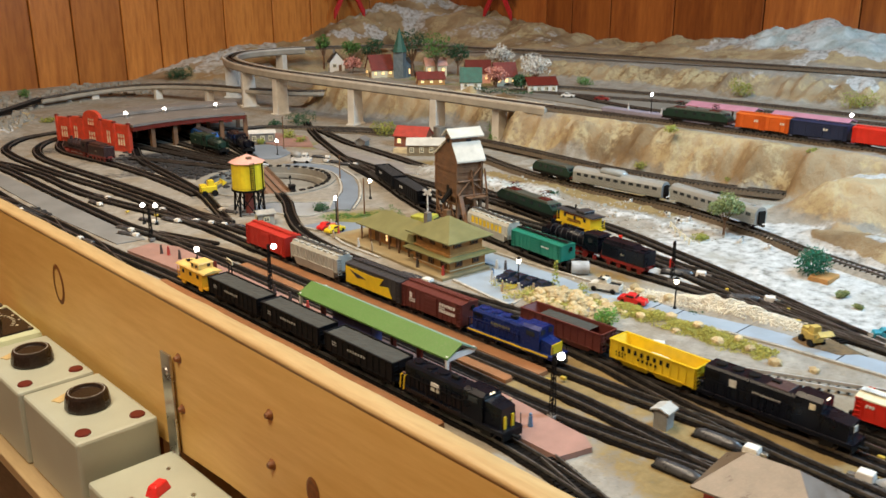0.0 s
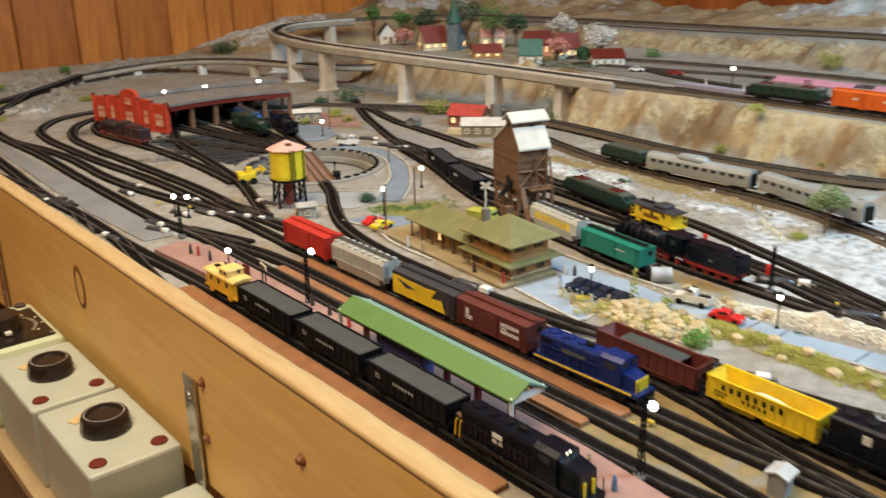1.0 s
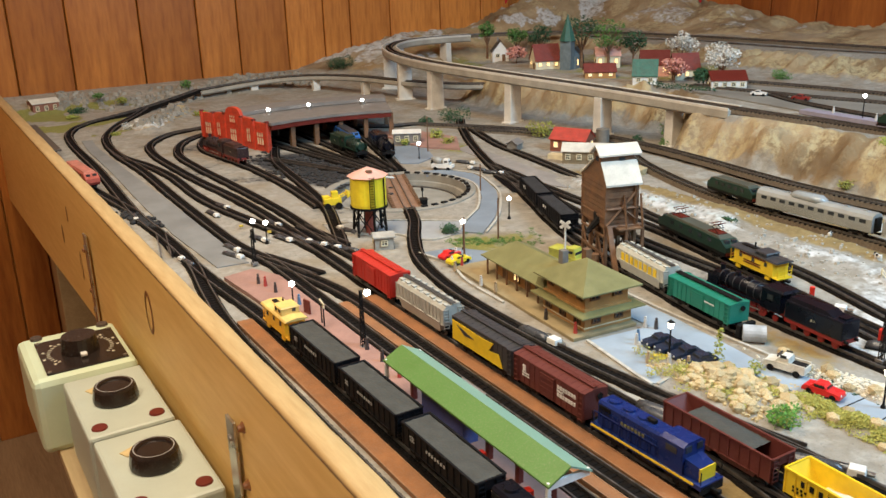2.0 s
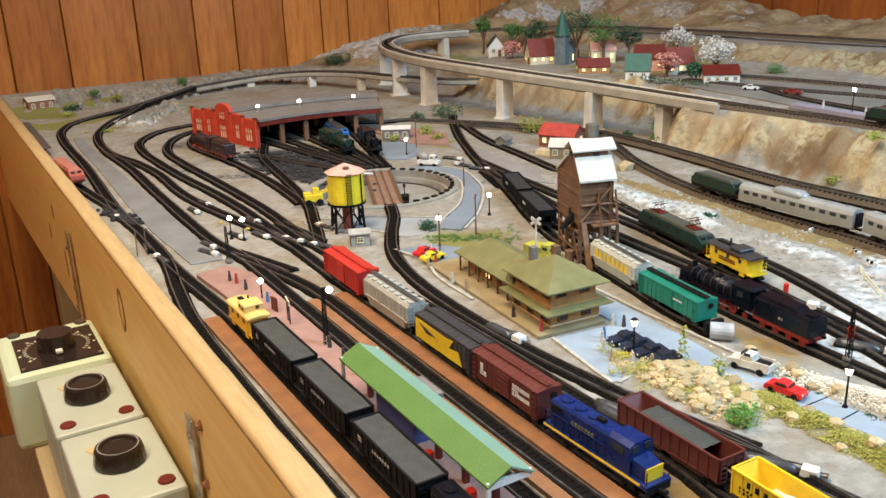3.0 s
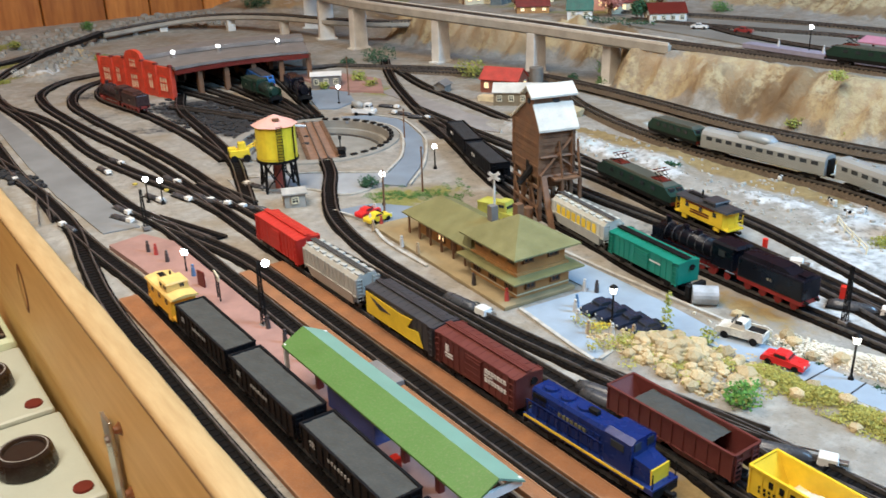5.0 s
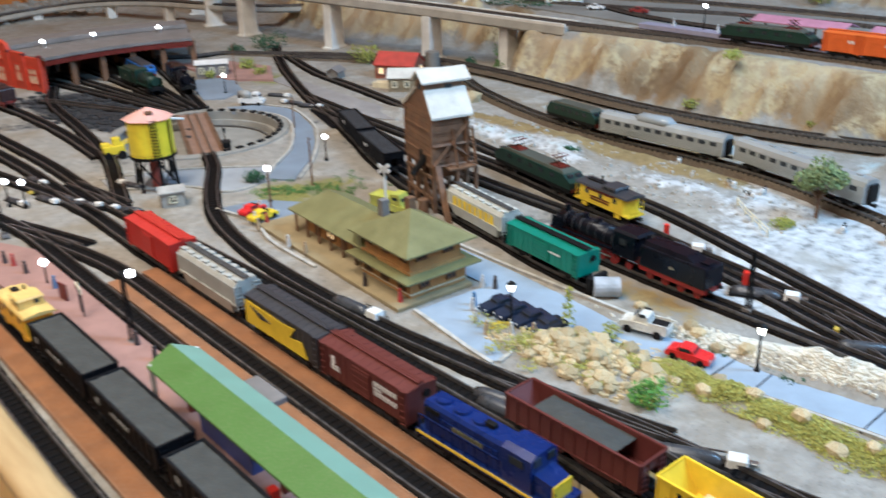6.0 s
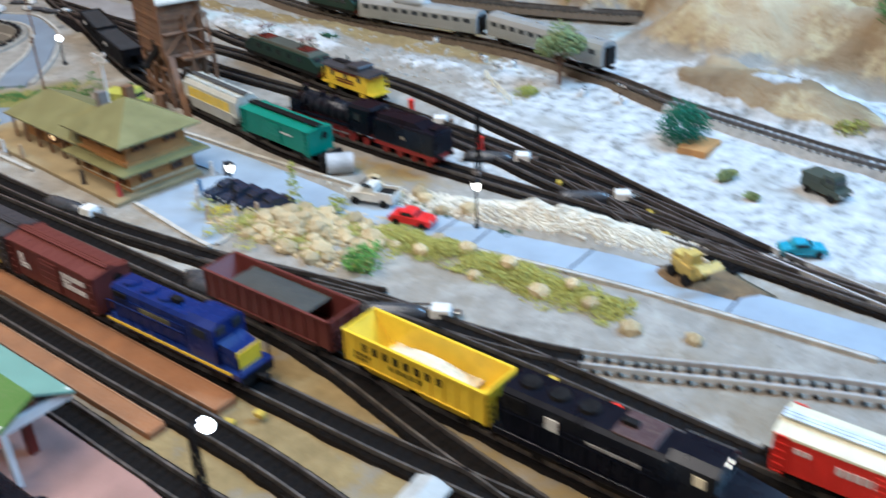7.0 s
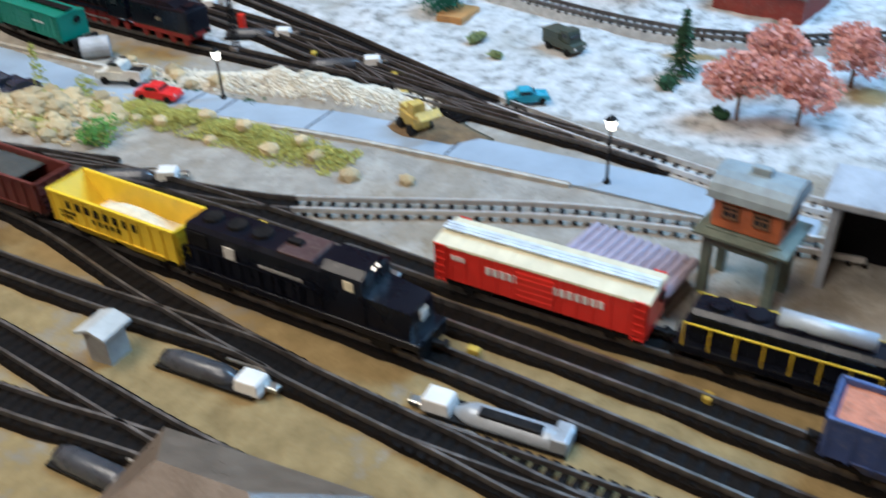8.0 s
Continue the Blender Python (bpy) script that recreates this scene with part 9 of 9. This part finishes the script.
def digger(x, y, rz, label, s=1.0, paint=None):
    paint = paint or C_YEL
    root = thing("model_digger", pose(x, y, 0.0008, 0, 0, rz), label, "digger", "model vehicles")
    part("body", box(NB(), (0, 0, 0.0085 * s), (0.020 * s, 0.011 * s, 0.008 * s), bev=0.0006), paint, root)
    part("cabin", box(NB(), (-0.003 * s, 0, 0.0155 * s), (0.008 * s, 0.009 * s, 0.008 * s), taper=0.1, bev=0.0003), paint, root)
    part("engine_cover", box(NB(), (0.007 * s, 0, 0.0130 * s), (0.008 * s, 0.008 * s, 0.004 * s), bev=0.0004), paint, root)
    for sx in (-1, 1):
        for sy in (-1, 1):
            part("wheel", cyl(NB(), (sx * 0.0065 * s, sy * 0.0045 * s, 0.0038 * s), (sx * 0.0065 * s, sy * 0.0075 * s, 0.0038 * s), 0.0038 * s, n=14), M_UNDER, root)
    bm = NB()
    for sy in (-1, 1):
        cyl(bm, (-0.004 * s, sy * 0.004 * s, 0.011 * s), (-0.0165 * s, sy * 0.004 * s, 0.016 * s), 0.0009 * s, n=5)
    part("arm", bm, paint, root)
    bm = NB()
    loft(bm, [[(-0.0165 * s, y2, 0.019 * s), (-0.022 * s, y2, 0.016 * s), (-0.0165 * s, y2, 0.012 * s)] for y2 in (-0.0075 * s, 0.0075 * s)])
    part("bucket", bm, paint, root)


digger(0.590, 1.072, 165, "yellow model wheel loader beside the cinder track", 1.05)
digger(0.693, 0.300, 60, "dusty yellow model roller at a dirt patch", 0.85, C_DUSTY)
single("oil_drum", cyl(NB(), (0.6890, 0.541, 0.0068), (0.7010, 0.529, 0.0068), 0.0068, n=18), surf("drum_grey", (0.42, 0.44, 0.46), 0.55, 0.1), "grey round tank lying at the track's end", "tank")
single("track_bumper", box(NB(), (0.6965, 0.5445, 0.007), (0.018, 0.004, 0.010), bev=0.0005), M_UNDER, "short black track bumper at the siding end", "bumper")

# ---- miniature passengers, as plain pegs ----


def peg(x, y, z, mat, label):
    bm = NB()
    cyl(bm, (0, 0, 0), (0, 0, 0.0072), 0.0018, 0.0013, 8)
    ball(bm, (0, 0, 0.0086), 0.0013, 1.0, 1)
    single("figurine", bm, mat, label, "figurine", "tiny plain figurines", m=pose(x, y, z))


F_COL = [plastic("peg_white", (0.6, 0.58, 0.54)), plastic("peg_dark", (0.06, 0.05, 0.05)), plastic("peg_red", (0.45, 0.06, 0.05)), plastic("peg_blue", (0.10, 0.20, 0.36)), plastic("peg_tan", (0.45, 0.33, 0.2))]
F_LAB = ["white plain miniature figurine on the paving", "dark plain miniature figurine on a platform", "red plain miniature figurine on a platform", "blue plain miniature figurine on a platform", "tan plain miniature figurine on the paving"]
for i, (x, y, z, c) in enumerate(((0.424, 0.362, 0.0042, 3), (0.430, 0.385, 0.0042, 4), (0.427, 0.84, 0.0042, 1), (0.422, 0.87, 0.0042, 1), (0.433, 0.80, 0.0042, 3), (0.440, 0.685, 0.0042, 1), (0.438, 0.63, 0.0042, 2), (0.425, 0.86, 0.0042, 2), (0.440, 0.66, 0.0042, 1), (0.608, 0.568, 0.0012, 0), (0.617, 0.580, 0.0012, 0), (0.602, 0.552, 0.0012, 4), (0.611, 0.540, 0.0012, 0), (0.623, 0.585, 0.0012, 3), (0.620, 0.530, 0.0012, 4), (0.645, 0.60, 0.0012, 0), (0.650, 0.593, 0.0012, 1), (0.588, 0.655, 0.003, 1), (0.590, 0.62, 0.003, 2), (0.598, 0.815, 0.0012, 0), (0.603, 0.805, 0.0012, 2), (0.592, 0.80, 0.0012, 4), (0.59, 0.73, 0.003, 4), (0.588, 0.75, 0.003, 0), (0.615, 0.835, 0.0012, 0), (0.54, 0.855, 0.0, 1), (1.230, 0.80, 0.0692, 0), (1.234, 0.865, 0.0692, 0))):
    peg(x, y, z, F_COL[c], F_LAB[c])
single("flower_bed", leaf_cloud(b := NB(), [((0.608 + 0.004 * k, 0.556 - 0.003 * k, 0.003), 0.004) for k in range(4)], 160, 0.0012, 0.5) or b, leaf_material("leaf_yellow", (0.4, 0.3, 0.02), (0.8, 0.65, 0.05)), "yellow flower bed round the car park lamp", "flowers")


def cow(x, y, rz):
    z = zat(x, y)
    root = thing("model_cow", pose(x, y, z, 0, 0, rz) @ Matrix.Scale(0.7, 4), "black and white toy cow on the rubble bank", "toy cow", "toy cows")
    part("body", box(NB(), (0, 0, 0.0058), (0.011, 0.0042, 0.0046), bev=0.0008), M_WHITE, root)
    part("patch", box(NB(), (0.001, 0, 0.0066), (0.0042, 0.0045, 0.0034), bev=0.0006), M_BLACK, root, "black patch")
    part("head", box(NB(), (0.0068, 0, 0.0078), (0.0036, 0.0024, 0.0028), bev=0.0005), M_BLACK, root)
    for sx in (-1, 1):
        for sy in (-1, 1):
            part("leg", box(NB(), (sx * 0.004, sy * 0.0014, 0.0018), (0.001, 0.001, 0.0038)), M_WHITE, root)


for x, y, rz in ((0.950, 0.655, 20), (0.925, 0.585, 70), (0.932, 0.560, 10), (0.915, 0.562, 100), (0.905, 0.478, 15), (0.925, 0.455, 80), (0.905, 0.445, 40), (0.922, 0.435, 0)):
    cow(x, y, rz)


def fence(ctrl, label, h=0.007):
    pts = curve_points(ctrl, 0.014)
    root = thing("fence", pose(0, 0, 0), label, "fence")
    for p in pts:
        z = zat(p.x, p.y)
        part("post", box(NB(), (p.x, p.y, z + h / 2 - 0.001), (0.0012, 0.0012, h + 0.002)), M_CREAM, root)
    for k in (0.45, 0.9):
        for p, q in zip(pts, pts[1:]):
            bm = NB()
            cyl(bm, (p.x, p.y, zat(p.x, p.y) + h * k), (q.x, q.y, zat(q.x, q.y) + h * k), 0.0005, n=5)
            part("rail", bm, M_CREAM, root)


fence([(0.893, 0.560), (0.875, 0.535), (0.857, 0.512)], "pale yellow wooden fence above the yard")

# ---- upper station ----
for y in (0.70, 0.565):
    root = thing("platform_roof", pose(1.240, y, 0.0645), "pink-purple platform roof on posts", "platform roof", "upper platform roofs")
    for s in (-1, 1):
        bm = NB()
        loft(bm, [[(0, yy, 0.0290), (0, yy, 0.0302), (s * 0.017, yy, 0.0250), (s * 0.017, yy, 0.0238)] for yy in (-0.055, 0.055)])
        part("roof_slope", bm, surf("pink_roof", (0.46, 0.20, 0.27), 0.6, vary=0.15), root)
    for yy in np.linspace(-0.045, 0.045, 4):
        part("post", box(NB(), (0, yy, 0.0145), (0.002, 0.002, 0.029)), M_BROWNW, root)
single("upper_platform", box(NB(), (1.232, 0.70, 0.0665), (0.019, 0.42, 0.006), bev=0.0006), surf("lilac_platform", (0.27, 0.25, 0.32), 0.75, vary=0.15), "long lilac-grey platform on the upper level", "platform")
hut("upper_depot", 1.30, 0.42, 0.06, 0.04, 0.02, 0.012, 85, M_OCHRE, M_SALMON, "ochre depot with a salmon roof on the upper level", V)

# ---- far corner decorations ----


def ribbon_bow(x, y, z, rz, s):
    root = thing("ribbon_bow", pose(x, y, z, 0, 0, rz), "dark wreath with a big red ribbon bow on the wall", "decoration")
    bm = NB()
    random.seed(77)
    for i in range(24):
        a = 2 * math.pi * i / 24
        leaf_cloud(bm, [((0.075 * s * math.cos(a), 0, 0.075 * s * math.sin(a)), 0.022 * s)], 30, 0.006 * s)
    part("wreath", bm, leaf_material("leaf_black", (0.012, 0.012, 0.014), (0.03, 0.035, 0.035)), root, "dark twig wreath")
    red = surf("ribbon_red", (0.5, 0.012, 0.02), 0.5, vary=0.2)
    for sx in (-1, 1):
        bm = NB()
        loft(bm, [[(sx * u * 0.06 * s, -0.02 * s + y2, -0.06 * s + v * 0.03 * s * (0.2 + u)) for y2, v in ((-0.004, -1), (0.004, -1), (0.004, 1), (-0.004, 1))] for u in (0.05, 0.5, 1.0)])
        part("loop", bm, red, root, "red ribbon loop")
        bm = NB()
        loft(bm, [[(sx * (0.01 + 0.045 * u) * s, -0.02 * s + y2, -0.07 * s - 0.075 * u * s + v * 0.012 * s) for y2, v in ((-0.003, -1), (0.003, -1), (0.003, 1), (-0.003, 1))] for u in (0.0, 0.5, 1.0)])
        part("tail", bm, red, root, "red ribbon tail")


ribbon_bow(1.66, 2.165, 0.305, 0, 1.0)
ribbon_bow(2.00, 1.86, 0.30, -90, 1.0)

# ---- transformers on their shelf ----
single("control_shelf", box(NB(), (0.286, 0.86, -0.166), (0.092, 0.62, 0.012), bev=0.001), M_PINE_EDGE, "narrow pale wooden shelf for the transformers", "shelf")


def shelf_bracket(y):
    root = thing("metal_bracket", pose(0.3325, y, 0), "zinc flat-iron bracket screwed to the board", "bracket", "shelf brackets")
    part("strap", box(NB(), (-0.0035, 0, -0.095), (0.0022, 0.0165, 0.152), bev=0.0005), M_STEEL, root)
    part("foot", box(NB(), (-0.042, 0, -0.172), (0.08, 0.0165, 0.0022)), M_STEEL, root)
    for z in (-0.035, -0.115):
        part("screw", cyl(NB(), (-0.0062, 0, z), (-0.0044, 0, z), 0.0030, 0.0042, 12), M_STEEL, root)


shelf_bracket(0.683)
shelf_bracket(1.212)


def controller(x, y, label, mat, big=False):
    root = thing("train_controller", pose(x, y, -0.160), label, "train transformer", "train transformers")
    w, d, h = 0.072, 0.1245, 0.075
    bm = NB()
    box(bm, (0, 0, h / 2), (w, d, h), bev=0.003)
    part("housing", bm, mat, root)
    knob = NB()
    n = 28
    secs = []
    for z, r in ((0, 0.0195), (0.002, 0.0198), (0.012, 0.0182), (0.0140, 0.0172), (0.0142, 0.0135), (0.0125, 0.0125), (0.0125, 0.004)):
        secs.append([(r * math.cos(2 * math.pi * i / n) * (1 + (0.012 if i % 2 else 0) * (z < 0.013)), r * math.sin(2 * math.pi * i / n) * (1 + (0.012 if i % 2 else 0) * (z < 0.013)), h + 0.0005 + z) for i in range(n)])
    loft(knob, secs)
    k = part("knob", knob, M_KNOB, root, "black fluted bakelite knob")
    bm = NB()
    loft(bm, [[(r * math.cos(2 * math.pi * i / n), r * math.sin(2 * math.pi * i / n), h + 0.0150) for i in range(n)] for r in (0.0150, 0.0158)], caps=False)
    part("dial_ring", bm, surf("ring_grey", (0.35, 0.34, 0.32), 0.5), k, "pale ring on the knob")
    for sx in (-1, 1):
        o = part("button", cyl(NB(), (sx * 0.024, -0.047, h), (sx * 0.024, -0.047, h + 0.0015), 0.0068, 0.0062, 20), M_DARKRED, root, "dark red round cap")
    bm = NB()
    box(bm, (-0.010, 0.030, h + 0.0004), (0.020, 0.010, 0.0008), 25)
    part("sticker", bm, surf("old_tape", (0.55, 0.42, 0.2), 0.7), root, "scrap of yellowed tape")


controller(0.288, 0.895, "grey metal train transformer with a black knob", M_GREYBOX)
controller(0.290, 0.7655, "grey metal train transformer with a black knob", M_GREYBOX)
root = thing("power_pack", pose(0.276, 1.025, -0.160), "mint green power pack with a black dial plate", "train transformer", "train transformers")
part("housing", box(NB(), (0, 0, 0.038), (0.098, 0.118, 0.078), bev=0.007), M_MINT, root)
pl = part("dial_plate", box(NB(), (0.004, -0.008, 0.0778), (0.076, 0.084, 0.0022), bev=0.0006), M_KNOB, root, "glossy black dial plate")
for i in range(28):
    a = radians(-130 + 260 * i / 27 + 90)
    part("scale_mark", box(NB(), (0.004 + 0.030 * math.cos(a), -0.008 + 0.030 * math.sin(a), 0.0792), (0.0035, 0.0010, 0.0005), math.degrees(a)), M_CREAM, pl)
    if i % 3 == 0:
        part("scale_number", box(NB(), (0.004 + 0.0355 * math.cos(a), -0.008 + 0.0355 * math.sin(a), 0.0792), (0.0026, 0.0022, 0.0005), math.degrees(a)), M_CREAM, pl)
kn = part("knob", cyl(NB(), (0.004, -0.008, 0.079), (0.004, -0.008, 0.095), 0.0185, 0.0165, 24), M_KNOB, root, "black ribbed knob")
part("pointer", box(NB(), (0.004, -0.026, 0.082), (0.006, 0.012, 0.003), bev=0.0006), M_WHITE, kn, "white pointer")
for sx in (-1, 1):
    for sy in (-1, 1):
        part("screw", cyl(NB(), (0.004 + sx * 0.035, -0.008 + sy * 0.039, 0.0788), (0.004 + sx * 0.035, -0.008 + sy * 0.039, 0.0800), 0.0018, n=10), M_STEEL, pl)
for x in (-0.030, 0.036):
    part("rubber_foot", cyl(NB(), (x, 0.049, 0.077), (x, 0.049, 0.0795), 0.0062, 0.0055, 16), surf("foot_brown", (0.06, 0.04, 0.03), 0.6), root, "dark round cap")
root = thing("switch_box", pose(0.291, 0.630, -0.160), "grey switch box with a red lever", "switch box")
part("housing", box(NB(), (0, 0, 0.024), (0.076, 0.115, 0.048), bev=0.003), M_GREYBOX, root)
part("lever", box(NB(), (-0.002, 0.004, 0.052), (0.020, 0.012, 0.009), 25, taper=0.3, bev=0.0015), M_REDKNOB, root, "glossy red lever")
for x, y in ((0.020, 0.030), (-0.022, 0.010), (0.016, -0.02)):
    part("screw", cyl(NB(), (x, y, 0.0475), (x, y, 0.0492), 0.0022, 0.0016, 10), M_STEEL, root)

# long brown platform roof by the table edge
root = thing("edge_platform", pose(0.3605, 1.70, 0), "low brown platform roof along the table edge", "platform roof")
part("roof", box(NB(), (0, 0, 0.016), (0.015, 0.26, 0.003), bev=0.0006), surf("edge_roof", (0.075, 0.06, 0.05), 0.7), root, "dark brown roof")
for y in np.linspace(-0.12, 0.12, 6):
    part("post", box(NB(), (0, y, 0.007), (0.002, 0.002, 0.016)), M_BROWNW, root)
part("slab", box(NB(), (0, 0, 0.001), (0.015, 0.26, 0.004)), M_PINK, root)

# brown dirt under the roller
bm = NB()
rows = []
for k, r in enumerate((1.0, 0.75, 0.4, 0.02)):
    rows.append([(0.696 + 0.017 * r * (1 + 0.18 * math.sin(3 * t + 1)) * math.cos(t), 0.290 + 0.030 * r * (1 + 0.15 * math.sin(4 * t)) * math.sin(t), 0.0004 + 0.0011 * k) for t in np.linspace(0, 2 * math.pi, 22, endpoint=False)])
single("dirt_patch", loft(bm, rows), surf("brown_dirt", (0.16, 0.105, 0.05), 0.9, vary=0.35, scale=250, dirt=0.2, bump=0.9), "patch of brown dirt under the model roller", "dirt", smooth=True)
